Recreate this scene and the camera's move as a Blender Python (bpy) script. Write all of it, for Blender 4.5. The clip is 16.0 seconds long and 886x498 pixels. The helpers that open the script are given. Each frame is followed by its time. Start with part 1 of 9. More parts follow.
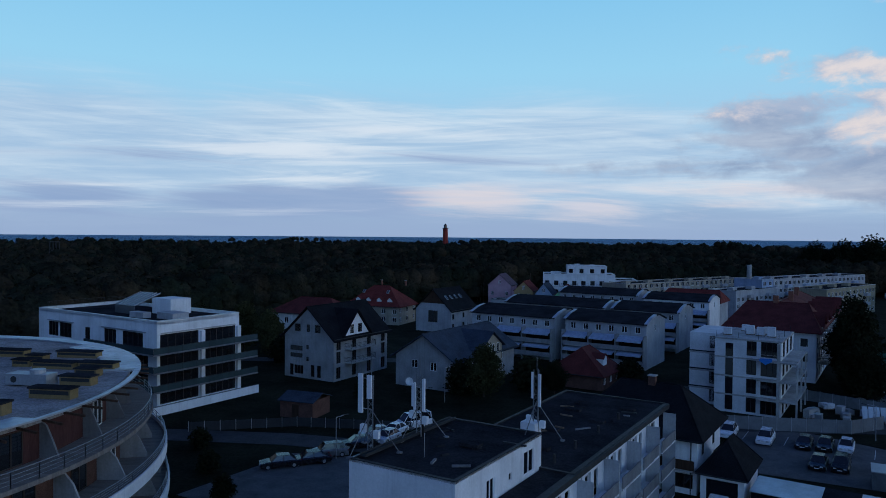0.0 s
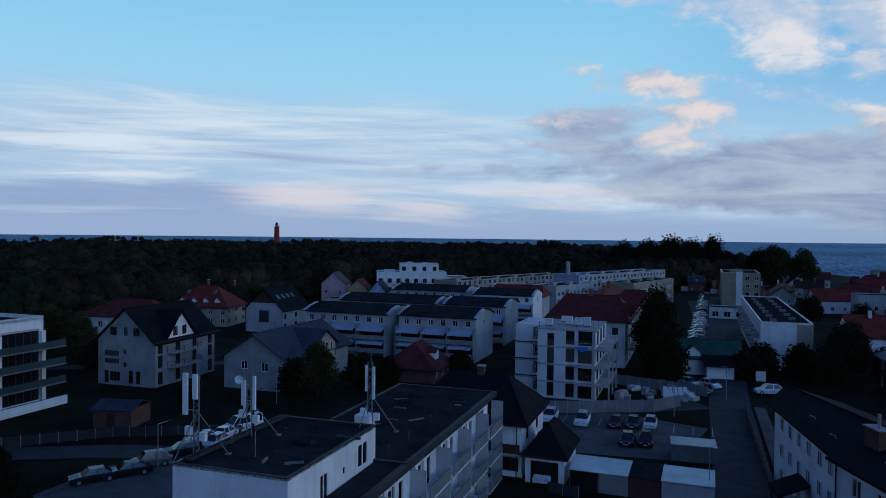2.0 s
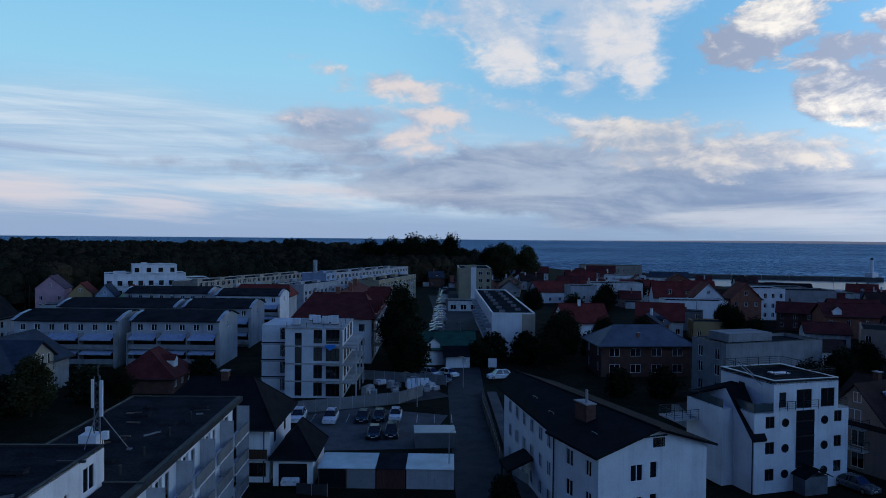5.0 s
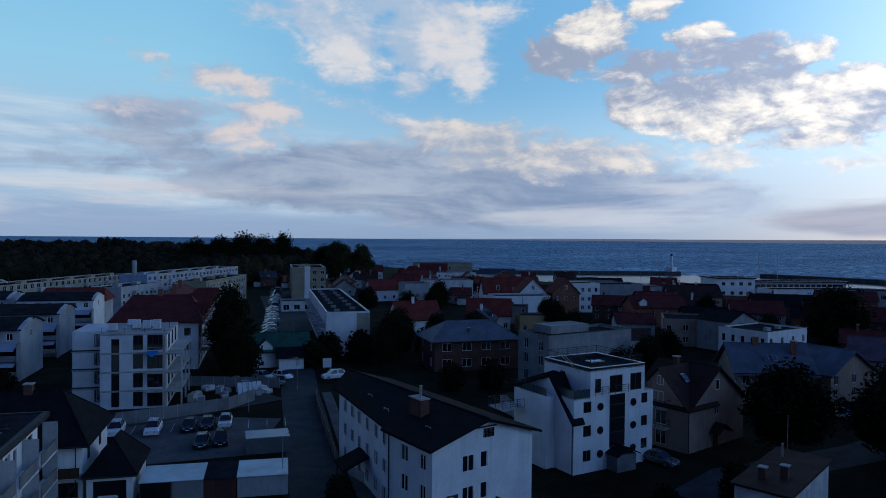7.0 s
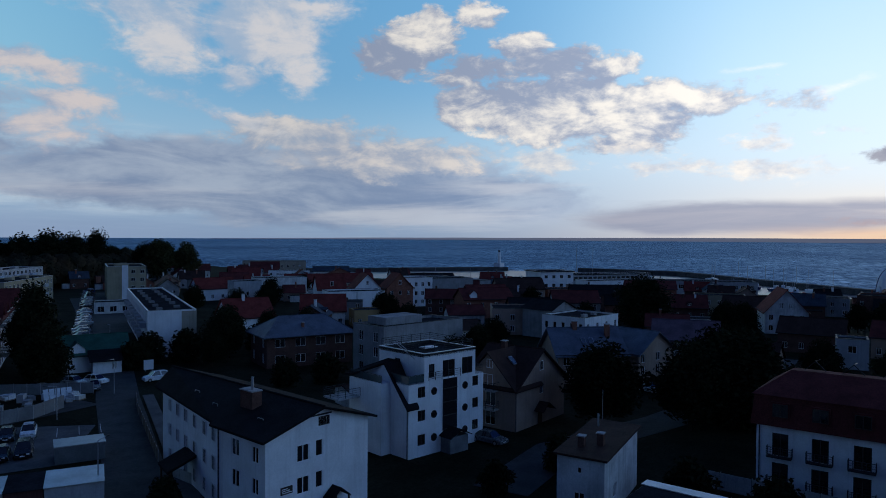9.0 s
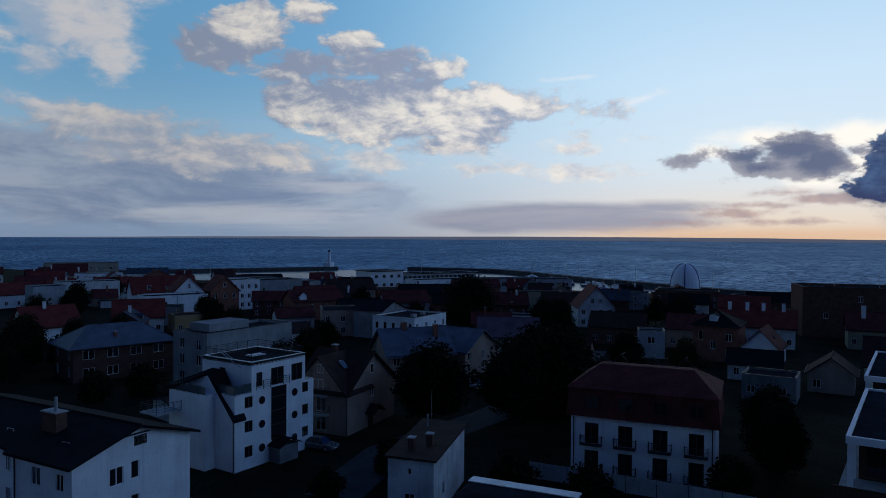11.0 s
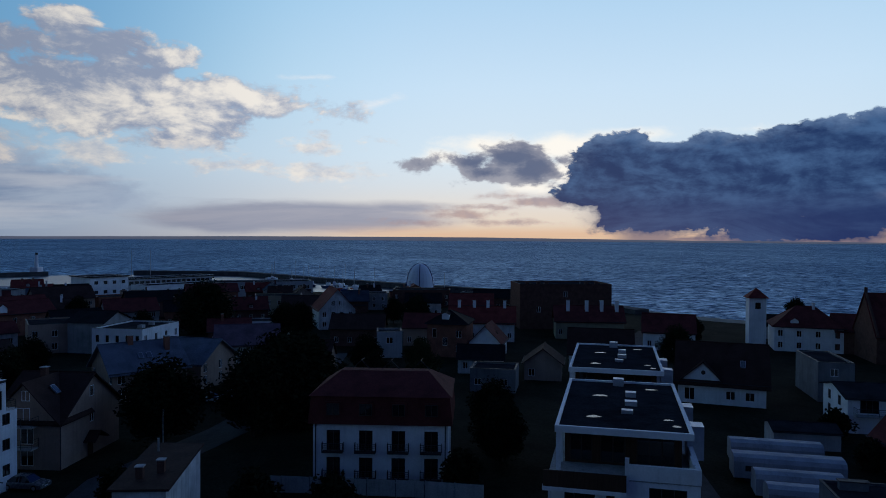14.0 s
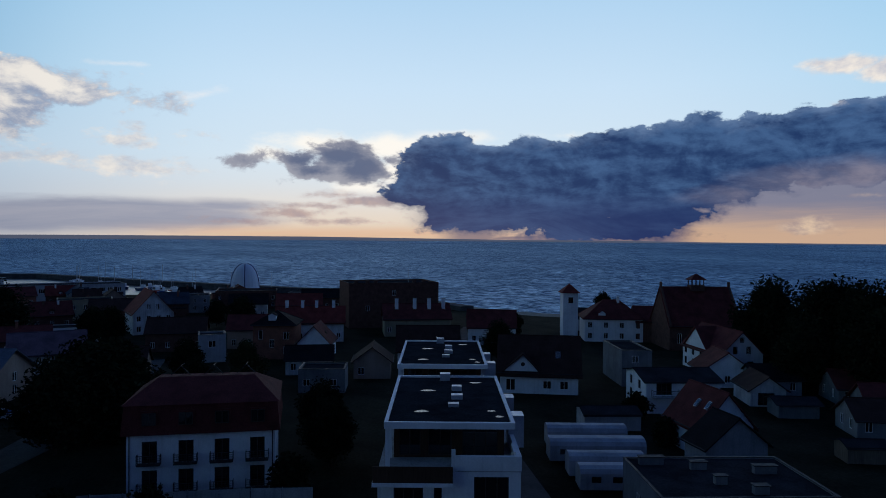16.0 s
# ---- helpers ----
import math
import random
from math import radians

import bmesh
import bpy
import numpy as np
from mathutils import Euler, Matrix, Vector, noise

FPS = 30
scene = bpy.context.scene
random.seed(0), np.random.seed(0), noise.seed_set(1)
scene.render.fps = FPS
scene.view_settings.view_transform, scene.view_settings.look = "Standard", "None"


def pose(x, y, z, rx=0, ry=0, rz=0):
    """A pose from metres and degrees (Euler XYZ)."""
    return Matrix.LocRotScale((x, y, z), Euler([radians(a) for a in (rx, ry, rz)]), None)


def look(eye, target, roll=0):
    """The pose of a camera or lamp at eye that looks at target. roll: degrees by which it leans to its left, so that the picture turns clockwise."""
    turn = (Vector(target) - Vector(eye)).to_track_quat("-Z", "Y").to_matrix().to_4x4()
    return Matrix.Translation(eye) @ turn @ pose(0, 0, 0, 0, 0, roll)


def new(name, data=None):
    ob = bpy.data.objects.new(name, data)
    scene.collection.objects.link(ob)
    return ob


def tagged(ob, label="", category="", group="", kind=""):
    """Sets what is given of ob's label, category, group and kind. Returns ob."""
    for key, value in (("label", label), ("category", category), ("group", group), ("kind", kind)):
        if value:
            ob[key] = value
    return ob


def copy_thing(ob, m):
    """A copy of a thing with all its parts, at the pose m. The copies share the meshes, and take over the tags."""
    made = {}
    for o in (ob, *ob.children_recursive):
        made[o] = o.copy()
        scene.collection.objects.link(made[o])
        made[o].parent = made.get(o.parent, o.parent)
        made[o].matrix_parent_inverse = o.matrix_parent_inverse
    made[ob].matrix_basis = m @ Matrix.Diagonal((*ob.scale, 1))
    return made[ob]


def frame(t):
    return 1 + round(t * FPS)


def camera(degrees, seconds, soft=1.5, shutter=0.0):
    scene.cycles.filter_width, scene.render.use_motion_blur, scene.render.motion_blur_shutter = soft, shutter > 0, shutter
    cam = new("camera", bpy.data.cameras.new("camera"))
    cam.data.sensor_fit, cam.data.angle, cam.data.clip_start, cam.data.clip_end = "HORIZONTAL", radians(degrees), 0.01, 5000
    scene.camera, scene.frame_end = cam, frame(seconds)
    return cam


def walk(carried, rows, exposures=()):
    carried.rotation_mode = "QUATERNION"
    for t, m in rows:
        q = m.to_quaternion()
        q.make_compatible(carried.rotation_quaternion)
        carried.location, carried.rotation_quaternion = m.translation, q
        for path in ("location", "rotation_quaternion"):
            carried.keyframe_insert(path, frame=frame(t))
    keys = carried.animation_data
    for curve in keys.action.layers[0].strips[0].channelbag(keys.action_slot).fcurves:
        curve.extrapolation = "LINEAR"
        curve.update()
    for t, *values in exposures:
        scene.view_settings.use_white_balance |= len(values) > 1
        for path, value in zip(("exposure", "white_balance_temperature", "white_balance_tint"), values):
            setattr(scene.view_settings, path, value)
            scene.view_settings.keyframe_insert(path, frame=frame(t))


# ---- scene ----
# camera: a drone that hovers and turns; rows of seconds, height, yaw, pitch, roll
cam = camera(63.88, 16.0, soft=0.9)
PATH = [
    (0.0, 26.99, 0.00, -1.27, -0.49),
    (0.5, 26.84, -3.39, -1.24, -0.54),
    (1.0, 26.69, -6.76, -1.21, -0.59),
    (1.5, 26.57, -10.08, -1.19, -0.62),
    (2.0, 26.51, -13.35, -1.18, -0.63),
    (2.5, 26.47, -16.70, -1.17, -0.65),
    (3.0, 26.45, -20.05, -1.14, -0.65),
    (3.5, 26.45, -23.42, -1.13, -0.64),
    (4.2, 26.51, -28.21, -1.10, -0.62),
    (6.3, 26.74, -42.11, -1.14, -0.57),
    (7.0, 26.65, -46.83, -1.10, -0.55),
    (7.5, 26.51, -50.14, -1.09, -0.54),
    (8.0, 26.24, -53.46, -1.08, -0.49),
    (8.5, 25.86, -56.76, -1.05, -0.42),
    (9.2, 25.37, -61.51, -1.08, -0.37),
    (11.3, 26.21, -75.83, -1.07, -0.41),
    (12.0, 26.47, -80.69, -1.02, -0.43),
    (12.5, 26.62, -84.16, -0.99, -0.41),
    (13.0, 26.80, -87.60, -0.98, -0.39),
    (13.5, 26.99, -91.03, -0.99, -0.37),
    (14.0, 27.12, -94.45, -1.00, -0.37),
    (14.5, 27.16, -97.84, -1.00, -0.39),
    (15.0, 27.16, -101.27, -1.01, -0.42),
    (15.5, 27.14, -104.69, -1.00, -0.44),
    (16.0, 27.08, -108.17, -0.97, -0.46),
]
walk(cam, [(t, pose(0, 0, z, 90 + p, r, y)) for t, z, y, p, r in PATH], [(0.0, 0.08), (4.2, 0.06), (8.0, -0.12), (12.0, -0.55), (16.0, -0.54)])

# ---------------------------------------------------------------- sky and sun
SUN_AZ = 103.0          # degrees to the right of +y
world = bpy.data.worlds.new("sky")
scene.world = world
world.use_nodes = True
WT = world.node_tree
WT.nodes.clear()


def wn(kind, **kw):
    n = WT.nodes.new(kind)
    for k, v in kw.items():
        if k == "op":
            n.operation = v
        elif k == "clamp":
            n.use_clamp = v
    return n


def feed(sock, v):
    if isinstance(v, bpy.types.NodeSocket):
        WT.links.new(v, sock)
    else:
        sock.default_value = v


def m2(op, a, b=0.0, c=0.0, clamp=False):
    n = wn("ShaderNodeMath", op=op, clamp=clamp)
    for s, v in zip(n.inputs, (a, b, c)):
        feed(s, v)
    return n.outputs[0]


def srgb(r, g, b):
    f = lambda c: (c / 255 / 12.92) if c <= 10 else ((c / 255 + 0.055) / 1.055) ** 2.4
    return (f(r), f(g), f(b), 1.0)


def mixc(fac, a, b):
    n = wn("ShaderNodeMix")
    n.data_type = "RGBA"
    feed(n.inputs[0], fac)
    feed(n.inputs[6], a)
    feed(n.inputs[7], b)
    return n.outputs[2]


def smooth(v, lo, hi):
    n = wn("ShaderNodeMapRange")
    n.interpolation_type = "SMOOTHSTEP"
    feed(n.inputs[0], v)
    n.inputs[1].default_value, n.inputs[2].default_value = lo, hi
    return n.outputs[0]


def ramp(v, stops):
    n = wn("ShaderNodeValToRGB")
    feed(n.inputs[0], v)
    el = n.color_ramp.elements
    while len(el) < len(stops):
        el.new(0.5)
    for e, (p, c) in zip(el, stops):
        e.position, e.color = p, c
    return n.outputs[0]


tc = wn("ShaderNodeTexCoord")
sep = wn("ShaderNodeSeparateXYZ")
WT.links.new(tc.outputs["Generated"], sep.inputs[0])
AZ = m2("MULTIPLY", m2("ARCTAN2", sep.outputs[0], sep.outputs[1]), 57.2958)      # degrees, right of +y
EL = m2("MULTIPLY", m2("ARCSINE", sep.outputs[2]), 57.2958)                       # degrees above the horizon


def sky_noise(sx, sy, seed, detail=6.0, rough=0.55, tilt=0.0, dist=0.0, off=(0.0, 0.0)):
    """Noise over azimuth and elevation; sx, sy: degrees per feature; off: shift in degrees."""
    x = m2("DIVIDE", m2("ADD", AZ, off[0]), sx)
    y = m2("DIVIDE", m2("ADD", m2("ADD", EL, off[1]), m2("MULTIPLY", AZ, tilt)), sy)
    cmb = wn("ShaderNodeCombineXYZ")
    feed(cmb.inputs[0], x)
    feed(cmb.inputs[1], y)
    cmb.inputs[2].default_value = seed
    n = wn("ShaderNodeTexNoise")
    n.noise_dimensions = "3D"
    feed(n.inputs["Vector"], cmb.outputs[0])
    n.inputs["Scale"].default_value = 1.0
    n.inputs["Detail"].default_value = detail
    n.inputs["Roughness"].default_value = rough
    n.inputs["Distortion"].default_value = dist
    return n.outputs["Fac"]


_cmb = wn("ShaderNodeCombineXYZ")
WT.links.new(AZ, _cmb.inputs[0])
WT.links.new(EL, _cmb.inputs[1])
AZEL = _cmb.outputs[0]


LAST = [None]           # the ellipse drawn before, to which the next is tied, so that the graph is worked out one by one


def lobe(az, el, ra, re, tilt=0.0):
    """Depth in degrees inside an ellipse in the sky, 0 at its rim, negative outside; tilt: degrees up per degree right."""
    mp = wn("ShaderNodeMapping")
    mp.vector_type = "TEXTURE"
    WT.links.new(AZEL, mp.inputs[0])
    mp.inputs[1].default_value = (az, el, 0)
    if LAST[0] is not None:
        tie = wn("ShaderNodeCombineXYZ")
        tie.inputs[0].default_value, tie.inputs[1].default_value = az, el
        WT.links.new(LAST[0], tie.inputs[2])
        WT.links.new(tie.outputs[0], mp.inputs[1])
    mp.inputs[2].default_value = (0, 0, math.atan(tilt))
    mp.inputs[3].default_value = (ra, re, 1e7)
    ln = wn("ShaderNodeVectorMath", op="LENGTH")
    WT.links.new(mp.outputs[0], ln.inputs[0])
    LAST[0] = m2("MULTIPLY_ADD", ln.outputs["Value"], -re, re)
    return LAST[0]


def union(*v):
    out = v[0]
    for x in v[1:]:
        out = m2("MAXIMUM", out, x)
    return out


def forms(*ellipses):
    """The union of several ellipses, each as for lobe()."""
    out = lobe(*ellipses[0])
    for e in ellipses[1:]:
        out = m2("MAXIMUM", out, lobe(*e))
        LAST[0] = out
    return out


def cloud(form, noise_v, amp, lo, hi):
    return smooth(m2("ADD", form, m2("MULTIPLY", m2("SUBTRACT", noise_v, 0.5), amp)), lo, hi)


# clear sky: a Nishita sky tinted by height, paler towards the sun
nish = wn("ShaderNodeTexSky")
nish.sky_type = "NISHITA"
nish.sun_disc = False
nish.sun_elevation, nish.sun_rotation = radians(7.0), radians(SUN_AZ)
nish.ozone_density = 2.5
up = m2("DIVIDE", EL, 90.0, clamp=True)
far_side = ramp(up, [(0.0, srgb(140, 164, 196)), (0.06, srgb(166, 198, 226)), (0.14, srgb(148, 205, 236)), (0.23, srgb(122, 190, 232)), (0.31, srgb(40, 92, 176)), (0.42, srgb(14, 40, 110)), (1.0, srgb(8, 26, 84))])
sun_side = ramp(up, [(0.0, srgb(216, 204, 192)), (0.03, srgb(220, 222, 224)), (0.07, srgb(212, 229, 242)), (0.13, srgb(200, 225, 246)), (0.23, srgb(168, 207, 239)), (0.31, srgb(40, 88, 166)), (0.42, srgb(14, 40, 106)), (1.0, srgb(8, 26, 84))])
sunny = smooth(m2("ABSOLUTE", m2("SUBTRACT", AZ, SUN_AZ + 6)), 58.0, 10.0)
clear = mixc(sunny, far_side, sun_side)
clear = mixc(m2("MULTIPLY", m2("MULTIPLY", smooth(m2("ABSOLUTE", m2("SUBTRACT", AZ, 54)), 30, 8), smooth(EL, 6, 13)), 0.6), clear, srgb(100, 160, 214))
# clouds, from the far to the near ones; forms are drawn in degrees of azimuth and elevation
n_streak = sky_noise(24, 2.0, 3.1, 9, 0.64, tilt=0.06, dist=0.7)
n_thin = sky_noise(14, 0.9, 12.3, 7, 0.62, tilt=-0.04, dist=0.5)
n_soft = sky_noise(11, 2.6, 7.7, 8, 0.6, dist=0.6)
n_puff = sky_noise(4.6, 2.4, 1.3, 9, 0.62, dist=0.35)
n_fine = sky_noise(2.2, 1.0, 5.9, 6, 0.6)
n_bil = sky_noise(1.9, 1.15, 2.2, 8, 0.6, dist=0.2)
n_mix = m2("ADD", m2("MULTIPLY", n_puff, 0.6), m2("MULTIPLY", n_bil, 0.4))
# light and shade of the billows: density here against density a little way towards the sun
relief = m2("MULTIPLY", m2("SUBTRACT", n_mix, m2("ADD", m2("MULTIPLY", sky_noise(4.6, 2.4, 1.3, 9, 0.62, dist=0.35, off=(0.7, 0.45)), 0.6), m2("MULTIPLY", sky_noise(1.9, 1.15, 2.2, 8, 0.6, dist=0.2, off=(0.4, 0.3)), 0.4))), 5.0)
col = clear


def layer(under, form, noise_v, amp, lo, hi, opacity, shade, lit=None, lits=None, lit_noise=None, lit_amp=3.0, rel=0.7, lit_lo=-0.9, lit_hi=1.0, lit_w=0.9):
    """Lays one cloud over the sky: its mask from forms, shaded and sunlit colours by the lit forms and the relief."""
    mask = m2("MULTIPLY", cloud(form, noise_v, amp, lo, hi), opacity)
    c = shade
    if lit is not None:
        v = m2("MULTIPLY", m2("SUBTRACT", lit_noise if lit_noise is not None else n_puff, 0.5), lit_amp)
        v = m2("ADD", v, m2("MULTIPLY", relief, rel))
        if lits is not None:
            v = m2("ADD", v, m2("MULTIPLY", m2("MINIMUM", m2("MAXIMUM", lits, -0.7), 0.6), lit_w))
        c = mixc(smooth(v, lit_lo, lit_hi), shade, lit)
    LAST[0] = mask
    return mixc(mask, under, c)

# veil of thin cloud with paler streaks
col = layer(col, forms((-27.8, 5.70, 16.35, 5.36), (-8.4, 5.89, 18.68, 5.24, -0.02), (9.7, 5.80, 16.78, 4.95, -0.04), (24.1, 4.88, 11.36, 3.70),
    (33.1, 3.97, 18.56, 3.79), (51.3, 3.76, 10.67, 3.60)),
    m2("ADD", m2("MULTIPLY", n_streak, 0.7), m2("MULTIPLY", n_thin, 0.3)), 5.0, -0.8, 2.4, 0.92, srgb(156, 187, 218), srgb(203, 221, 236), None, m2("ADD", m2("MULTIPLY", n_streak, 0.6), m2("MULTIPLY", n_thin, 0.4)), 5.5, 0.0)
# slate-blue bands low down
col = layer(col, forms((-11.0, 2.19, 11.84, 1.60), (-28.2, 2.30, 6.36, 1.36), (-22.6, 5.59, 8.52, 0.50), (-0.7, 5.80, 6.82, 0.45),
    (-6.5, 2.49, 6.84, 1.49)), n_streak, 4.6, -0.4, 1.0, 0.78, srgb(132, 156, 196))
# bright streaks
col = layer(col, forms((-14.0, 6.51, 9.83, 0.95, -0.02), (-10.6, 4.15, 7.47, 0.62), (-24.7, 1.87, 3.57, 0.29), (-15.7, 1.27, 3.37, 0.22),
    (-23.4, 3.48, 5.36, 0.37), (-3.0, 8.00, 8.15, 0.62)), n_thin, 2.6, -0.25, 0.75, 0.75, srgb(216, 226, 237))
# haze on the horizon, rosy patches
col = mixc(m2("MULTIPLY", m2("MULTIPLY", smooth(EL, 3.0, 0.0), smooth(AZ, 60, 20)), 0.8), col, srgb(150, 172, 206))
col = layer(col, forms((3.0, 2.80, 5.67, 1.36), (11.9, 2.20, 4.57, 0.98), (7.9, 3.36, 5.35, 0.54), (20.3, 1.92, 3.20, 0.43),
    (26.8, 3.40, 10.43, 0.50), (20.9, 2.25, 4.09, 0.45)), n_streak, 4.0, -0.3, 1.0, 0.8, srgb(206, 207, 220), srgb(222, 211, 214), None, n_thin, 4.0, 0.0)
# long slate-grey bank, smooth below and broken above
col = layer(col, forms((23.8, 5.01, 9.14, 0.62), (27.4, 6.69, 6.44, 0.52, 0.04), (12.3, 5.25, 2.17, 0.31), (22.3, 5.30, 7.73, 0.58),
    (25.4, 6.99, 5.45, 1.07), (39.6, 4.28, 14.27, 2.86), (49.4, 3.59, 11.75, 3.42), (24.3, 8.49, 4.09, 1.33),
    (40.3, 4.66, 12.12, 2.87), (52.1, 3.75, 14.44, 3.33), (27.4, 6.00, 5.25, 0.93), (63.0, 3.07, 8.39, 2.18)),
    m2("ADD", m2("MULTIPLY", n_soft, 0.65), m2("MULTIPLY", n_bil, 0.35)), 4.4, -0.35, 0.75, 0.92, srgb(126, 146, 180), srgb(172, 186, 207), None, n_soft, 5.0, 0.3)
col = layer(col, forms((39.7, 7.30, 1.88, 0.39), (49.8, 5.97, 3.65, 0.60), (34.0, 3.30, 7.03, 0.40), (50.2, 5.90, 3.17, 0.54),
    (56.9, 5.31, 2.64, 0.40), (31.9, 3.67, 3.82, 0.44), (64.2, 3.93, 7.04, 0.69), (58.8, 1.53, 10.46, 0.98)), n_thin, 1.8, -0.2, 0.8, 0.7, srgb(200, 206, 218))
# broken tops of the bank
col = layer(col, forms((47.0, 7.89, 5.91, 1.24), (55.6, 6.30, 8.88, 1.68), (51.1, 7.33, 5.42, 1.16), (49.4, 8.03, 7.34, 1.20),
    (44.8, 8.38, 2.76, 0.66)), n_mix, 5.0, -0.2, 0.7, 0.92, srgb(158, 172, 195), srgb(228, 221, 216),
    forms((54.5, 6.83, 2.68, 0.53), (61.3, 5.75, 2.98, 0.61), (49.7, 8.62, 3.62, 0.44), (44.5, 8.13, 2.27, 0.40),
    (57.8, 6.98, 2.63, 0.35)))
# rosy tower of cloud
col = layer(col, forms((25.2, 12.84, 3.13, 0.60, -0.12), (29.8, 11.68, 4.56, 1.49, -0.18), (33.0, 9.56, 3.21, 1.11), (31.1, 7.54, 3.16, 1.54),
    (27.0, 9.33, 4.82, 0.99), (23.8, 9.18, 3.46, 0.57, -0.10)), n_mix, 6.0, -0.3, 1.0, 0.9, srgb(160, 177, 204), srgb(227, 215, 213),
    forms((30.6, 11.24, 3.35, 1.17), (34.1, 9.57, 1.90, 0.77), (31.3, 7.63, 2.32, 1.20), (25.8, 12.98, 2.76, 0.36)))
# high sheet with bright ragged ends
col = layer(col, forms((33.2, 16.91, 7.27, 0.96, -0.20), (38.4, 15.44, 5.76, 2.07, -0.45), (38.4, 13.51, 3.77, 1.77, -0.30), (46.0, 15.75, 5.21, 3.55),
    (48.6, 11.94, 1.90, 1.47, 0.50), (44.5, 11.90, 1.81, 1.12, -0.40), (50.1, 16.92, 1.90, 1.23), (40.2, 17.85, 9.82, 1.62),
    (40.2, 9.84, 3.58, 0.52, -0.30)), n_mix, 7.0, -0.5, 1.2, 0.88, srgb(174, 194, 219), srgb(230, 226, 227),
    forms((38.6, 13.52, 3.55, 1.52, -0.30), (48.8, 12.24, 1.99, 1.64), (47.4, 15.13, 2.72, 2.10), (49.6, 17.00, 1.81, 1.15)))
# cumulus field
col = layer(col, forms((56.0, 14.12, 3.70, 1.95), (58.5, 15.14, 3.26, 1.93), (62.1, 13.04, 4.08, 1.37), (64.9, 10.21, 5.19, 2.36),
    (69.8, 9.92, 6.62, 2.86, -0.05), (74.2, 9.37, 4.92, 2.48), (73.3, 7.45, 3.66, 1.13), (77.1, 10.64, 5.81, 1.42),
    (63.0, 17.11, 1.99, 1.11, -0.40), (59.6, 16.94, 1.00, 0.66), (66.0, 14.91, 2.69, 1.17), (69.8, 13.21, 5.73, 1.35),
    (74.5, 13.27, 1.79, 0.83), (84.8, 9.78, 2.17, 0.76), (80.7, 10.32, 2.78, 0.98)), n_mix, 5.6, -0.2, 0.5, 0.97, srgb(150, 162, 187), srgb(245, 239, 231),
    forms((58.4, 15.93, 2.81, 1.25), (63.0, 17.35, 1.90, 0.98), (73.5, 9.09, 3.65, 1.80), (69.8, 9.70, 2.21, 0.95),
    (78.3, 10.75, 4.92, 1.00), (63.5, 9.43, 2.26, 0.70), (85.0, 9.84, 1.87, 0.60), (65.5, 15.42, 2.25, 0.54),
    (74.5, 13.52, 1.91, 0.58), (66.7, 8.00, 5.38, 0.53)), lit_amp=2.6, rel=1.1, lit_lo=-0.8, lit_hi=1.3)
col = layer(col, forms((68.1, 5.95, 2.94, 1.07), (84.1, 7.07, 2.35, 0.82), (84.7, 4.92, 3.95, 0.78), (78.0, 5.36, 3.30, 0.60),
    (75.0, 6.89, 2.55, 0.60), (87.2, 7.51, 1.44, 0.32)), n_fine, 3.2, -0.25, 0.6, 0.85, srgb(190, 196, 209), srgb(244, 236, 226), None, n_bil, 3.0, 0.6)
# thin white trails
col = layer(col, forms((89.3, 10.58, 1.94, 0.34, 0.25), (83.8, 12.31, 1.67, 0.16, 0.05)), n_fine, 1.0, -0.1, 0.5, 0.8, srgb(238, 238, 240))
# warm light low under the sun
warm = m2("MULTIPLY", smooth(EL, 4.6, 0.2), smooth(m2("ABSOLUTE", m2("SUBTRACT", AZ, 102)), 28, 8))
col = mixc(m2("MULTIPLY", warm, 0.55), col, srgb(236, 214, 188))
# low bank of rain cloud
col = layer(col, forms((78.8, 1.22, 7.35, 1.16), (86.2, 1.70, 9.55, 1.18, 0.02), (84.0, 1.47, 13.20, 1.46), (77.6, 1.37, 6.74, 1.22),
    (90.8, 2.18, 5.39, 0.81)), m2("ADD", m2("MULTIPLY", n_streak, 0.4), m2("MULTIPLY", n_soft, 0.6)), 1.5, -0.15, 0.55, 0.9, srgb(134, 143, 167), srgb(164, 165, 180), None, n_thin, 3.0, 0.0)
glow = m2("MULTIPLY", smooth(EL, 1.3, 0.1), smooth(m2("ABSOLUTE", m2("SUBTRACT", AZ, 108)), 28, 14))
col = mixc(m2("MULTIPLY", m2("MULTIPLY", glow, m2("ADD", 0.55, n_thin)), 0.62), col, mixc(smooth(EL, 0.3, 2.0), srgb(216, 172, 138), srgb(212, 194, 176)))
col = layer(col, forms((95.6, 1.74, 2.89, 0.36), (102.4, 2.86, 2.79, 0.39), (97.8, 2.36, 2.58, 0.26), (96.3, 1.81, 3.14, 0.44),
    (102.5, 2.84, 3.25, 0.50), (92.4, 1.09, 2.53, 0.26), (99.0, 1.17, 3.99, 0.27), (99.8, 3.29, 3.12, 0.31)), n_fine, 1.3, -0.15, 0.4, 0.85, srgb(152, 138, 150), srgb(184, 160, 156), None, n_bil, 2.5, 0.5)
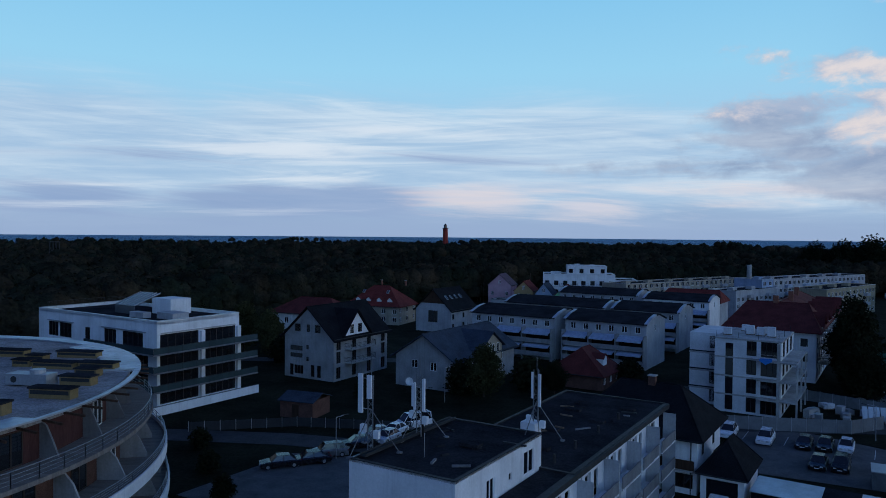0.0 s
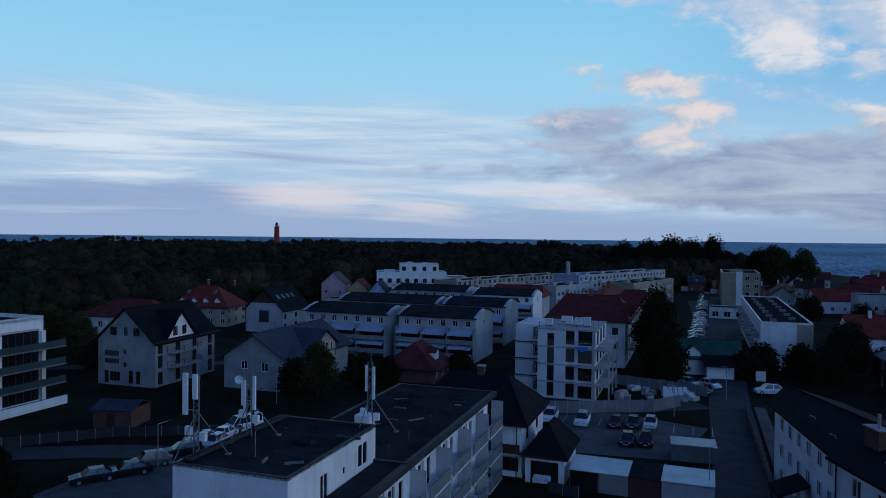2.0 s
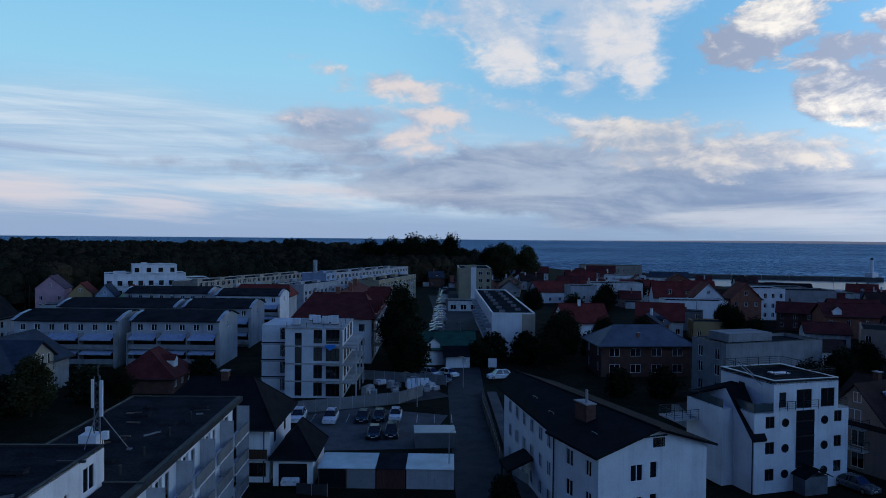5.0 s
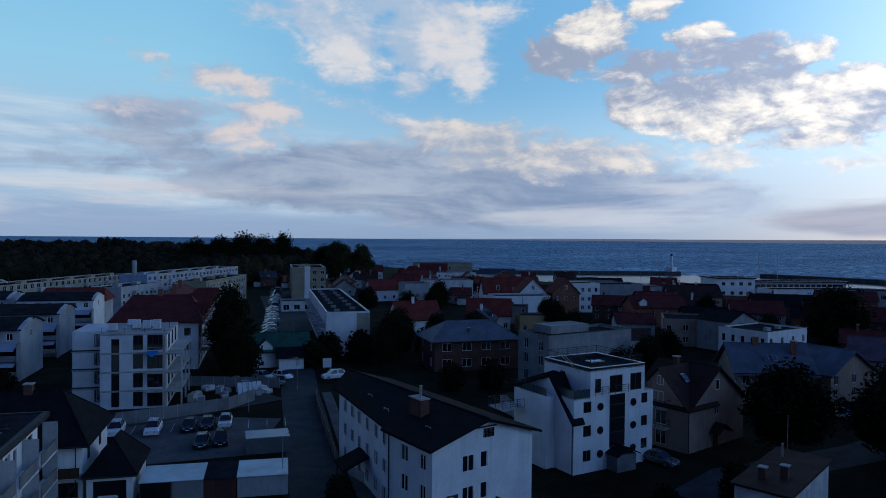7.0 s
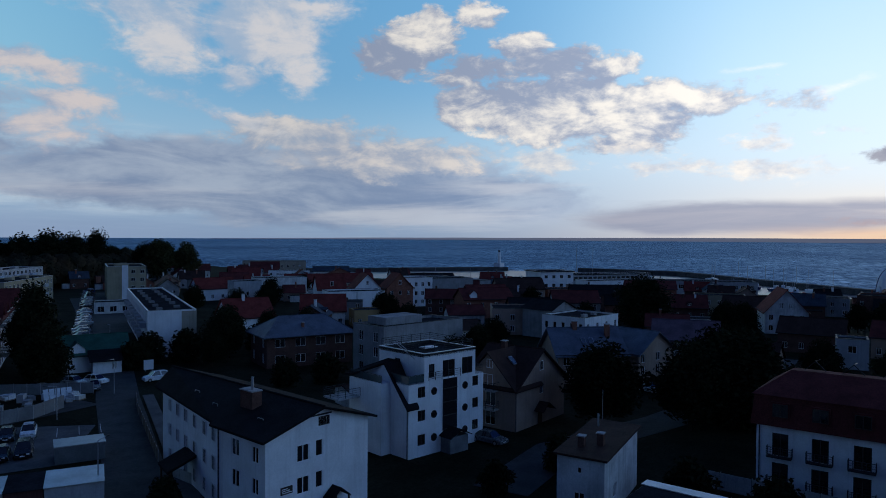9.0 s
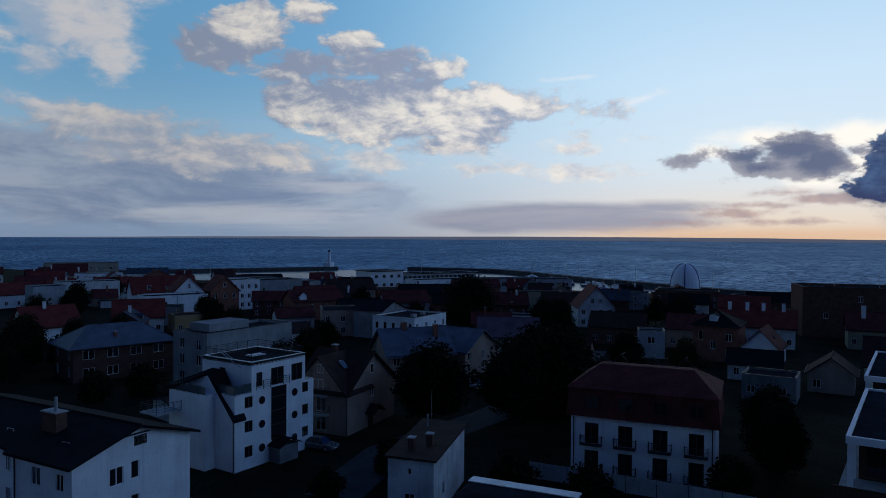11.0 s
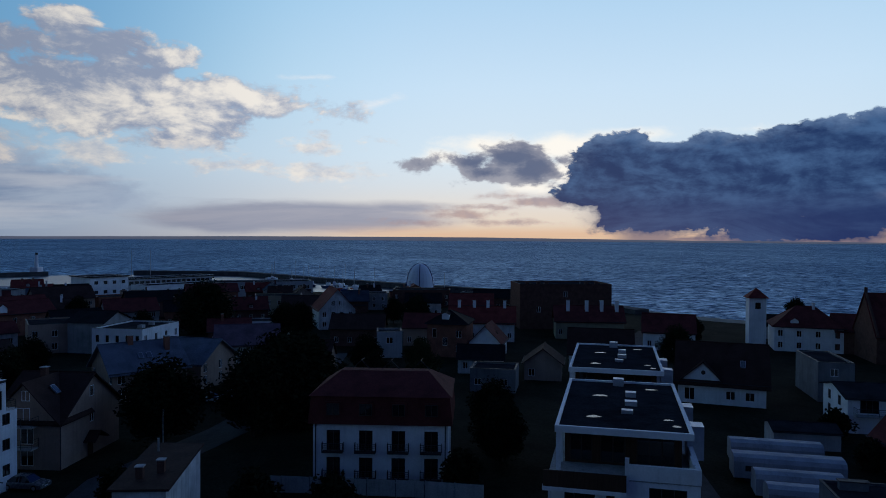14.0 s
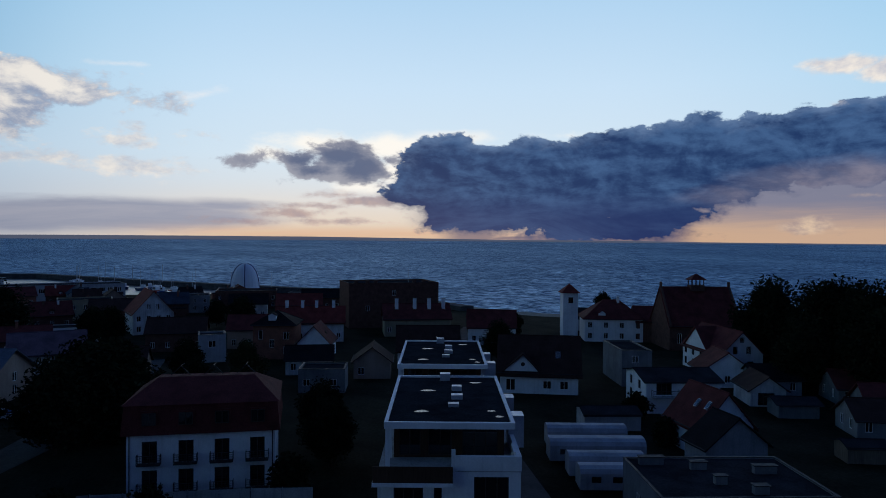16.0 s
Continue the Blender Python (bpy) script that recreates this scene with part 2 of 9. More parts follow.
# bright rim, then the dark cloud in front of the sun
rim = cloud(forms((98.3, 7.21, 4.19, 1.06), (103.8, 7.08, 3.84, 1.25), (101.6, 4.00, 2.92, 0.90), (104.3, 5.16, 2.26, 1.26),
    (108.8, 7.85, 3.64, 0.67), (94.6, 6.39, 2.58, 0.78), (118.3, 8.07, 2.64, 0.35)), n_mix, 2.2, -0.2, 0.8)
col = mixc(m2("MULTIPLY", rim, 0.92), col, (1.0, 0.95, 0.87, 1.0))
small_dark = forms((97.2, 6.08, 2.89, 1.06), (100.0, 6.46, 3.30, 1.42), (101.6, 5.34, 2.60, 1.52), (98.0, 5.17, 2.47, 0.98),
    (92.9, 5.81, 2.11, 0.56), (103.9, 6.05, 1.63, 0.54))
col = mixc(m2("MULTIPLY", cloud(small_dark, n_mix, 5.0, -0.15, 0.42), 0.95), col, mixc(smooth(m2("ADD", small_dark, m2("MULTIPLY", relief, 0.5)), 0.1, 1.1), srgb(150, 152, 166), srgb(78, 92, 126)))
dark_form = forms((107.7, 6.23, 2.64, 1.52), (109.8, 5.21, 5.68, 2.52), (113.4, 4.32, 8.80, 3.15), (117.9, 4.45, 8.40, 3.56),
    (122.2, 4.85, 8.13, 3.68), (127.4, 5.62, 6.69, 3.57), (131.9, 6.18, 5.71, 2.87), (135.6, 6.54, 5.37, 2.78),
    (139.1, 6.63, 5.02, 3.00), (142.9, 6.57, 5.83, 2.94), (148.4, 5.82, 7.96, 3.78), (108.8, 7.27, 2.36, 0.89),
    (115.6, 7.04, 2.77, 1.06), (120.5, 7.50, 2.39, 0.87), (124.3, 7.84, 2.10, 0.94), (128.0, 8.46, 1.93, 1.08),
    (132.1, 8.50, 1.97, 0.97), (135.2, 8.70, 1.73, 0.87), (137.9, 8.98, 1.89, 0.92), (140.2, 9.01, 1.63, 0.97),
    (111.6, 1.56, 4.99, 1.36), (117.9, 1.05, 7.52, 1.26), (122.7, 0.90, 4.69, 1.15), (125.6, 1.86, 2.90, 1.30),
    (105.5, 3.37, 2.27, 1.00))
n_edge = m2("ADD", m2("MULTIPLY", n_puff, 0.4), m2("MULTIPLY", n_bil, 0.6))
dark_f = m2("ADD", dark_form, m2("MULTIPLY", m2("SUBTRACT", n_edge, 0.5), 3.6))
dark = m2("MAXIMUM", smooth(dark_f, -0.05, 0.22), m2("MULTIPLY", smooth(dark_f, -0.5, 0.5), smooth(EL, 4.0, 2.6)))
d_col = mixc(smooth(m2("ADD", m2("ADD", m2("MULTIPLY", m2("SUBTRACT", n_soft, 0.5), 3.0), m2("MULTIPLY", m2("SUBTRACT", n_puff, 0.5), 1.6)), m2("MULTIPLY", relief, 1.1)), -1.0, 1.2), srgb(30, 54, 98), srgb(66, 98, 142))
d_col = mixc(m2("MULTIPLY", smooth(dark_f, 1.1, 0.1), m2("MULTIPLY", smooth(EL, 5.0, 6.5), smooth(relief, -0.7, 0.9))), d_col, srgb(106, 130, 166))
d_col = mixc(m2("MULTIPLY", smooth(EL, 4.2, 1.6), 0.85), d_col, mixc(smooth(n_soft, 0.35, 0.65), srgb(30, 50, 98), srgb(52, 74, 118)))
col = mixc(m2("MULTIPLY", m2("MULTIPLY", smooth(EL, 5.5, 4.0), smooth(AZ, 121, 127)), 0.9), col, mixc(smooth(m2("ADD", EL, m2("MULTIPLY", m2("SUBTRACT", n_thin, 0.5), 2.0)), 0.2, 3.0), srgb(200, 164, 136), srgb(114, 113, 137)))
mauve = cloud(forms((134.9, 4.17, 6.53, 1.37, 0.05), (130.4, 3.32, 3.51, 1.09), (138.8, 4.52, 4.04, 1.32)), n_soft, 1.8, -0.4, 1.2)
d_col = mixc(m2("MULTIPLY", mauve, 0.9), d_col, mixc(smooth(n_puff, 0.35, 0.65), srgb(92, 98, 126), srgb(136, 130, 146)))
shaft = m2("MULTIPLY", union(smooth(m2("ABSOLUTE", m2("SUBTRACT", AZ, 110.6)), 3.6, 0.8), smooth(m2("ABSOLUTE", m2("SUBTRACT", AZ, 125)), 3.4, 0.8), m2("MULTIPLY", smooth(n_thin, 0.4, 0.6), smooth(m2("ABSOLUTE", m2("SUBTRACT", AZ, 117)), 9.0, 6.0))), smooth(EL, 5.0, 1.4))
shaft = union(m2("MULTIPLY", shaft, 0.85), m2("MULTIPLY", m2("MULTIPLY", smooth(EL, 0.6, 1.2), smooth(EL, 6.0, 4.5)), smooth(m2("ABSOLUTE", m2("SUBTRACT", AZ, 116.5)), 12.0, 7.5)))
col = mixc(m2("MULTIPLY", shaft, 0.8), col, srgb(66, 76, 116))
col = mixc(dark, col, d_col)
col = layer(col, forms((135.3, 0.93, 2.52, 0.53), (135.7, 1.33, 1.22, 0.40), (139.1, 3.15, 1.00, 0.19)), n_fine, 1.0, -0.1, 0.35, 0.8, srgb(152, 134, 140), srgb(226, 200, 172), None, n_bil, 2.5, 0.8)
col = layer(col, forms((137.6, 12.12, 2.92, 0.64), (140.3, 11.52, 2.28, 0.88), (136.9, 9.52, 0.70, 0.23), (135.9, 12.37, 1.42, 0.46)), n_bil, 1.0, -0.1, 0.4, 0.95, srgb(196, 196, 206), srgb(246, 236, 224), None, n_bil, 2.0, 1.0)
# blue evening sky behind the camera, unseen: south brightened, west dimmed, to light walls
south_fill = m2("MULTIPLY", smooth(m2("ABSOLUTE", AZ), 144.0, 162.0), m2("MULTIPLY", smooth(EL, 6.0, 16.0), smooth(EL, 60.0, 36.0)))
col = mixc(south_fill, col, (0.245, 0.51, 1.09, 1.0))
behind = m2("MULTIPLY", smooth(AZ, -35.0, -44.0), smooth(AZ, -164.0, -146.0))
col = mixc(m2("MULTIPLY", behind, 0.96), col, srgb(42, 64, 116))

bg1 = wn("ShaderNodeBackground")
feed(bg1.inputs[0], col)
feed(bg1.inputs[1], m2("ADD", 1.0, m2("MULTIPLY", m2("MULTIPLY", smooth(AZ, 45, 92), smooth(AZ, 178, 150)), 0.48)))
bg2 = wn("ShaderNodeBackground")
WT.links.new(nish.outputs[0], bg2.inputs[0])
bg2.inputs[1].default_value = 0.05
mx = wn("ShaderNodeMixShader")
mx.inputs[0].default_value = 0.015
WT.links.new(bg1.outputs[0], mx.inputs[1])
WT.links.new(bg2.outputs[0], mx.inputs[2])
wo = wn("ShaderNodeOutputWorld")
WT.links.new(mx.outputs[0], wo.inputs[0])

sun = new("sun", bpy.data.lights.new("sun", "SUN"))
sun.data.energy, sun.data.angle, sun.data.color = 0.10, radians(40), (1.0, 0.94, 0.88)
sun.matrix_world = look((0, 0, 60), (-math.sin(radians(SUN_AZ)), -math.cos(radians(SUN_AZ)), 60 - math.tan(radians(8))))

# ---------------------------------------------------------------- materials
MATS = {}


def mat(name, color, rough=0.8, metal=0.0, vary=0.25, scale=1.0, bump=0.2, bump_scale=12.0, stain=0.25, spec=0.03, streak=0.0, stretch=(1, 1, 1), rand=0.0):
    """Principled surface with grain, stains and relief in metres; streak: runs of dirt down walls."""
    if name in MATS:
        return MATS[name]
    m = bpy.data.materials.new(name)
    m.use_nodes = True
    nt = m.node_tree
    b = nt.nodes["Principled BSDF"]
    b.inputs["Metallic"].default_value = metal
    b.inputs["Specular IOR Level"].default_value = spec
    geo = nt.nodes.new("ShaderNodeNewGeometry")
    mp = nt.nodes.new("ShaderNodeMapping")
    mp.inputs["Scale"].default_value = stretch
    nt.links.new(geo.outputs["Position"], mp.inputs[0])

    def noise_tex(sc, det, vec=None):
        n = nt.nodes.new("ShaderNodeTexNoise")
        n.inputs["Scale"].default_value, n.inputs["Detail"].default_value = sc, det
        n.inputs["Roughness"].default_value = 0.6
        nt.links.new(vec or mp.outputs[0], n.inputs["Vector"])
        return n.outputs["Fac"]

    def rng(v, lo, hi, a, c):
        n = nt.nodes.new("ShaderNodeMapRange")
        nt.links.new(v, n.inputs[0])
        for i, x in enumerate((lo, hi, a, c)):
            n.inputs[i + 1].default_value = x
        return n.outputs[0]

    def mul(a, c):
        n = nt.nodes.new("ShaderNodeMath")
        n.operation = "MULTIPLY"
        nt.links.new(a, n.inputs[0])
        if isinstance(c, float):
            n.inputs[1].default_value = c
        else:
            nt.links.new(c, n.inputs[1])
        return n.outputs[0]

    fine = rng(noise_tex(6.0 * scale, 6), 0.3, 0.7, 1 - vary, 1 + vary * 0.6)
    big = rng(noise_tex(0.35 * scale, 5), 0.35, 0.7, 1 + stain * 0.3, 1 - stain)
    v = mul(fine, big)
    if streak:
        mp2 = nt.nodes.new("ShaderNodeMapping")
        mp2.inputs["Scale"].default_value = (2.2, 2.2, 0.12)
        nt.links.new(geo.outputs["Position"], mp2.inputs[0])
        v = mul(v, rng(noise_tex(1.0, 4, mp2.outputs[0]), 0.5, 0.75, 1.0, 1 - streak))
    if rand:
        oi = nt.nodes.new("ShaderNodeObjectInfo")
        v = mul(v, rng(oi.outputs["Random"], 0, 1, 1 - rand, 1 + rand))
    h = nt.nodes.new("ShaderNodeMix")
    h.data_type, h.blend_type = "RGBA", "MULTIPLY"
    h.inputs[0].default_value = 1.0
    h.inputs[6].default_value = (*color, 1)
    nt.links.new(v, h.inputs[7])
    nt.links.new(h.outputs[2], b.inputs["Base Color"])
    nt.links.new(rng(noise_tex(2.5 * scale, 4), 0.3, 0.7, rough * 0.82, min(1.0, rough * 1.12)), b.inputs["Roughness"])
    if bump:
        bp = nt.nodes.new("ShaderNodeBump")
        bp.inputs["Strength"].default_value, bp.inputs["Distance"].default_value = bump, 0.03
        nt.links.new(noise_tex(bump_scale, 5), bp.inputs["Height"])
        nt.links.new(bp.outputs[0], b.inputs["Normal"])
    MATS[name] = m
    return m


def tiled(name, color, pitch=0.35, rough=0.75, spec=0.3):
    """Roof tiles: courses as relief across the fall of the roof, each patch a little different in colour."""
    if name in MATS:
        return MATS[name]
    m = mat(name, color, rough, 0, 0.4, 1.4, 0.0, 10, 0.35, spec * 0.12)
    nt = m.node_tree
    b = nt.nodes["Principled BSDF"]
    geo = nt.nodes.new("ShaderNodeNewGeometry")
    sp = nt.nodes.new("ShaderNodeSeparateXYZ")
    nt.links.new(geo.outputs["Position"], sp.inputs[0])
    w = nt.nodes.new("ShaderNodeMath")
    w.operation = "MULTIPLY"
    w.inputs[1].default_value = 1.0 / (pitch * 0.6)
    nt.links.new(sp.outputs[2], w.inputs[0])
    fr = nt.nodes.new("ShaderNodeMath")
    fr.operation = "FRACT"
    nt.links.new(w.outputs[0], fr.inputs[0])
    bp = nt.nodes.new("ShaderNodeBump")
    bp.inputs["Strength"].default_value, bp.inputs["Distance"].default_value = 0.5, 0.03
    nt.links.new(fr.outputs[0], bp.inputs["Height"])
    nt.links.new(bp.outputs[0], b.inputs["Normal"])
    return m


PLASTER = mat("white_plaster", (0.78, 0.79, 0.80), 0.85, vary=0.08, stain=0.16, bump=0.15, streak=0.14)
PLASTER_OLD = mat("old_white_plaster", (0.66, 0.66, 0.64), 0.9, vary=0.14, stain=0.35, bump=0.25, streak=0.35)
GREY = mat("grey_plaster", (0.30, 0.305, 0.315), 0.9, vary=0.15, stain=0.3, streak=0.25)
GREY_DARK = mat("dark_grey_plaster", (0.20, 0.205, 0.215), 0.9, vary=0.15, stain=0.3, streak=0.2)
DECK = mat("weathered_terrace_decking", (0.24, 0.21, 0.19), 0.9, vary=0.3, stain=0.3, stretch=(1, 6, 1))
GREY_LIGHT = mat("light_grey_plaster", (0.42, 0.43, 0.445), 0.9, vary=0.12, stain=0.25, streak=0.2)
BEIGE = mat("beige_plaster", (0.38, 0.335, 0.27), 0.9, vary=0.12, stain=0.25, streak=0.2)
TAN = mat("tan_plaster", (0.36, 0.26, 0.21), 0.9, vary=0.12, stain=0.25, streak=0.2)
YELLOW = mat("yellow_plaster", (0.34, 0.30, 0.21), 0.9, vary=0.1, stain=0.25, streak=0.2)
BLUE_WALL = mat("pale_blue_plaster", (0.34, 0.42, 0.54), 0.9, vary=0.1, stain=0.2, streak=0.15)
GREEN_WALL = mat("green_plaster", (0.20, 0.48, 0.28), 0.9, vary=0.1, stain=0.2)
PINK_WALL = mat("pink_plaster", (0.55, 0.34, 0.38), 0.9, vary=0.1, stain=0.2)
OCHRE_WALL = mat("ochre_plaster", (0.42, 0.28, 0.14), 0.9, vary=0.1, stain=0.2)
BROWN_CLAD = mat("brown_cladding", (0.095, 0.045, 0.042), 0.75, vary=0.3, stain=0.2, stretch=(1, 1, 0.15), scale=2)
BRICK = mat("red_brick", (0.28, 0.12, 0.085), 0.9, vary=0.45, scale=2.5, stain=0.3, bump=0.4)
BRICK_DARK = mat("dark_brick", (0.14, 0.075, 0.06), 0.9, vary=0.45, scale=2.5, stain=0.3, bump=0.4)
CONCRETE = mat("raw_concrete", (0.42, 0.42, 0.41), 0.92, vary=0.2, stain=0.35, streak=0.3)
BLOCKS = mat("white_aerated_block", (0.66, 0.68, 0.70), 0.95, vary=0.15, stain=0.2)
TILE_RED = tiled("red_roof_tiles", (0.19, 0.042, 0.036))
TILE_DARKRED = tiled("dark_red_roof_tiles", (0.13, 0.035, 0.033))
TILE_BLACK = tiled("anthracite_roof_tiles", (0.016, 0.017, 0.02), 0.35, 0.75, 0.15)
TILE_BROWN = tiled("brown_roof_tiles", (0.055, 0.032, 0.028))
TILE_BLUE = tiled("slate_blue_roof_sheet", (0.125, 0.145, 0.185), 0.4, 0.5, 0.5)
TILE_GREYBLUE = tiled("dark_slate_roof_tiles", (0.05, 0.065, 0.09))
TILE_MAUVE = tiled("mauve_roof_tiles", (0.15, 0.10, 0.125))
TILE_GREEN = tiled("green_roof_sheet", (0.03, 0.10, 0.08), 0.4, 0.6)
TAR = mat("tarred_roof_felt", (0.035, 0.036, 0.04), 0.95, vary=0.35, stain=0.45, bump=0.3, bump_scale=4, spec=0.0)
TAR_WET = mat("wet_roof_felt", (0.028, 0.031, 0.036), 0.9, vary=0.35, stain=0.5, bump=0.15, bump_scale=1.5, spec=0.0)
GRAVEL_ROOF = mat("gravelled_roof_felt", (0.38, 0.345, 0.33), 0.95, vary=0.45, stain=0.4, bump=0.5, bump_scale=25)
ZINC = mat("zinc_flashing", (0.55, 0.58, 0.62), 0.45, 0.6, vary=0.12, stain=0.25, bump=0.05)
STEEL = mat("galvanised_steel", (0.42, 0.44, 0.46), 0.5, 0.7, vary=0.15, stain=0.2, bump=0.05)
STEEL_DARK = mat("dark_painted_steel", (0.05, 0.052, 0.055), 0.55, 0.2, vary=0.15, bump=0.05)
WHITE_PAINT = mat("white_paint", (0.78, 0.79, 0.80), 0.5, vary=0.06, stain=0.12, bump=0.03)
FRAME_W = mat("white_window_frame", (0.80, 0.80, 0.80), 0.45, vary=0.04, stain=0.05, bump=0.0)
FRAME_D = mat("dark_window_frame", (0.06, 0.05, 0.045), 0.5, vary=0.1, stain=0.05, bump=0.0)
DOOR_WOOD = mat("dark_wood", (0.07, 0.042, 0.03), 0.6, vary=0.3, stretch=(1, 1, 0.1))
WOOD = mat("weathered_wood", (0.20, 0.15, 0.11), 0.85, vary=0.3, stretch=(1, 1, 0.15))
YELLOW_BOX = mat("ochre_painted_box", (0.27, 0.19, 0.09), 0.7, vary=0.15, stain=0.2)
ASPHALT = mat("asphalt", (0.062, 0.063, 0.066), 0.85, vary=0.3, stain=0.35, bump=0.3, bump_scale=20, spec=0.08)
PAVING = mat("grey_paving", (0.115, 0.115, 0.118), 0.9, vary=0.25, stain=0.35, bump=0.3, spec=0.06)
SOIL = mat("grass_and_soil", (0.020, 0.022, 0.014), 0.95, vary=0.5, stain=0.6, bump=0.8, bump_scale=3, scale=0.4, spec=0.02)
SAND = mat("sand", (0.32, 0.28, 0.22), 0.95, vary=0.2, stain=0.3)
STONE = mat("breakwater_stone", (0.10, 0.10, 0.10), 0.95, vary=0.4, stain=0.4, bump=0.6, bump_scale=2)
LEAF = mat("dark_foliage", (0.024, 0.028, 0.015), 0.95, vary=0.4, stain=0.4, bump=0.0, spec=0.0, rand=0.2)
LEAF_OLIVE = mat("olive_foliage", (0.060, 0.062, 0.028), 0.95, vary=0.4, stain=0.4, bump=0.0, spec=0.0, rand=0.2)
PINE = mat("pine_foliage", (0.022, 0.034, 0.018), 0.9, vary=0.5, stain=0.5, bump=0.0, spec=0.03, scale=0.15)
WOODLAND = mat("autumn_wood_foliage", (0.052, 0.050, 0.036), 0.95, vary=0.45, stain=0.55, bump=0.7, bump_scale=1.6, spec=0.0, scale=0.25)
_wl = WOODLAND.node_tree
_wg = _wl.nodes.new("ShaderNodeNewGeometry")
_wn = _wl.nodes.new("ShaderNodeTexNoise")
_wn.inputs["Scale"].default_value, _wn.inputs["Detail"].default_value = 0.07, 3
_wl.links.new(_wg.outputs["Position"], _wn.inputs["Vector"])
_wr = _wl.nodes.new("ShaderNodeValToRGB")
_wr.color_ramp.elements.new(0.5)
for _k, (_p, _c) in enumerate(((0.34, (0.020, 0.026, 0.017, 1)), (0.5, (0.032, 0.031, 0.021, 1)), (0.68, (0.058, 0.043, 0.027, 1)))):
    _wr.color_ramp.elements[_k].position, _wr.color_ramp.elements[_k].color = _p, _c
_wl.links.new(_wn.outputs["Fac"], _wr.inputs[0])
_wl.links.new(_wr.outputs[0], [n for n in _wl.nodes if n.bl_idname == "ShaderNodeMix"][0].inputs[6])
BARK = mat("bark", (0.07, 0.055, 0.042), 0.95, vary=0.4, stretch=(1, 1, 0.2))
AWNING = mat("blue_white_awning", (0.40, 0.47, 0.60), 0.8, vary=0.2, stain=0.25, stretch=(3, 3, 0.1), scale=1.5)
TARP = mat("blue_tarpaulin", (0.04, 0.22, 0.62), 0.5, vary=0.15)
RUBBER = mat("black_rubber", (0.02, 0.02, 0.02), 0.8, bump=0)
CANVAS = mat("white_trailer_sheet", (0.42, 0.43, 0.44), 0.55, vary=0.1, stain=0.3, streak=0.2)
LINE = mat("worn_road_paint", (0.55, 0.55, 0.54), 0.8, vary=0.4, stain=0.5)
LIGHTHOUSE = mat("lighthouse_red", (0.33, 0.05, 0.04), 0.6, vary=0.1, stain=0.15)
NAVY = mat("navy_paint", (0.03, 0.05, 0.16), 0.5, vary=0.1)
FENCE = mat("grey_fence_sheet", (0.22, 0.23, 0.24), 0.7, 0.3, vary=0.15, stain=0.3)


def glass(name, tint, rough=0.06):
    m = mat(name, tint, rough, 0.0, vary=0.1, stain=0.2, bump=0.04, bump_scale=0.6, spec=0.8)
    return m


PANE = glass("window_glass", (0.012, 0.014, 0.018))
PANE_LIT = glass("curtained_window_glass", (0.10, 0.11, 0.12), 0.12)
RAIL_GLASS = glass("tinted_rail_glass", (0.05, 0.075, 0.08), 0.08)

# water: dark and blue, its waves throw back the sky above the low horizon
WATER = bpy.data.materials.new("sea_water")
WATER.use_nodes = True
_nt = WATER.node_tree
_nt.nodes.clear()
_g = _nt.nodes.new("ShaderNodeNewGeometry")


def _waves(scale, detail, stretch, turn=-10, rough=0.6):
    mp = _nt.nodes.new("ShaderNodeMapping")
    mp.inputs["Rotation"].default_value = (0, 0, radians(turn))
    mp.inputs["Scale"].default_value = stretch
    _nt.links.new(_g.outputs["Position"], mp.inputs[0])
    n = _nt.nodes.new("ShaderNodeTexNoise")
    n.inputs["Scale"].default_value, n.inputs["Detail"].default_value = scale, detail
    n.inputs["Roughness"].default_value = rough
    _nt.links.new(mp.outputs[0], n.inputs["Vector"])
    return n.outputs["Fac"]


def _wmap(v, lo, hi, a, c):
    n = _nt.nodes.new("ShaderNodeMapRange")
    _nt.links.new(v, n.inputs[0])
    for i, x in enumerate((lo, hi, a, c)):
        n.inputs[i + 1].default_value = x
    return n.outputs[0]


def _wmul(a, c):
    n = _nt.nodes.new("ShaderNodeMath")
    n.operation = "MULTIPLY"
    _nt.links.new(a, n.inputs[0])
    _nt.links.new(c, n.inputs[1])
    return n.outputs[0]


_bp = _nt.nodes.new("ShaderNodeBump")
_bp.inputs["Strength"].default_value, _bp.inputs["Distance"].default_value = 0.9, 1.2
_nt.links.new(_waves(0.22, 5, (1.0, 0.7, 1.0), 20), _bp.inputs["Height"])
_dif = _nt.nodes.new("ShaderNodeBsdfDiffuse")
_dif.inputs["Color"].default_value = (0.038, 0.082, 0.15, 1)
_glo = _nt.nodes.new("ShaderNodeBsdfGlossy")
_glo.inputs["Color"].default_value = (0.52, 0.74, 0.92, 1)
_glo.inputs["Roughness"].default_value = 0.45
_nt.links.new(_bp.outputs[0], _dif.inputs["Normal"])
_nt.links.new(_bp.outputs[0], _glo.inputs["Normal"])
_mix = _nt.nodes.new("ShaderNodeMixShader")
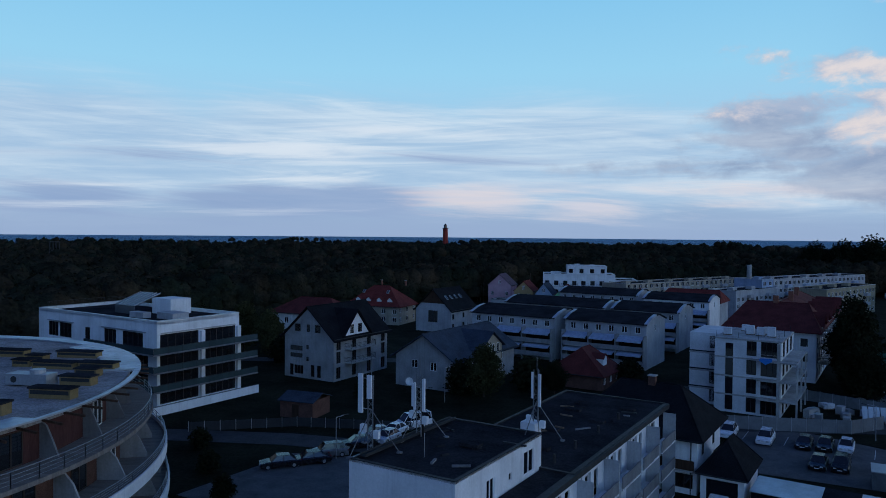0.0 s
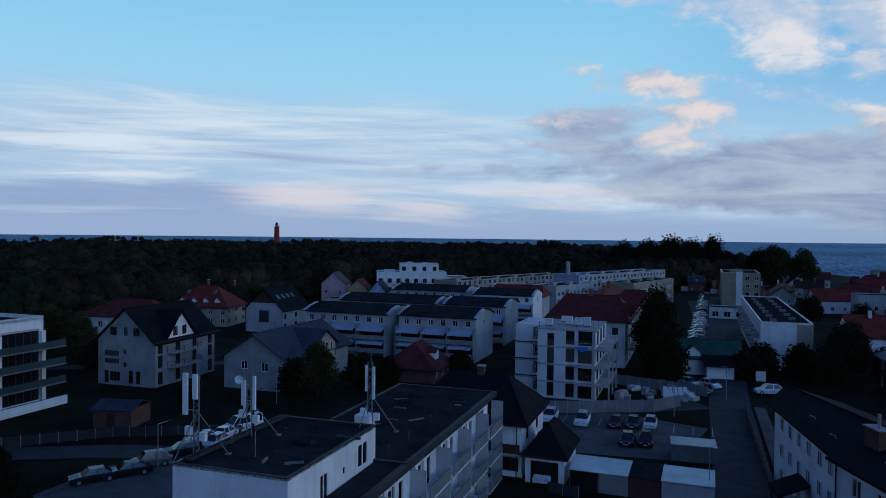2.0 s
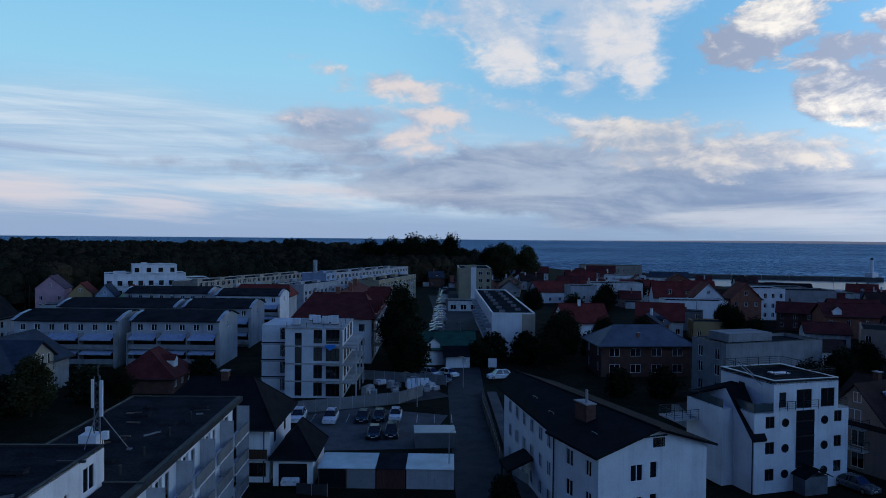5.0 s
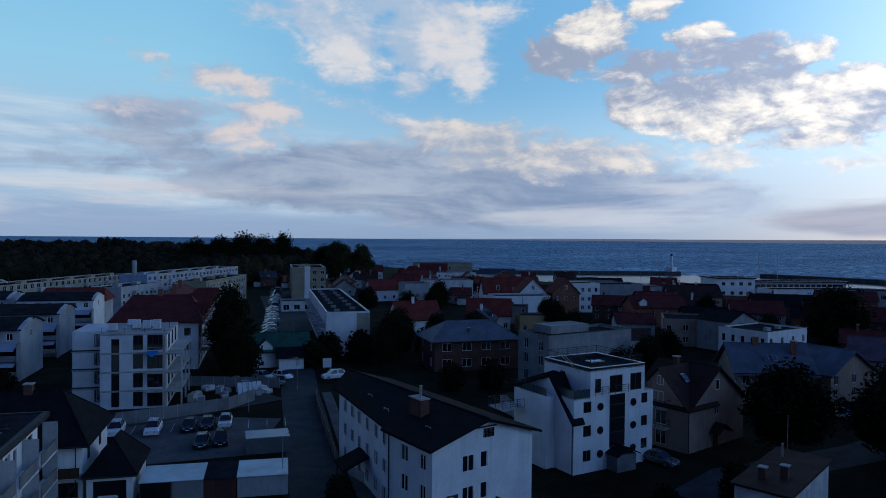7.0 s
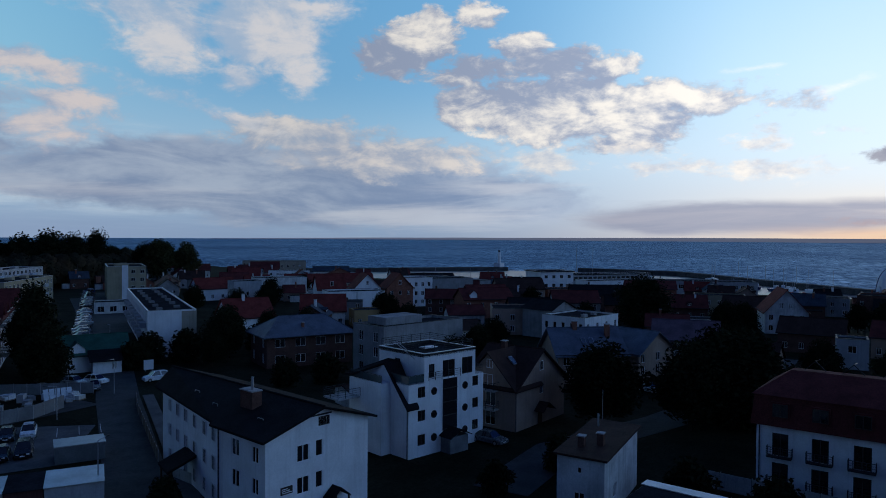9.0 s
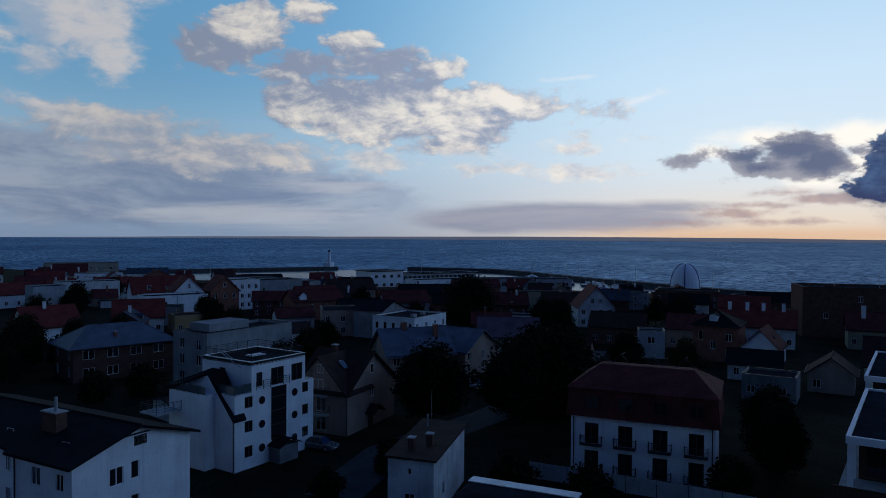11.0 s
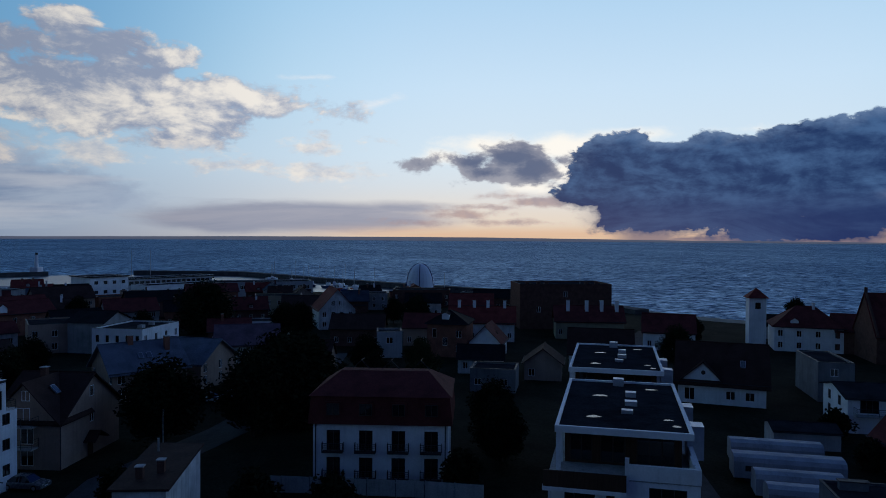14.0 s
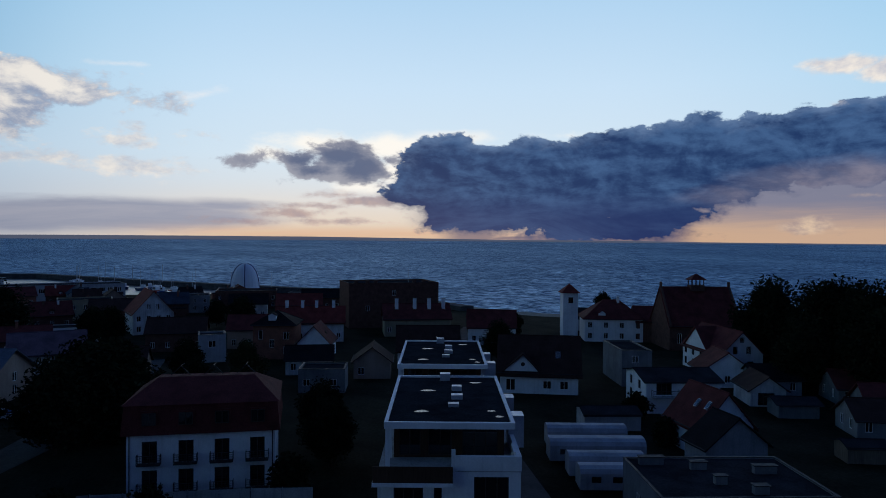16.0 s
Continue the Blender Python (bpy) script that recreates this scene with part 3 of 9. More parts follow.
# facets of the chop, swell and wind streaks change how much of the sky each patch returns
_fac = _wmul(_wmul(_wmap(_waves(0.34, 6, (1.0, 0.6, 1.0), 20, 0.7), 0.42, 0.66, 0.04, 2.7),
                   _wmap(_waves(0.03, 4, (0.6, 1.0, 1.0), 20), 0.35, 0.65, 0.75, 1.25)),
             _wmap(_waves(0.0035, 4, (0.5, 1.0, 1.0), -10), 0.35, 0.65, 0.22, 0.37))
_nt.links.new(_fac, _mix.inputs[0])
_nt.links.new(_dif.outputs[0], _mix.inputs[1])
_nt.links.new(_glo.outputs[0], _mix.inputs[2])
_o = _nt.nodes.new("ShaderNodeOutputMaterial")
_nt.links.new(_mix.outputs[0], _o.inputs[0])

# ---------------------------------------------------------------- building kit
class MB:
    """Collects faces for one mesh."""

    def __init__(self):
        self.v, self.f = [], []

    def poly(self, *pts):
        i = len(self.v)
        self.v += [tuple(p) for p in pts]
        self.f.append(tuple(range(i, i + len(pts))))
        return self

    def box(self, x0, y0, z0, x1, y1, z1):
        i = len(self.v)
        self.v += [(x0, y0, z0), (x1, y0, z0), (x1, y1, z0), (x0, y1, z0), (x0, y0, z1), (x1, y0, z1), (x1, y1, z1), (x0, y1, z1)]
        self.f += [tuple(i + k for k in q) for q in ((0, 3, 2, 1), (4, 5, 6, 7), (0, 1, 5, 4), (1, 2, 6, 5), (2, 3, 7, 6), (3, 0, 4, 7))]
        return self

    def slab(self, pts, t):
        """A flat polygon given thickness t straight down."""
        i, n = len(self.v), len(pts)
        self.v += [tuple(p) for p in pts] + [(p[0], p[1], p[2] - t) for p in pts]
        self.f.append(tuple(range(i, i + n)))
        self.f.append(tuple(range(i + 2 * n - 1, i + n - 1, -1)))
        self.f += [(i + (k + 1) % n, i + k, i + n + k, i + n + (k + 1) % n) for k in range(n)]
        return self

    def tube(self, p, q, r, n=6, r2=None):
        p, q = Vector(p), Vector(q)
        d = (q - p).normalized()
        a = d.orthogonal().normalized()
        b = d.cross(a)
        r2 = r if r2 is None else r2
        i = len(self.v)
        for k in range(n):
            c = a * math.cos(2 * math.pi * k / n) + b * math.sin(2 * math.pi * k / n)
            self.v += [tuple(p + c * r), tuple(q + c * r2)]
        self.f += [(i + 2 * k, i + 2 * ((k + 1) % n), i + 2 * ((k + 1) % n) + 1, i + 2 * k + 1) for k in range(n)]
        self.f += [tuple(i + 2 * k for k in reversed(range(n))), tuple(i + 2 * k + 1 for k in range(n))]
        return self

    def mesh(self, name, material, smooth_it=False):
        me = bpy.data.meshes.new(name)
        me.from_pydata(self.v, [], self.f)
        me.update()
        if smooth_it:
            me.polygons.foreach_set("use_smooth", [True] * len(me.polygons))
        if material:
            me.materials.append(material)
        return me


def part(name, mb, material, parent, label="", m=None, smooth_it=False):
    """One mesh object under a thing or a part."""
    ob = new(name, mb.mesh(name, material, smooth_it) if isinstance(mb, MB) else mb)
    ob.parent = parent
    if m is not None:
        ob.matrix_local = m
    if label:
        ob["label"] = label
    return ob


def thing(name, label, category, m, group="", kind=""):
    ob = new(name)
    ob.empty_display_size = 0.2
    ob.matrix_world = m
    return tagged(ob, label, category, group, kind)


def at(x, y, h, z=0.0):
    return pose(x, y, z, 0, 0, h)


SIDES = {"F": lambda w, d: (Vector((0, 0, 0)), 0, w), "R": lambda w, d: (Vector((w, 0, 0)), 90, d), "B": lambda w, d: (Vector((w, d, 0)), 180, w), "L": lambda w, d: (Vector((0, d, 0)), 270, d)}
WIN = {}


def window_meshes(w, h, style):
    key = (round(w, 2), round(h, 2), style)
    if key not in WIN:
        fr, pn = MB(), MB()
        t = 0.07
        n = 1 if w < 0.95 else 2 if w < 2.2 else max(3, round(w / 1.3))
        xs = [0, t]
        for k in range(1, n):
            xs += [w * k / n - 0.04, w * k / n + 0.04]
        xs += [w - t, w]
        zs = [0, t, h - t, h]
        solid = lambda i, j: 0 <= i < len(xs) - 1 and 0 <= j < 3 and (j != 1 or i % 2 == 0)
        ids = {}

        def vid(i, j, y):
            if (i, j, y) not in ids:
                ids[i, j, y] = len(fr.v)
                fr.v.append((xs[i], y, zs[j]))
            return ids[i, j, y]
        y0, y1 = 0.05, 0.13
        for i in range(len(xs) - 1):
            for j in range(3):
                if not solid(i, j):
                    continue
                fr.f.append((vid(i, j, y0), vid(i + 1, j, y0), vid(i + 1, j + 1, y0), vid(i, j + 1, y0)))
                for di, dj, e in ((-1, 0, ((i, j + 1), (i, j))), (1, 0, ((i + 1, j), (i + 1, j + 1))), (0, -1, ((i, j), (i + 1, j))), (0, 1, ((i + 1, j + 1), (i, j + 1)))):
                    if not solid(i + di, j + dj):
                        p, q = e
                        fr.f.append((vid(*q, y0), vid(*p, y0), vid(*p, y1), vid(*q, y1)))
        pn.box(t * 0.5, 0.10, t * 0.5, w - t * 0.5, 0.12, h - t * 0.5)
        WIN[key] = (fr.mesh("window", FRAME_D if style == "d" else FRAME_W), pn.mesh("pane", PANE))
    return WIN[key]


def put_window(parent, m, w, h, style="w"):
    fr, pn = window_meshes(w, h, style)
    o = part("window", fr, None, parent, m=m)
    part("pane", pn, None, o)
    return o


def facade(mb, o, ang, width, height, rects, z0=0.0):
    """A wall face with real openings, with reveals 0.13 deep; rects: (x, z, w, h)."""
    r = Matrix.Translation(o) @ pose(0, 0, 0, 0, 0, ang)
    P = lambda x, y, z: tuple(r @ Vector((x, y, z)))
    rects = [q for q in rects if q[0] > 0.02 and q[0] + q[2] < width - 0.02 and q[1] + q[3] < height - 0.01]
    if not rects:
        mb.poly(P(0, 0, z0), P(width, 0, z0), P(width, 0, height), P(0, 0, height))
        return r, rects
    zs = sorted({z0, height, *[q[1] for q in rects], *[q[1] + q[3] for q in rects]})
    for za, zb in zip(zs, zs[1:]):
        if zb - za < 1e-4:
            continue
        hit = sorted((q[0], q[0] + q[2]) for q in rects if q[1] < zb - 1e-4 and q[1] + q[3] > za + 1e-4)
        x = 0.0
        for a, b in hit + [(width, width)]:
            if a - x > 1e-4:
                mb.poly(P(x, 0, za), P(a, 0, za), P(a, 0, zb), P(x, 0, zb))
            x = max(x, b)
    for x, z, w, h in rects:
        c = [(x, z), (x + w, z), (x + w, z + h), (x, z + h)]
        for (xa, za), (xb, zb) in zip(c, c[1:] + c[:1]):
            mb.poly(P(xa, 0, za), P(xa, 0.14, za), P(xb, 0.14, zb), P(xb, 0, zb))
    return r, rects


def grid(n, x0, dx, w, h, levels, skip=()):
    """Rows of equal windows: n from x0 every dx, sills at the given levels."""
    return [(x0 + k * dx, z, w, h) for z in levels for k in range(n) if (k, z) not in skip]


def even(width, n, w, h, levels, margin=0.8):
    dx = (width - 2 * margin - w) / max(1, n - 1)
    return grid(n, margin if n > 1 else (width - w) / 2, dx, w, h, levels)


def walls(parent, w, d, h, wins, material, style="w", gable=None, ridge=0.0, label="", name="wall", z0=0.0, x0=0.0, y0=0.0):
    """Four walls with openings; gable 'F' (ridge along depth) or 'L' (ridge along width) adds the triangles."""
    mb = MB()
    off = Vector((x0, y0, 0))
    todo = []
    for s in "FRBL":
        o, ang, width = SIDES[s](w, d)
        r, rects = facade(mb, o + off, ang, width, h, wins.get(s, []), z0)
        todo += [(r, q) for q in rects]
    G = lambda x, y, z: (x + x0, y + y0, z)
    if gable == "F":
        mb.poly(G(0, 0, h), G(w, 0, h), G(w / 2, 0, ridge)).poly(G(w, d, h), G(0, d, h), G(w / 2, d, ridge))
    elif gable == "L":
        mb.poly(G(w, 0, h), G(w, d, h), G(w, d / 2, ridge)).poly(G(0, d, h), G(0, 0, h), G(0, d / 2, ridge))
    wall = part(name, mb, material, parent, label)
    for r, (x, z, ww, hh) in todo:
        put_window(parent, r @ pose(x, 0, z), ww, hh, style)
    return wall


def gable_window(parent, side, w, d, x, z, ww, hh, style="w"):
    o, ang, width = SIDES[side](w, d)
    put_window(parent, Matrix.Translation(o) @ pose(0, 0, 0, 0, 0, ang) @ pose(x, -0.10, z), ww, hh, style)


def flat_roof(parent, w, d, h, material=None, parapet=0.35, t=0.3, coping=None, over=0.0, name="roof", x0=0.0, y0=0.0, cap=None):
    a, b, c, e = x0 - over, y0 - over, x0 + w + over, y0 + d + over
    part(name, MB().box(a + 0.02, b + 0.02, h - 0.25, c - 0.02, e - 0.02, h), material or TAR, parent)
    if parapet:
        z1 = h + parapet
        part("parapet", MB().box(a, b, h - 0.05, c, b + t, z1).box(a, e - t, h - 0.05, c, e, z1).box(a, b + t, h - 0.05, a + t, e - t, z1).box(c - t, b + t, h - 0.05, c, e - t, z1), coping or PLASTER, parent)
        part("coping", MB().box(a - 0.04, b - 0.04, z1, c + 0.04, b + t + 0.04, z1 + 0.05).box(a - 0.04, e - t - 0.04, z1, c + 0.04, e + 0.04, z1 + 0.05).box(a - 0.04, b + t + 0.04, z1, a + t + 0.04, e - t - 0.04, z1 + 0.05).box(c - t - 0.04, b + t + 0.04, z1, c + 0.04, e - t - 0.04, z1 + 0.05), cap or ZINC, parent)


def gable_roof(parent, w, d, h, ridge, material, along="d", over=0.5, t=0.18, x0=0.0, y0=0.0, name="roof"):
    """Two slabs meeting in a ridge along depth ('d') or width ('w'), with overhang."""
    mb = MB()
    half = (w if along == "d" else d) / 2
    s = (ridge - h) / half
    lo, top = h - s * over + 0.12, ridge + 0.12
    if along == "d":
        for x_out, x_mid in ((-over, half), (w + over, half)):
            q = [(x_out + x0, -over + y0, lo), (x_mid + x0, -over + y0, top), (x_mid + x0, d + over + y0, top), (x_out + x0, d + over + y0, lo)]
            mb.slab(q if x_out > x_mid else q[::-1], t)
        cap = MB().tube((half + x0, -over + y0, top), (half + x0, d + over + y0, top), 0.11)
    else:
        for y_out, y_mid in ((-over, half), (d + over, half)):
            q = [(-over + x0, y_out + y0, lo), (w + over + x0, y_out + y0, lo), (w + over + x0, y_mid + y0, top), (-over + x0, y_mid + y0, top)]
            mb.slab(q if y_out < y_mid else q[::-1], t)
        cap = MB().tube((-over + x0, half + y0, top), (w + over + x0, half + y0, top), 0.11)
    r = part(name, mb, material, parent)
    part("ridge_cap", cap, material, parent)
    return r


def hip_roof(parent, w, d, h, ridge, material, over=0.5, run=None, x0=0.0, y0=0.0, along=None):
    """Hipped roof; run: how far the ridge stops short of the ends."""
    along = along or ("w" if w >= d else "d")
    L, S = (w, d) if along == "w" else (d, w)
    run = S / 2 if run is None else run
    z = h - 0.05
    c = [(-over, -over, z), (w + over, -over, z), (w + over, d + over, z), (-over, d + over, z)]
    e = [(run, d / 2, ridge), (w - run, d / 2, ridge)] if along == "w" else [(w / 2, run, ridge), (w / 2, d - run, ridge)]
    mb = MB()
    sh = lambda p: (p[0] + x0, p[1] + y0, p[2])
    c, e = [sh(p) for p in c], [sh(p) for p in e]
    if along == "w":
        faces = ((c[0], c[1], e[1], e[0]), (c[1], c[2], e[1]), (c[2], c[3], e[0], e[1]), (c[3], c[0], e[0]))
    else:
        faces = ((c[0], c[1], e[0]), (c[1], c[2], e[1], e[0]), (c[2], c[3], e[1]), (c[3], c[0], e[0], e[1]))
    for f in faces:
        mb.poly(*f)
    mb.box(-over + x0, -over + y0, z - 0.2, w + over + x0, d + over + y0, z)
    r = part("roof", mb, material, parent)
    cap = MB()
    cap.tube(e[0], e[1], 0.1)
    for k, j in ((0, 0), (1, 1 if along == "w" else 0), (2, 1), (3, 0 if along == "w" else 1)):
        cap.tube(c[k], e[j], 0.09)
    part("ridge_cap", cap, material, parent)
    return r


def chimney(parent, x, y, z0, z1, material=None, s=0.7, s2=None):
    s2 = s2 or s
    c = part("chimney", MB().box(x, y, z0, x + s, y + s2, z1), material or BRICK, parent)
    part("chimney_cap", MB().box(x - 0.08, y - 0.08, z1, x + s + 0.08, y + s2 + 0.08, z1 + 0.1), CONCRETE, c)
    return c


def pipes(parent, runs, r=0.06, material=None):
    """Downpipes or gutters as tubes."""
    for p, q in runs:
        part("downpipe", MB().tube(p, q, r), material or STEEL_DARK, parent)


def railing(parent, pts, h=1.0, glassy=False, bars=True, material=None, posts=1.2):
    """A rail along points: posts, top rail and bars or glass."""
    material = material or STEEL_DARK
    mb, gl = MB(), MB()
    for p, q in zip(pts, pts[1:]):
        p, q = Vector(p), Vector(q)
        n = max(1, round((q - p).length / posts))
        for k in range(n + 1):
            a = p.lerp(q, k / n)
            mb.tube(a, a + Vector((0, 0, h)), 0.03, 4)
        mb.tube(p + Vector((0, 0, h)), q + Vector((0, 0, h)), 0.035, 4)
        if glassy:
            gl.poly(p + Vector((0, 0, 0.08)), q + Vector((0, 0, 0.08)), q + Vector((0, 0, h - 0.05)), p + Vector((0, 0, h - 0.05)))
        elif bars:
            for k in range(1, 4):
                mb.tube(p + Vector((0, 0, h * k / 4)), q + Vector((0, 0, h * k / 4)), 0.018, 4)
    r = part("railing", mb, material, parent)
    if glassy:
        part("rail_glass", gl, RAIL_GLASS, r)
    return r


def balcony(parent, x0, y0, x1, y1, z, side="F", glassy=False, slab=None, panel=None):
    """A slab with a railing on its three free sides."""
    b = part("balcony", MB().box(x0, y0, z - 0.18, x1, y1, z), slab or CONCRETE, parent)
    loops = {"F": [(x0, y1, z), (x0, y0, z), (x1, y0, z), (x1, y1, z)], "R": [(x0, y0, z), (x1, y0, z), (x1, y1, z), (x0, y1, z)], "L": [(x1, y0, z), (x0, y0, z), (x0, y1, z), (x1, y1, z)]}
    railing(b, loops[side], glassy=glassy)
    return b


def skylight(parent, cx, cy, cz, slope_dir, slope, w=0.8, l=1.3):
    """A roof window lying in the roof; slope_dir: the way the roof falls, degrees."""
    m = pose(cx, cy, cz, 0, 0, slope_dir) @ pose(0, 0, 0, 0, math.degrees(math.atan(slope)), 0)
    s = part("skylight", MB().box(-l / 2, -w / 2, 0.05, l / 2, w / 2, 0.22), STEEL, parent, m=m)
    part("pane", MB().box(-l / 2 + 0.08, -w / 2 + 0.08, 0.222, l / 2 - 0.08, w / 2 - 0.08, 0.235), PANE_LIT, s)
    return s


def dormer(parent, x, y, z, w=1.4, h=1.3, depth=2.2, ang=0, wall=None, roof=None, peak=0.7):
    """A small gabled dormer that looks along -y before it is turned by ang."""
    m = pose(x, y, z, 0, 0, ang)
    d = part("dormer", MB().box(-w / 2, 0, 0, w / 2, depth, h).poly((-w / 2, 0, h), (w / 2, 0, h), (0, 0, h + peak)), wall or PLASTER, parent, m=m)
    put_window(d, pose(-w / 2 + 0.25, -0.08, 0.25), w - 0.5, h - 0.35)
    o = 0.2
    mb = MB()
    k = peak / (w / 2)
    mb.slab([(0, -o, h + peak + 0.1), (0, depth, h + peak + 0.1), (-w / 2 - o, depth, h - o * k + 0.1), (-w / 2 - o, -o, h - o * k + 0.1)], 0.1)
    mb.slab([(w / 2 + o, -o, h - o * k + 0.1), (w / 2 + o, depth, h - o * k + 0.1), (0, depth, h + peak + 0.1), (0, -o, h + peak + 0.1)], 0.1)
    part("dormer_roof", mb, roof or TILE_RED, d)
    return d


def house(label, x, y, h, w, d, eave, ridge, wall, roof, wins=None, shape="F", style="w", over=0.5, group="", name="house", cat="house", run=None):
    """A plain house. shape: F gable towards the front, L gables at the ends, hip, hipd, flat, shed."""
    t = thing(name, label, cat, at(x, y, h), group)
    wins = wins or {}
    g = shape if shape in ("F", "L") else None
    walls(t, w, d, eave, wins, wall, style, g, ridge)
    if shape == "F":
        gable_roof(t, w, d, eave, ridge, roof, "d", over)
    elif shape == "L":
        gable_roof(t, w, d, eave, ridge, roof, "w", over)
    elif shape in ("hip", "hipd"):
        hip_roof(t, w, d, eave, ridge, roof, over, run, along="d" if shape == "hipd" else None)
    elif shape == "flat":
        flat_roof(t, w, d, eave, roof, ridge, coping=wall, cap=STEEL_DARK)
    if shape != "flat":
        gut = MB()
        if shape in ("L", "hip", "hipd"):
            gut.tube((-over, -over - 0.05, eave - 0.15), (w + over, -over - 0.05, eave - 0.15), 0.08)
        else:
            gut.tube((-over - 0.05, -over, eave - 0.2), (-over - 0.05, d + over, eave - 0.2), 0.08).tube((w + over + 0.05, -over, eave - 0.2), (w + over + 0.05, d + over, eave - 0.2), 0.08)
        part("gutter", gut, STEEL_DARK, t)
    return t

# ---------------------------------------------------------------- sea, land, streets
def sheet(name, pts, z, material, label, cat, kind="structure", t=0.0):
    mb = MB()
    if t:
        mb.slab([(x, y, z) for x, y in pts], t)
    else:
        mb.poly(*[(x, y, z) for x, y in pts])
    return tagged(new(name, mb.mesh(name, material)), label, cat, kind=kind)


sea = MB()
ring = [(4900 * math.cos(2 * math.pi * k / 96), 4900 * math.sin(2 * math.pi * k / 96), -1.5) for k in range(96)]
sea.poly(*ring)
tagged(new("water", sea.mesh("water", WATER)), "dark blue choppy sea under an evening sky", "sea", kind="structure")

CALM = bpy.data.materials.new("calm_harbour_water")
CALM.use_nodes = True
_cb = CALM.node_tree.nodes["Principled BSDF"]
_cb.inputs["Base Color"].default_value = (0.05, 0.08, 0.11, 1)
_cb.inputs["Roughness"].default_value, _cb.inputs["IOR"].default_value = 0.3, 1.33
_cg = CALM.node_tree.nodes.new("ShaderNodeNewGeometry")
_cn = CALM.node_tree.nodes.new("ShaderNodeTexNoise")
_cn.inputs["Scale"].default_value, _cn.inputs["Detail"].default_value = 0.5, 4
_ck = CALM.node_tree.nodes.new("ShaderNodeBump")
_ck.inputs["Strength"].default_value, _ck.inputs["Distance"].default_value = 0.7, 0.4
CALM.node_tree.links.new(_cg.outputs["Position"], _cn.inputs["Vector"])
CALM.node_tree.links.new(_cn.outputs["Fac"], _ck.inputs["Height"])
CALM.node_tree.links.new(_ck.outputs[0], _cb.inputs["Normal"])
sheet("water", [(340, -50), (384, -10), (430, 36), (471, 69), (509, 103), (520, 180), (507, 232), (415, 320), (385, 345), (355, 298), (340, 240), (345, 190), (340, 141), (342, 60), (338, 10), (330, -40)], -1.42, CALM, "calm pale water inside the harbour", "sea")

SHORE = [(197, -174), (206, -139), (228, -112), (244, -98), (290, -80), (322, -66), (338, -40), (344, 10), (350, 60), (348, 141), (352, 190), (345, 240), (360, 298), (380, 370), (399, 434), (425, 520), (440, 640), (380, 820), (250, 1000), (0, 1120), (-300, 1180), (-900, 1250)]
land = MB()
land.slab([(x, y, 0.0) for x, y in [(-900, -700), (120, -700), (150, -420), (180, -260)] + SHORE], 3.0)
tagged(new("ground", land.mesh("ground", SOIL)), "dark grassy ground of a seaside town", "ground", kind="structure")


def strip(name, pts, width, z, material, label, cat, t=0.05, kind="structure"):
    """A ribbon of even width along a line."""
    mb = MB()
    L, R = [], []
    for k, p in enumerate(pts):
        a, b = Vector(pts[max(0, k - 1)]), Vector(pts[min(len(pts) - 1, k + 1)])
        n = (b - a).normalized()
        n = Vector((-n.y, n.x)) * width / 2
        L.append((p[0] + n.x, p[1] + n.y, z))
        R.append((p[0] - n.x, p[1] - n.y, z))
    for k in range(len(pts) - 1):
        mb.slab([R[k], R[k + 1], L[k + 1], L[k]], t)
    return tagged(new(name, mb.mesh(name, material)), label, cat, kind=kind)


strip("beach", [(p[0] - 3, p[1]) for p in SHORE[:5]], 10, 0.03, SAND, "narrow strip of pale beach sand", "beach")
FOAM = mat("white_foam", (0.62, 0.66, 0.70), 0.9, vary=0.5, stain=0.5, scale=2.0, bump=0.2)
rw = random.Random(3)
for off in (5.0, 10.0, 17.0):
    for (xa, ya), (xb, yb) in zip(SHORE[:6], SHORE[1:7]):
        for k in range(4):
            u, v = k / 4 + rw.uniform(0, 0.08), k / 4 + rw.uniform(0.10, 0.2)
            pts = [(xa + (xb - xa) * q + off + rw.uniform(-0.6, 0.6), ya + (yb - ya) * q - off * 0.5 + rw.uniform(-0.5, 0.5)) for q in (u, (u + v) / 2, v)]
            strip("breaker", pts, rw.uniform(0.35, 0.8), -1.36, FOAM, "thin line of white foam on the water", "breaker", 0.05)
ROAD_E = [(30, 35), (47, 62.8), (62.5, 86.4), (70, 98), (92, 130), (118, 175), (150, 228), (170, 262)]
strip("road", ROAD_E, 6.2, 0.05, ASPHALT, "dark asphalt street between houses", "road", 0.04)
strip("pavement", [(x + 3.6, y - 2.4) for x, y in ROAD_E[:4]], 1.6, 0.13, PAVING, "grey paved footpath beside the street", "pavement", 0.12)
strip("road", [(118, 160), (141, 196), (160, 226), (190, 280)], 13, 0.06, ASPHALT, "asphalt car park street lined with parked cars", "road", 0.04)
strip("road", [(-60, 96), (-20, 92), (3, 86), (18, 88), (38, 99), (66, 99)], 5, 0.045, ASPHALT, "narrow asphalt lane behind the flats", "road", 0.04)
strip("road", [(-45, 150), (-5, 150), (26, 131), (52, 121), (80, 112)], 4.5, 0.04, ASPHALT, "quiet asphalt side street", "road", 0.04)
sheet("pavement", [(35.2, 80.5), (46.5, 74.8), (58.5, 86.5), (50, 97), (38.5, 97.2)], 0.06, PAVING, "paved car park with marked bays", "car park", t=0.05)
sheet("pavement", [(-27, 72), (-6, 62), (2, 74), (-3, 84), (-18, 86)], 0.06, PAVING, "paved yard with parked cars", "car park", t=0.05)
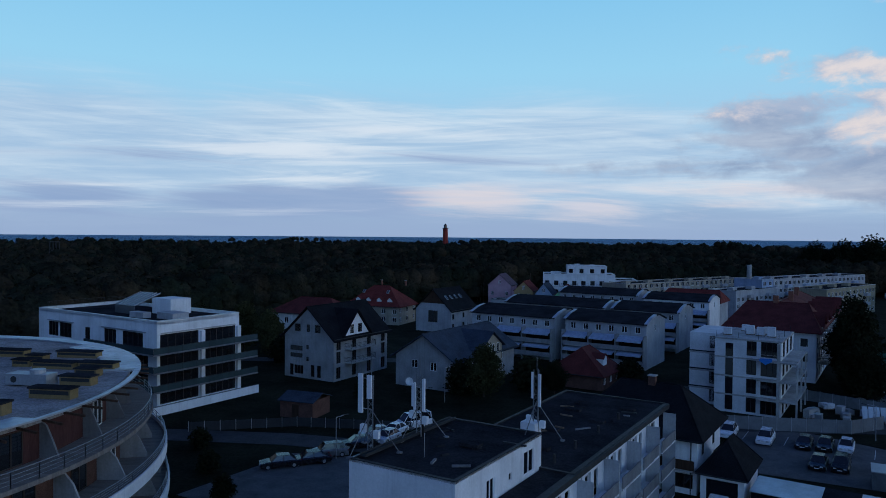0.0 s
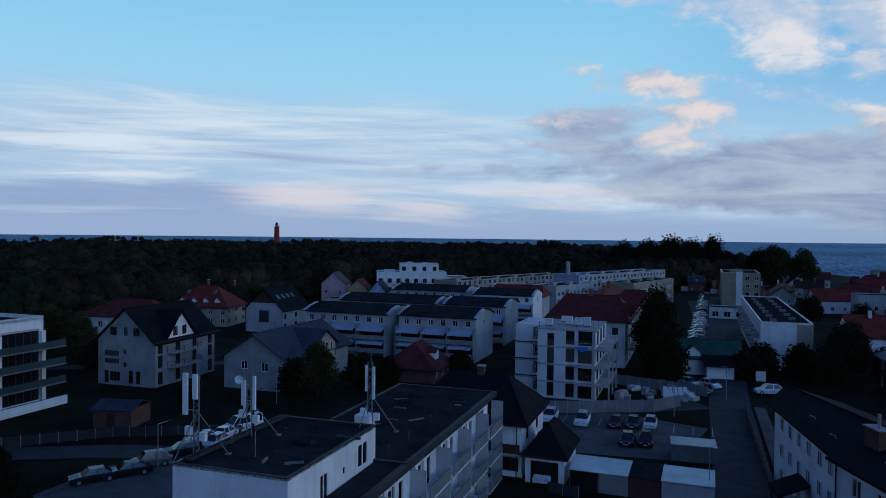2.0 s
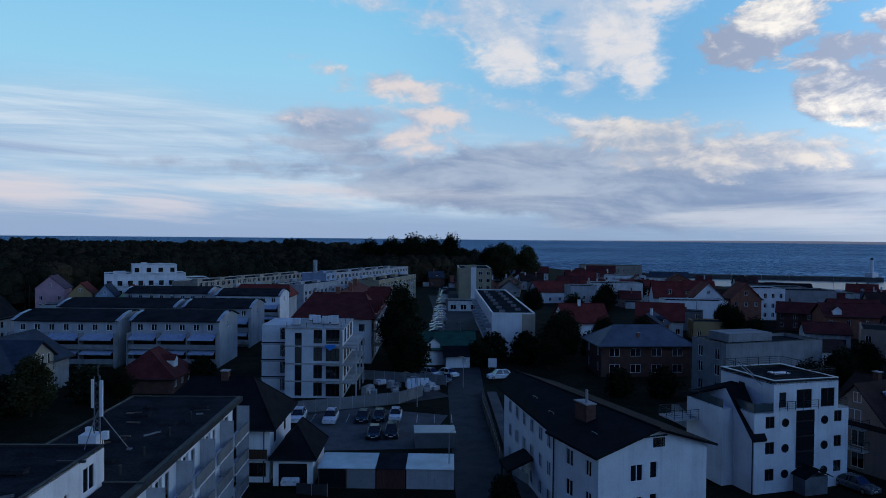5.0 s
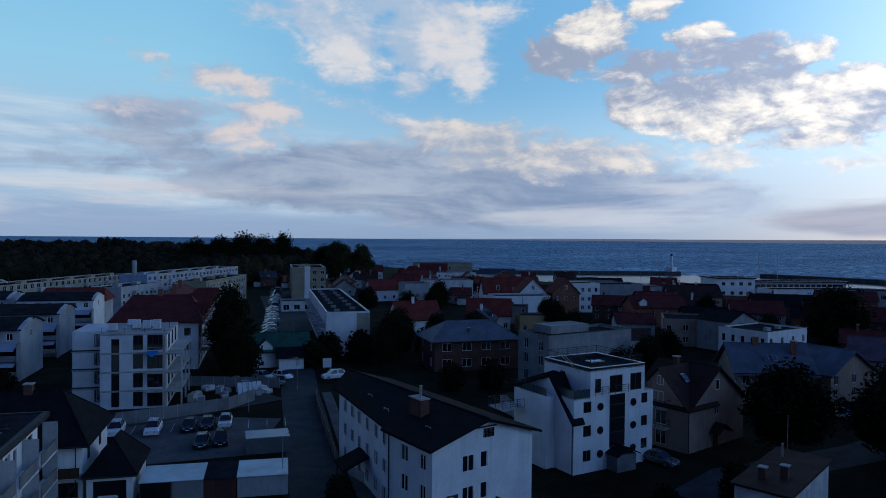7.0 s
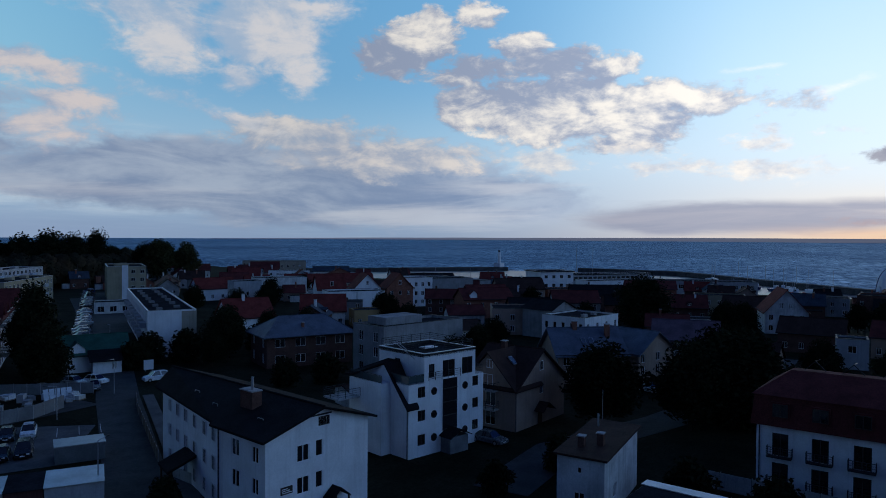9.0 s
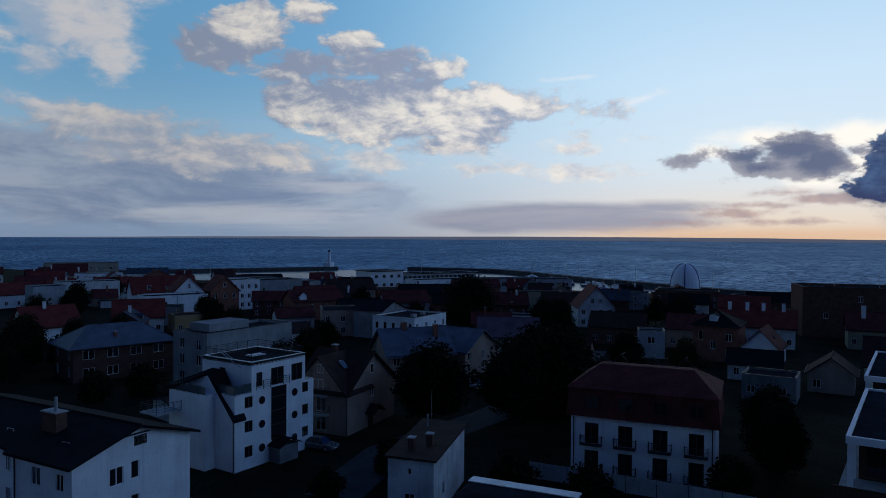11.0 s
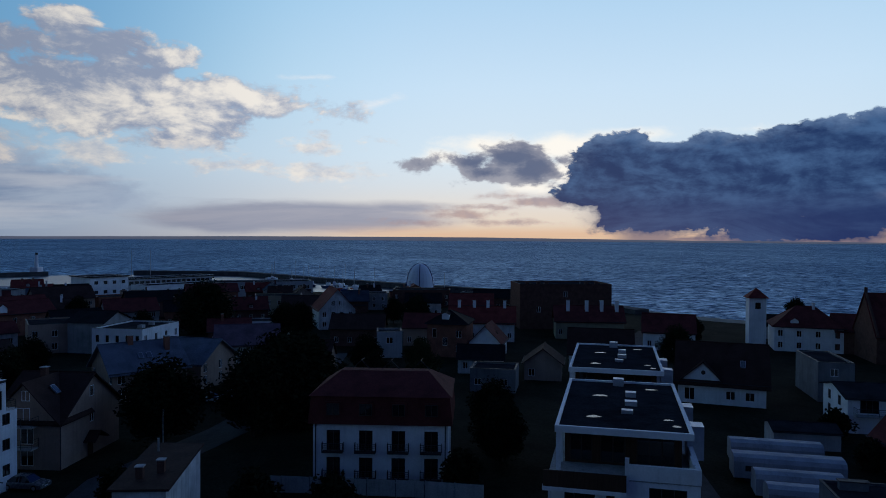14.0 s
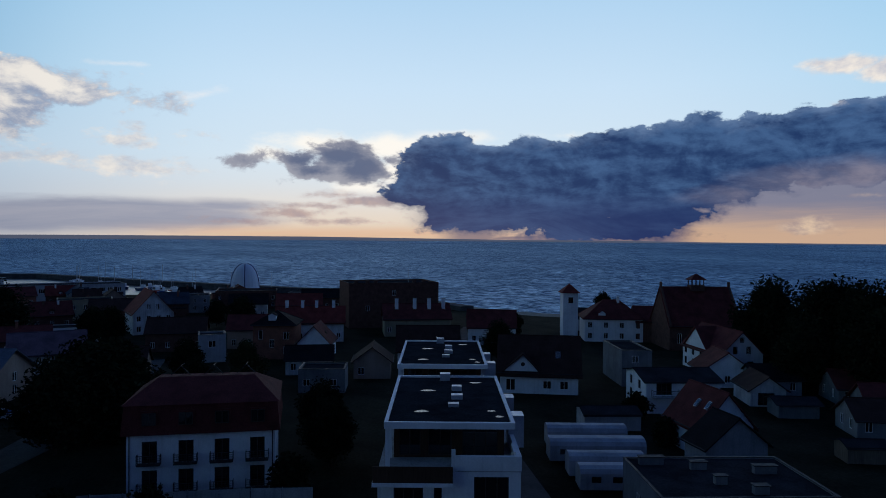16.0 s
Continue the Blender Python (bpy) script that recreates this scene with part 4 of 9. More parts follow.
strip("road", [(64, 30), (80, 30), (100, 22), (130, 14), (165, 12)], 6, 0.045, ASPHALT, "dark asphalt street between gardens", "road", 0.04)
strip("road", [(60, -30), (75, -33), (100, -38), (150, -48), (200, -75)], 5, 0.045, ASPHALT, "dark asphalt lane running to the sea", "road", 0.04)
mk = MB()
for k in range(9):
    p = Vector((39.8, 93.5)) + Vector((0.839, -0.545)) * 2.5 * k
    mk.slab([(p.x, p.y, 0.068), (p.x + 0.07, p.y - 0.05, 0.068), (p.x + 2.6, p.y + 3.9, 0.068), (p.x + 2.53, p.y + 3.95, 0.068)], 0.006)
tagged(new("bay_marking", mk.mesh("bay_marking", LINE)), "worn white parking bay lines on paving", "marking", kind="structure")

# piers and breakwaters
def wall_line(name, pts, w, z, label, cat, material=None):
    mb = MB()
    for a, b in zip(pts, pts[1:]):
        d = (Vector(b) - Vector(a)).normalized()
        n = Vector((-d.y, d.x)) * w / 2
        e = d * 0.5
        mb.slab([(a[0] - n.x - e.x, a[1] - n.y - e.y, z), (b[0] - n.x + e.x, b[1] - n.y + e.y, z), (b[0] + n.x + e.x, b[1] + n.y + e.y, z), (a[0] + n.x - e.x, a[1] + n.y - e.y, z)], z + 3)
    return tagged(new(name, mb.mesh(name, material or STONE)), label, cat, kind="structure")


wall_line("pier", [(385, 350), (415, 322), (507, 234)], 7, 1.4, "long dark stone pier with a beacon", "pier")
wall_line("pier", [(345, 215), (370, 200), (384, 160)], 6, 0.6, "low concrete quay", "pier", CONCRETE)
wall_line("breakwater", [(520, 178), (509, 103), (471, 69), (430, 36), (384, -10), (336, -58), (290, -76), (246, -90)], 6, 1.7, "curved dark stone breakwater round the harbour", "breakwater")

# ---------------------------------------------------------------- round building with terraces
def ell(a, off=0.0):
    return (-51.5 + (27.2 + off) * math.cos(a), 51.0 + (27.3 + off) * math.sin(a))


def ring_wall(mb, off, z0, z1, a0, a1, n, t):
    """A curved wall or slab of thickness t, in one piece."""
    i = len(mb.v)
    for k in range(n + 1):
        a = a0 + (a1 - a0) * k / n
        p, q = ell(a, off), ell(a, off - t)
        mb.v += [(*p, z0), (*p, z1), (*q, z1), (*q, z0)]
    for k in range(n):
        u, w = i + 4 * k, i + 4 * k + 4
        mb.f += [(u + j, w + j, w + (j + 1) % 4, u + (j + 1) % 4) for j in range(4)]
    mb.f += [(i, i + 1, i + 2, i + 3), (i + 4 * n + 3, i + 4 * n + 2, i + 4 * n + 1, i + 4 * n)]


A0, A1 = radians(-80), radians(110)
rot = thing("round_building", "curved white and brown terraced building with gravelled flat roof", "building", pose(0, 0, 0))
RZ = 15.2
part("core", MB().slab([(*ell(2 * math.pi * k / 60, -2.2), RZ - 0.5) for k in range(60)], RZ - 0.5), BRICK, rot)
roof_mb = MB()
roof_mb.slab([(*ell(2 * math.pi * k / 72, -0.6), RZ - 0.12) for k in range(72)], 0.4)
part("roof", roof_mb, GRAVEL_ROOF, rot)
edge = MB()
for k in range(72):
    a, b = 2 * math.pi * k / 72, 2 * math.pi * (k + 1) / 72
    wide = 3.0 if 4 <= k <= 10 else 2.0 if k == 68 else 1.2 if 10 < k <= 24 else 0.5
    p, q, r, s = ell(a, 0.25), ell(b, 0.25), ell(b, 0.25 - wide), ell(a, 0.25 - wide)
    edge.slab([(*p, RZ + 0.08), (*q, RZ + 0.08), (*r, RZ + 0.02), (*s, RZ + 0.02)], 0.12)
part("roof_edge", edge, ZINC, rot, "pale sheet-metal roof edge with seams")
seams = MB()
for k in range(7, 23):
    a = 2 * math.pi * k / 144
    seams.tube((*ell(a, 0.27), RZ + 0.10), (*ell(a, -2.7), RZ + 0.04), 0.03, 4)
tagged(part("seam", seams, ZINC, rot), kind="stuff")
for k in range(46):
    a = A0 + (A1 - A0) * k / 45
    part("rafter", MB().tube((*ell(a, 0.9), RZ - 0.55), (*ell(a, -2.0), RZ - 0.25), 0.10, 4), DOOR_WOOD, rot)
for lvl, (zf, wall_off, rim, wm) in enumerate(((11.9, -1.9, 1.2, BROWN_CLAD), (8.7, -0.9, 2.3, BRICK_DARK), (5.5, -0.2, 2.5, PLASTER), (2.3, -0.2, 2.5, BRICK))):
    back = MB()
    ring_wall(back, wall_off, zf, zf + 3.1, A0, A1, 60, 0.35)
    part("wall", back, wm, rot, "reddish brown clad outer wall" if lvl < 2 else "")
    sl = MB()
    ring_wall(sl, rim, zf - 0.30, zf, A0, A1, 60, rim - wall_off + 0.3)
    part("terrace", sl, DECK, rot, "dark timber terrace floor")
    if lvl:
        bd = MB()
        ring_wall(bd, rim + 0.06, zf - 0.55, zf + 0.35, A0, A1, 60, 0.14)
        part("parapet", bd, PLASTER, rot, "white plastered terrace parapet")
    else:
        part("parapet", MB().slab([(*ell(-0.60, 1.30), zf + 0.1), (*ell(-0.42, 1.30), zf + 0.1), (*ell(-0.42, 1.15), zf + 0.1), (*ell(-0.60, 1.15), zf + 0.1)], 2.9), PLASTER, rot, "white wall panel")
    pts = [(*ell(A0 + (A1 - A0) * k / 48, rim - 0.1), zf + (0.35 if lvl else 0.0)) for k in range(49)]
    railing(rot, pts, 1.0 if not lvl else 0.65, bars=True, material=STEEL, posts=1.5)
    for k in range(17):
        a = A0 + (A1 - A0) * (k + 0.3) / 17
        p, q = ell(a, wall_off), ell(a, wall_off + (1.9 if lvl == 0 else 2.4))
        d = (Vector(q) - Vector(p)).normalized()
        n = Vector((-d.y, d.x)) * 0.08
        fin = MB()
        prof = [(0, 2.5), (0.25, 2.2), (0.5, 1.2), (0.72, 0.15)] if lvl == 0 else [(0, 2.5), (0.3, 2.4), (0.6, 1.6), (0.85, 0.3)]
        for (s0, h0), (s1, h1) in zip(prof, prof[1:]):
            a0, a1 = Vector(p).lerp(Vector(q), s0), Vector(p).lerp(Vector(q), s1)
            for sg in (1, -1):
                fin.poly((a0.x + n.x * sg, a0.y + n.y * sg, zf), (a1.x + n.x * sg, a1.y + n.y * sg, zf), (a1.x + n.x * sg, a1.y + n.y * sg, zf + h1), (a0.x + n.x * sg, a0.y + n.y * sg, zf + h0))
            fin.poly((a0.x + n.x, a0.y + n.y, zf + h0), (a1.x + n.x, a1.y + n.y, zf + h1), (a1.x - n.x, a1.y - n.y, zf + h1), (a0.x - n.x, a0.y - n.y, zf + h0))
        part("partition", fin, GREY_DARK if lvl == 0 else GREY, rot, "grey curved partition between terraces")
        a2 = a + (A1 - A0) / 34
        c = ell(a2, wall_off + 0.03)
        ang = math.degrees(math.atan2((c[1] - 51.0), (c[0] + 51.5))) + 90
        if k % 2 or lvl:
            put_window(rot, pose(c[0], c[1], zf + 0.08, 0, 0, ang) @ pose(-0.9, -0.10, 0), 1.8, 2.2, "w" if k % 3 == 1 else "d")


def vent(x, y, w, h):
    v = thing("roof_vent", "ochre rectangular ventilation box with a dark lid on gravel", "roof vent", at(x, y, -8, RZ - 0.12), "roof vents")
    part("box", MB().box(0, 0, 0, w, 0.9, h), YELLOW_BOX, v)
    part("lid", MB().box(-0.08, -0.1, h, w + 0.08, 1.0, h + 0.12), TAR, v)
    part("grille", MB().box(0.12, -0.03, h * 0.45, w - 0.12, -0.004, h * 0.85), STEEL_DARK, v)


for q in ((-43.5, 66.6, 4.6, 0.6), (-37.6, 64.0, 1.7, 0.55), (-37.4, 61.6, 1.6, 0.55), (-36.0, 66.2, 4.0, 0.55), (-35.2, 60.8, 3.8, 0.55), (-31.0, 60.4, 3.2, 0.6), (-29.9, 57.6, 1.9, 0.6), (-29.4, 54.4, 2.6, 0.65), (-29.2, 50.0, 3.2, 0.7), (-33.6, 48.6, 2.2, 0.6), (-32.0, 45.6, 4.0, 0.75)):
    vent(*q)
v = thing("roof_vent", "large grey metal air handling unit on gravel roof", "roof vent", at(-33.2, 53.8, -8, RZ - 0.12), "roof vents")
part("box", MB().box(0, 0, 0.12, 3.4, 1.3, 0.95), STEEL, v)
part("duct", MB().tube((2.2, 0.7, 0.95), (2.2, 0.7, 1.25), 0.55, 12), STEEL, v)
part("fan", MB().tube((0.7, -0.03, 0.55), (0.7, 0.02, 0.55), 0.25, 14), STEEL_DARK, v)

# ---------------------------------------------------------------- white block of flats with long balconies
b = thing("apartment_block", "modern white apartment block with long glazed balconies and roof terrace", "apartment block", at(-70.2, 123.4, -33))
W, D = 33.2, 15.5
LV = (0.4, 3.4, 6.2, 8.9)
wf = [(3.2, 9.05, 3.0, 2.4), (6.6, 9.05, 3.6, 2.4), (14.2, 9.05, 1.4, 2.2), (19.6, 9.05, 3.2, 2.4), (24.5, 9.05, 5.2, 2.4)]
wf += [(19.5, z + 0.15, 4.0, 2.3) for z in LV[1:3]] + [(26, z + 0.15, 5.0, 2.3) for z in LV[1:3]] + [(6, z + 0.15, 5.0, 2.3) for z in LV[1:3]]
wr = [(0.5, z + 0.1, 6.9, 2.45) for z in LV[1:]] + [(8.4, z + 0.1, 6.3, 2.45) for z in LV[1:]] + [(0.5, 1.0, 6.9, 2.0), (8.4, 1.0, 6.3, 2.0)]
walls(b, W, D, 13.4, {"F": wf, "R": wr}, PLASTER, "d")
flat_roof(b, W, D, 13.0, TAR, 0.5, 0.4, PLASTER)
for z in LV:
    s = part("balcony", MB().box(W + 0.02, -2.2, z - 0.16, W + 2.2, D + 2.2, z), GREY_DARK if z > 1 else PLASTER, b)
    railing(s, [(W + 2.15, -2.1, z), (W + 2.15, D + 2.1, z)], 1.0, glassy=True, posts=2.5)
    if z > 1:
        s2 = part("balcony", MB().box(17.5, -2.2, z - 0.16, W, -0.02, z), GREY_DARK, b)
        railing(s2, [(17.5, -2.15, z), (W + 2.1, -2.15, z)], 1.0, glassy=True, posts=2.5)
    part("pillar", MB().box(W + 0.02, 7.6, z, W + 0.5, 8.3, z + 2.45), PLASTER, b)
    part("pillar", MB().box(W + 0.02, 14.8, z, W + 0.5, 15.5, z + 2.45), PLASTER, b)
part("base_band", MB().box(W + 2.2, -2.25, 0.0, W + 2.3, D + 2.25, 1.3).box(W + 0.02, -2.3, 0.0, W + 2.3, -2.2, 1.3), PLASTER, b, "white parapet of the lowest balcony")
part("penthouse", MB().box(19, 9, 13.0, 24, 13, 15.6), PLASTER, b, "white stair penthouse on the roof")
gl = MB().slab([(13, 6, 14.4), (18.5, 6, 14.4), (18.5, 11, 16.2), (13, 11, 16.2)], 0.12).box(13, 6, 13.0, 18.5, 6.1, 14.3)
part("roof_glazing", gl, PANE_LIT, b, "sloping glazed roof light")
for k in range(6):
    part("glazing_bar", MB().tube((13 + 1.1 * k, 6, 14.46), (13 + 1.1 * k, 11, 16.26), 0.06, 4), STEEL, b)
part("plant_box", MB().box(26, 5, 13.0, 30, 8, 14.0).box(21, 3.5, 13.0, 24.5, 5, 13.9), GREY_LIGHT, b)
railing(b, [(1, 1, 13.5), (1, D - 1, 13.5), (16, D - 1, 13.5)], 1.0, posts=1.5)
for z in (11.55,):
    part("sun_blind_box", MB().box(3.0, -0.2, z, 11, 0.0, z + 0.18), STEEL, b)
    part("sun_blind_box", MB().box(19, -0.2, z, 30.5, 0.0, z + 0.18), STEEL, b)
    part("sun_blind_box", MB().box(W, 0.6, z, W + 0.2, 14.6, z + 0.18), STEEL, b)

# ---------------------------------------------------------------- block with the mobile phone aerials
b = thing("apartment_block", "white block with raised felt-roofed end and rows of grey balconies", "apartment block", at(-6.1, 46.8, -32))
walls(b, 8.2, 12.6, 12.0, {"F": [(1.5, 8.6, 0.9, 0.9), (5.6, 8.6, 0.9, 0.9)], "R": [(4.0, 9.0, 1.1, 1.9), (9.6, 9.6, 1.7, 1.7), (7.2, 9.9, 0.5, 0.6)]}, PLASTER)
flat_roof(b, 8.2, 12.6, 11.9, TAR, 0.12, 0.2, STEEL_DARK, cap=STEEL_DARK)
LW, LD = 10.7, 36.0
lv = (0.5, 3.3, 6.1)
ww = [(x, z + 1.0, 1.3, 1.4) for z in lv for x in (3.2, 9.2, 15.2, 21.2, 27.2, 33.2)] + [(x, z + 0.1, 0.9, 2.2) for z in lv for x in (5.2, 11.2, 17.2, 23.2, 29.2)]
low = walls(b, LW, LD, 9.2, {"R": ww}, PLASTER, y0=-2.0, x0=0.0, label="long lower wing")
low.location = (0, 2.0, 0)
flat_roof(b, LW, LD - 10.5, 9.4, TAR, 0.10, 0.18, STEEL_DARK, y0=12.5, over=0.25, cap=STEEL_DARK)
flat_roof(b, 2.35, 12.5, 9.4, TAR, 0.0, x0=8.3, y0=0.0, over=0.0, name="side_roof")
part("roof_trim", MB().box(10.55, 0, 9.05, 11.15, LD + 2.3, 9.5), STEEL_DARK, b)
for z in lv:
    for k in range(6):
        y = 2.5 + 6.0 * k
        s = part("balcony", MB().box(LW + 0.02, y, z - 0.2, LW + 1.3, y + 5.0, z), PLASTER, b)
        part("balcony_front", MB().box(LW + 1.22, y, z - 0.1, LW + 1.3, y + 5.0, z + 1.0), GREY_DARK, s, "dark grey balcony front panel")
        part("balcony_screen", MB().box(LW + 0.02, y + 5.0, z - 0.2, LW + 1.3, y + 5.12, z + 2.6), GREY_LIGHT, s)
for k in range(5):
    y = 8.2 + 6.0 * k
    part("downpipe", MB().tube((LW + 0.1, y, 0), (LW + 0.1, y, 9.0), 0.06), STEEL, b)
for x, y, z in ((4.0, 22, 9.4), (6.5, 27, 9.4), (3.0, 30, 9.4), (5.5, 16.5, 9.4), (7.5, 33, 9.4), (4.6, 6.5, 12.0)):
    part("roof_hatch", MB().box(x, y, z, x + 1.5, y + 0.8, z + 0.25), TAR, b)
rq = random.Random(8)
for k in range(16):
    x, y = rq.uniform(0.8, 9.2), rq.uniform(13.5, 34)
    part("roof_batten", MB().box(0, 0, 0, rq.uniform(0.6, 2.2), 0.16, 0.12), rq.choice((TAR, GREY_DARK, STEEL_DARK, WOOD)), b, m=pose(x, y, 9.41, 0, 0, rq.uniform(-20, 110)))
for k in range(9):
    x, y = rq.uniform(1.5, 7.0), rq.uniform(1, 11.5)
    part("roof_batten", MB().box(0, 0, 0, rq.uniform(0.5, 1.8), 0.16, 0.14), rq.choice((TAR, GREY_DARK, STEEL_DARK)), b, m=pose(x, y, 11.91, 0, 0, rq.uniform(-20, 110)))
for y in (14.2, 18.5, 24.0, 29.5):
    part("vent_pipe", MB().tube((8.6, y, 9.4), (8.6, y, 10.1), 0.12, 8), STEEL_DARK, b)
part("lightning_rod", MB().tube((4.0, 3.0, 12), (4.0, 3.0, 13.6), 0.03, 4).tube((0.2, 12.4, 12.1), (0.2, 0.2, 12.1), 0.05, 4), STEEL, b)
part("plant_box", MB().box(6.4, 12.7, 9.4, 7.6, 13.9, 12.6), WHITE_PAINT, b, "white equipment cabinet")


def aerial(x, y, z, h, panels, label):
    """A lattice mast on guy struts with panel aerials, a dish and cabinets."""
    m = thing("aerial_mast", label, "aerial", at(x, y, -30, z), "phone aerials on the roof")
    lat = MB()
    for dx, dy in ((-0.2, -0.12), (0.2, -0.12), (0, 0.22)):
        lat.tube((dx, dy, 0), (dx, dy, h), 0.045, 5)
    for k in range(int(h / 0.5)):
        z0, z1 = k * 0.5, k * 0.5 + 0.5
        lat.tube((-0.2, -0.12, z0), (0.2, -0.12, z1), 0.018, 4).tube((0.2, -0.12, z0), (0, 0.22, z1), 0.018, 4).tube((0, 0.22, z0), (-0.2, -0.12, z1), 0.018, 4)
    lat.tube((0, 0, h), (0, 0, h + 1.2), 0.03, 4)
    part("lattice", lat, FENCE, m)
    for a in (20, 140, 260):
        c, s = math.cos(radians(a)), math.sin(radians(a))
        part("strut", MB().tube((0, 0, h * 0.55), (c * 2.0, s * 2.0, 0.05), 0.035, 5), FENCE, m)
        part("foot", MB().box(c * 2.0 - 0.16, s * 2.0 - 0.16, 0, c * 2.0 + 0.16, s * 2.0 + 0.16, 0.10), GREY_DARK, m)
    for px, py, pz, ph, pw in panels:
        p = part("panel_aerial", MB().box(px, py, pz, px + pw, py + 0.16, pz + ph), WHITE_PAINT, m, "tall white panel aerial")
        part("bracket", MB().tube((0, 0, pz + 0.3), (px + pw / 2, py + 0.1, pz + 0.3), 0.03, 4).tube((0, 0, pz + ph - 0.3), (px + pw / 2, py + 0.1, pz + ph - 0.3), 0.03, 4), STEEL, p)
    for dx, z0 in ((0.35, 1.0), (-0.75, 1.3)):
        part("cabinet", MB().box(dx, -0.3, z0, dx + 0.42, 0.0, z0 + 0.55), WHITE_PAINT, m)
    for k in range(4):
        part("cable", MB().tube((0.1 + 0.05 * k, 0.15, 0.1), (0.06 + 0.05 * k, 0.1, h - 0.3), 0.022, 4), RUBBER, m)
    return m


aerial(-4.8, 48.4, 12.0, 5.2, [(-1.0, -0.2, 2.6, 2.7, 0.34), (-0.12, -0.4, 3.7, 1.6, 0.34)], "steel lattice aerial mast with two white panels on a flat roof")
m2a = aerial(-1.6, 52.2, 12.0, 4.6, [(-0.55, -0.3, 2.2, 1.7, 0.16), (-0.32, -0.4, 2.0, 2.0, 0.14), (0.3, -0.2, 1.9, 2.4, 0.2)], "steel lattice aerial mast with narrow white panels and a small dish")
dish = MB()
for k in range(16):
    a, c = 2 * math.pi * k / 16, 2 * math.pi * (k + 1) / 16
    dish.poly((0, 0.12, 0), (0.3 * math.cos(a), 0, 0.3 * math.sin(a)), (0.3 * math.cos(c), 0, 0.3 * math.sin(c)))
part("dish", dish, WHITE_PAINT, m2a, "round white dish aerial", m=pose(-0.8, -0.2, 4.0, 0, 0, 20))
aerial(7.3, 54.3, 11.2, 5.4, [(0.2, -0.25, 2.6, 2.5, 0.2), (-0.35, -0.3, 3.2, 2.0, 0.14)], "dark lattice aerial mast with white panels and cable bundle")
tray = thing("cable_tray", "dark steel cable tray along the edge of a felt roof", "cable tray", at(-6.1, 46.8, -32, 12.15))
part("tray", MB().box(0.6, 0.4, 0, 1.0, 12.0, 0.08), STEEL_DARK, tray)
part("side_rail", MB().box(0.55, 0.4, 0, 0.6, 12.0, 0.2).box(1.0, 0.4, 0, 1.05, 12.0, 0.2), STEEL_DARK, tray)

# ---------------------------------------------------------------- houses to the north
t = house("grey rendered house with dark gabled roof, unfinished white gables", -29.6, 133.4, -31, 11.8, 16.5, 7.9, 13.2, GREY, TILE_BLACK, {"F": [(1.3, 0.3, 0.9, 2.1), (2.4, 0.7, 2.2, 1.6), (6.4, 0.4, 0.9, 2.2), (7.9, 0.4, 0.9, 2.2), (1.4, 5.0, 3.0, 0.9), (1.4, 3.7, 3.0, 0.8), (5.3, 5.4, 0.6, 0.8), (5.3, 3.2, 0.6, 0.8)], "R": even(16.5, 4, 1.2, 2.1, (0.4, 3.2, 5.6))}, "F", "d", 0.7)
for x in (2.6, 5.5, 7.4):
    gable_window(t, "F", 11.8, 16.5, x, 8.6, 0.7 if x == 5.5 else 1.3, 1.4, "d")
cg = MB().poly((11.85, 2.4, 7.9), (11.85, 10.4, 7.9), (11.85, 6.4, 12.4)).poly((11.85, 2.4, 7.9), (11.85, 6.4, 12.4), (6, 6.4, 12.4)).poly((11.85, 10.4, 7.9), (6, 6.4, 12.4), (11.85, 6.4, 12.4))
part("cross_gable", cg, PLASTER, t, "white plastered side gable")
cr = MB().slab([(12.5, 1.9, 7.6), (12.5, 6.4, 12.7), (5.5, 6.4, 12.7), (5.5, 1.9, 7.6)], 0.16).slab([(12.5, 6.4, 12.7), (12.5, 10.9, 7.6), (5.5, 10.9, 7.6), (5.5, 6.4, 12.7)], 0.16)
part("cross_roof", cr, TILE_BLACK, t)
gable_window(t, "R", 11.85, 16.5, 4.6, 8.3, 1.1, 1.6, "d")
gable_window(t, "R", 11.85, 16.5, 7.0, 8.3, 1.1, 1.6, "d")
for z in (3.1, 5.6):
    balcony(t, 11.82, 3.2, 13.4, 10.5, z, "R")
skylight(t, 3.4, 2.6, 10.95, 180, 0.9)
t = house("grey house with slate-blue half-hipped roof and white windows", -8.2, 126.4, -33, 12.2, 22, 5.5, 9.4, GREY, TILE_GREYBLUE, {"F": [(3.4, 3.4, 1.3, 1.4), (7.4, 3.2, 1.3, 1.5)], "R": grid(4, 2.4, 4.6, 1.3, 1.5, (0.9, 3.4))}, "F", "w", 0.8)
cg = MB().box(11.62, 7.5, 0, 13.0, 15.5, 6.6).poly((13.0, 7.5, 6.6), (13.0, 15.5, 6.6), (13.0, 11.5, 9.0))
part("cross_gable", cg, BEIGE, t, "beige side gable")
part("cross_roof", MB().slab([(13.6, 6.9, 6.3), (13.6, 11.5, 9.3), (6.0, 11.5, 9.3), (6.0, 6.9, 6.3)], 0.16).slab([(13.6, 11.5, 9.3), (13.6, 16.1, 6.3), (6.0, 16.1, 6.3), (6.0, 11.5, 9.3)], 0.16), TILE_GREYBLUE, t)
for k in range(4):
    gable_window(t, "R", 13.0, 22, 8.2 + 1.8 * k, 5.2, 0.8, 1.7)
    gable_window(t, "R", 13.0, 22, 8.2 + 1.8 * k, 1.2, 0.8, 1.7)
skylight(t, 2.6, 5.0, 7.7, 180, 0.72)
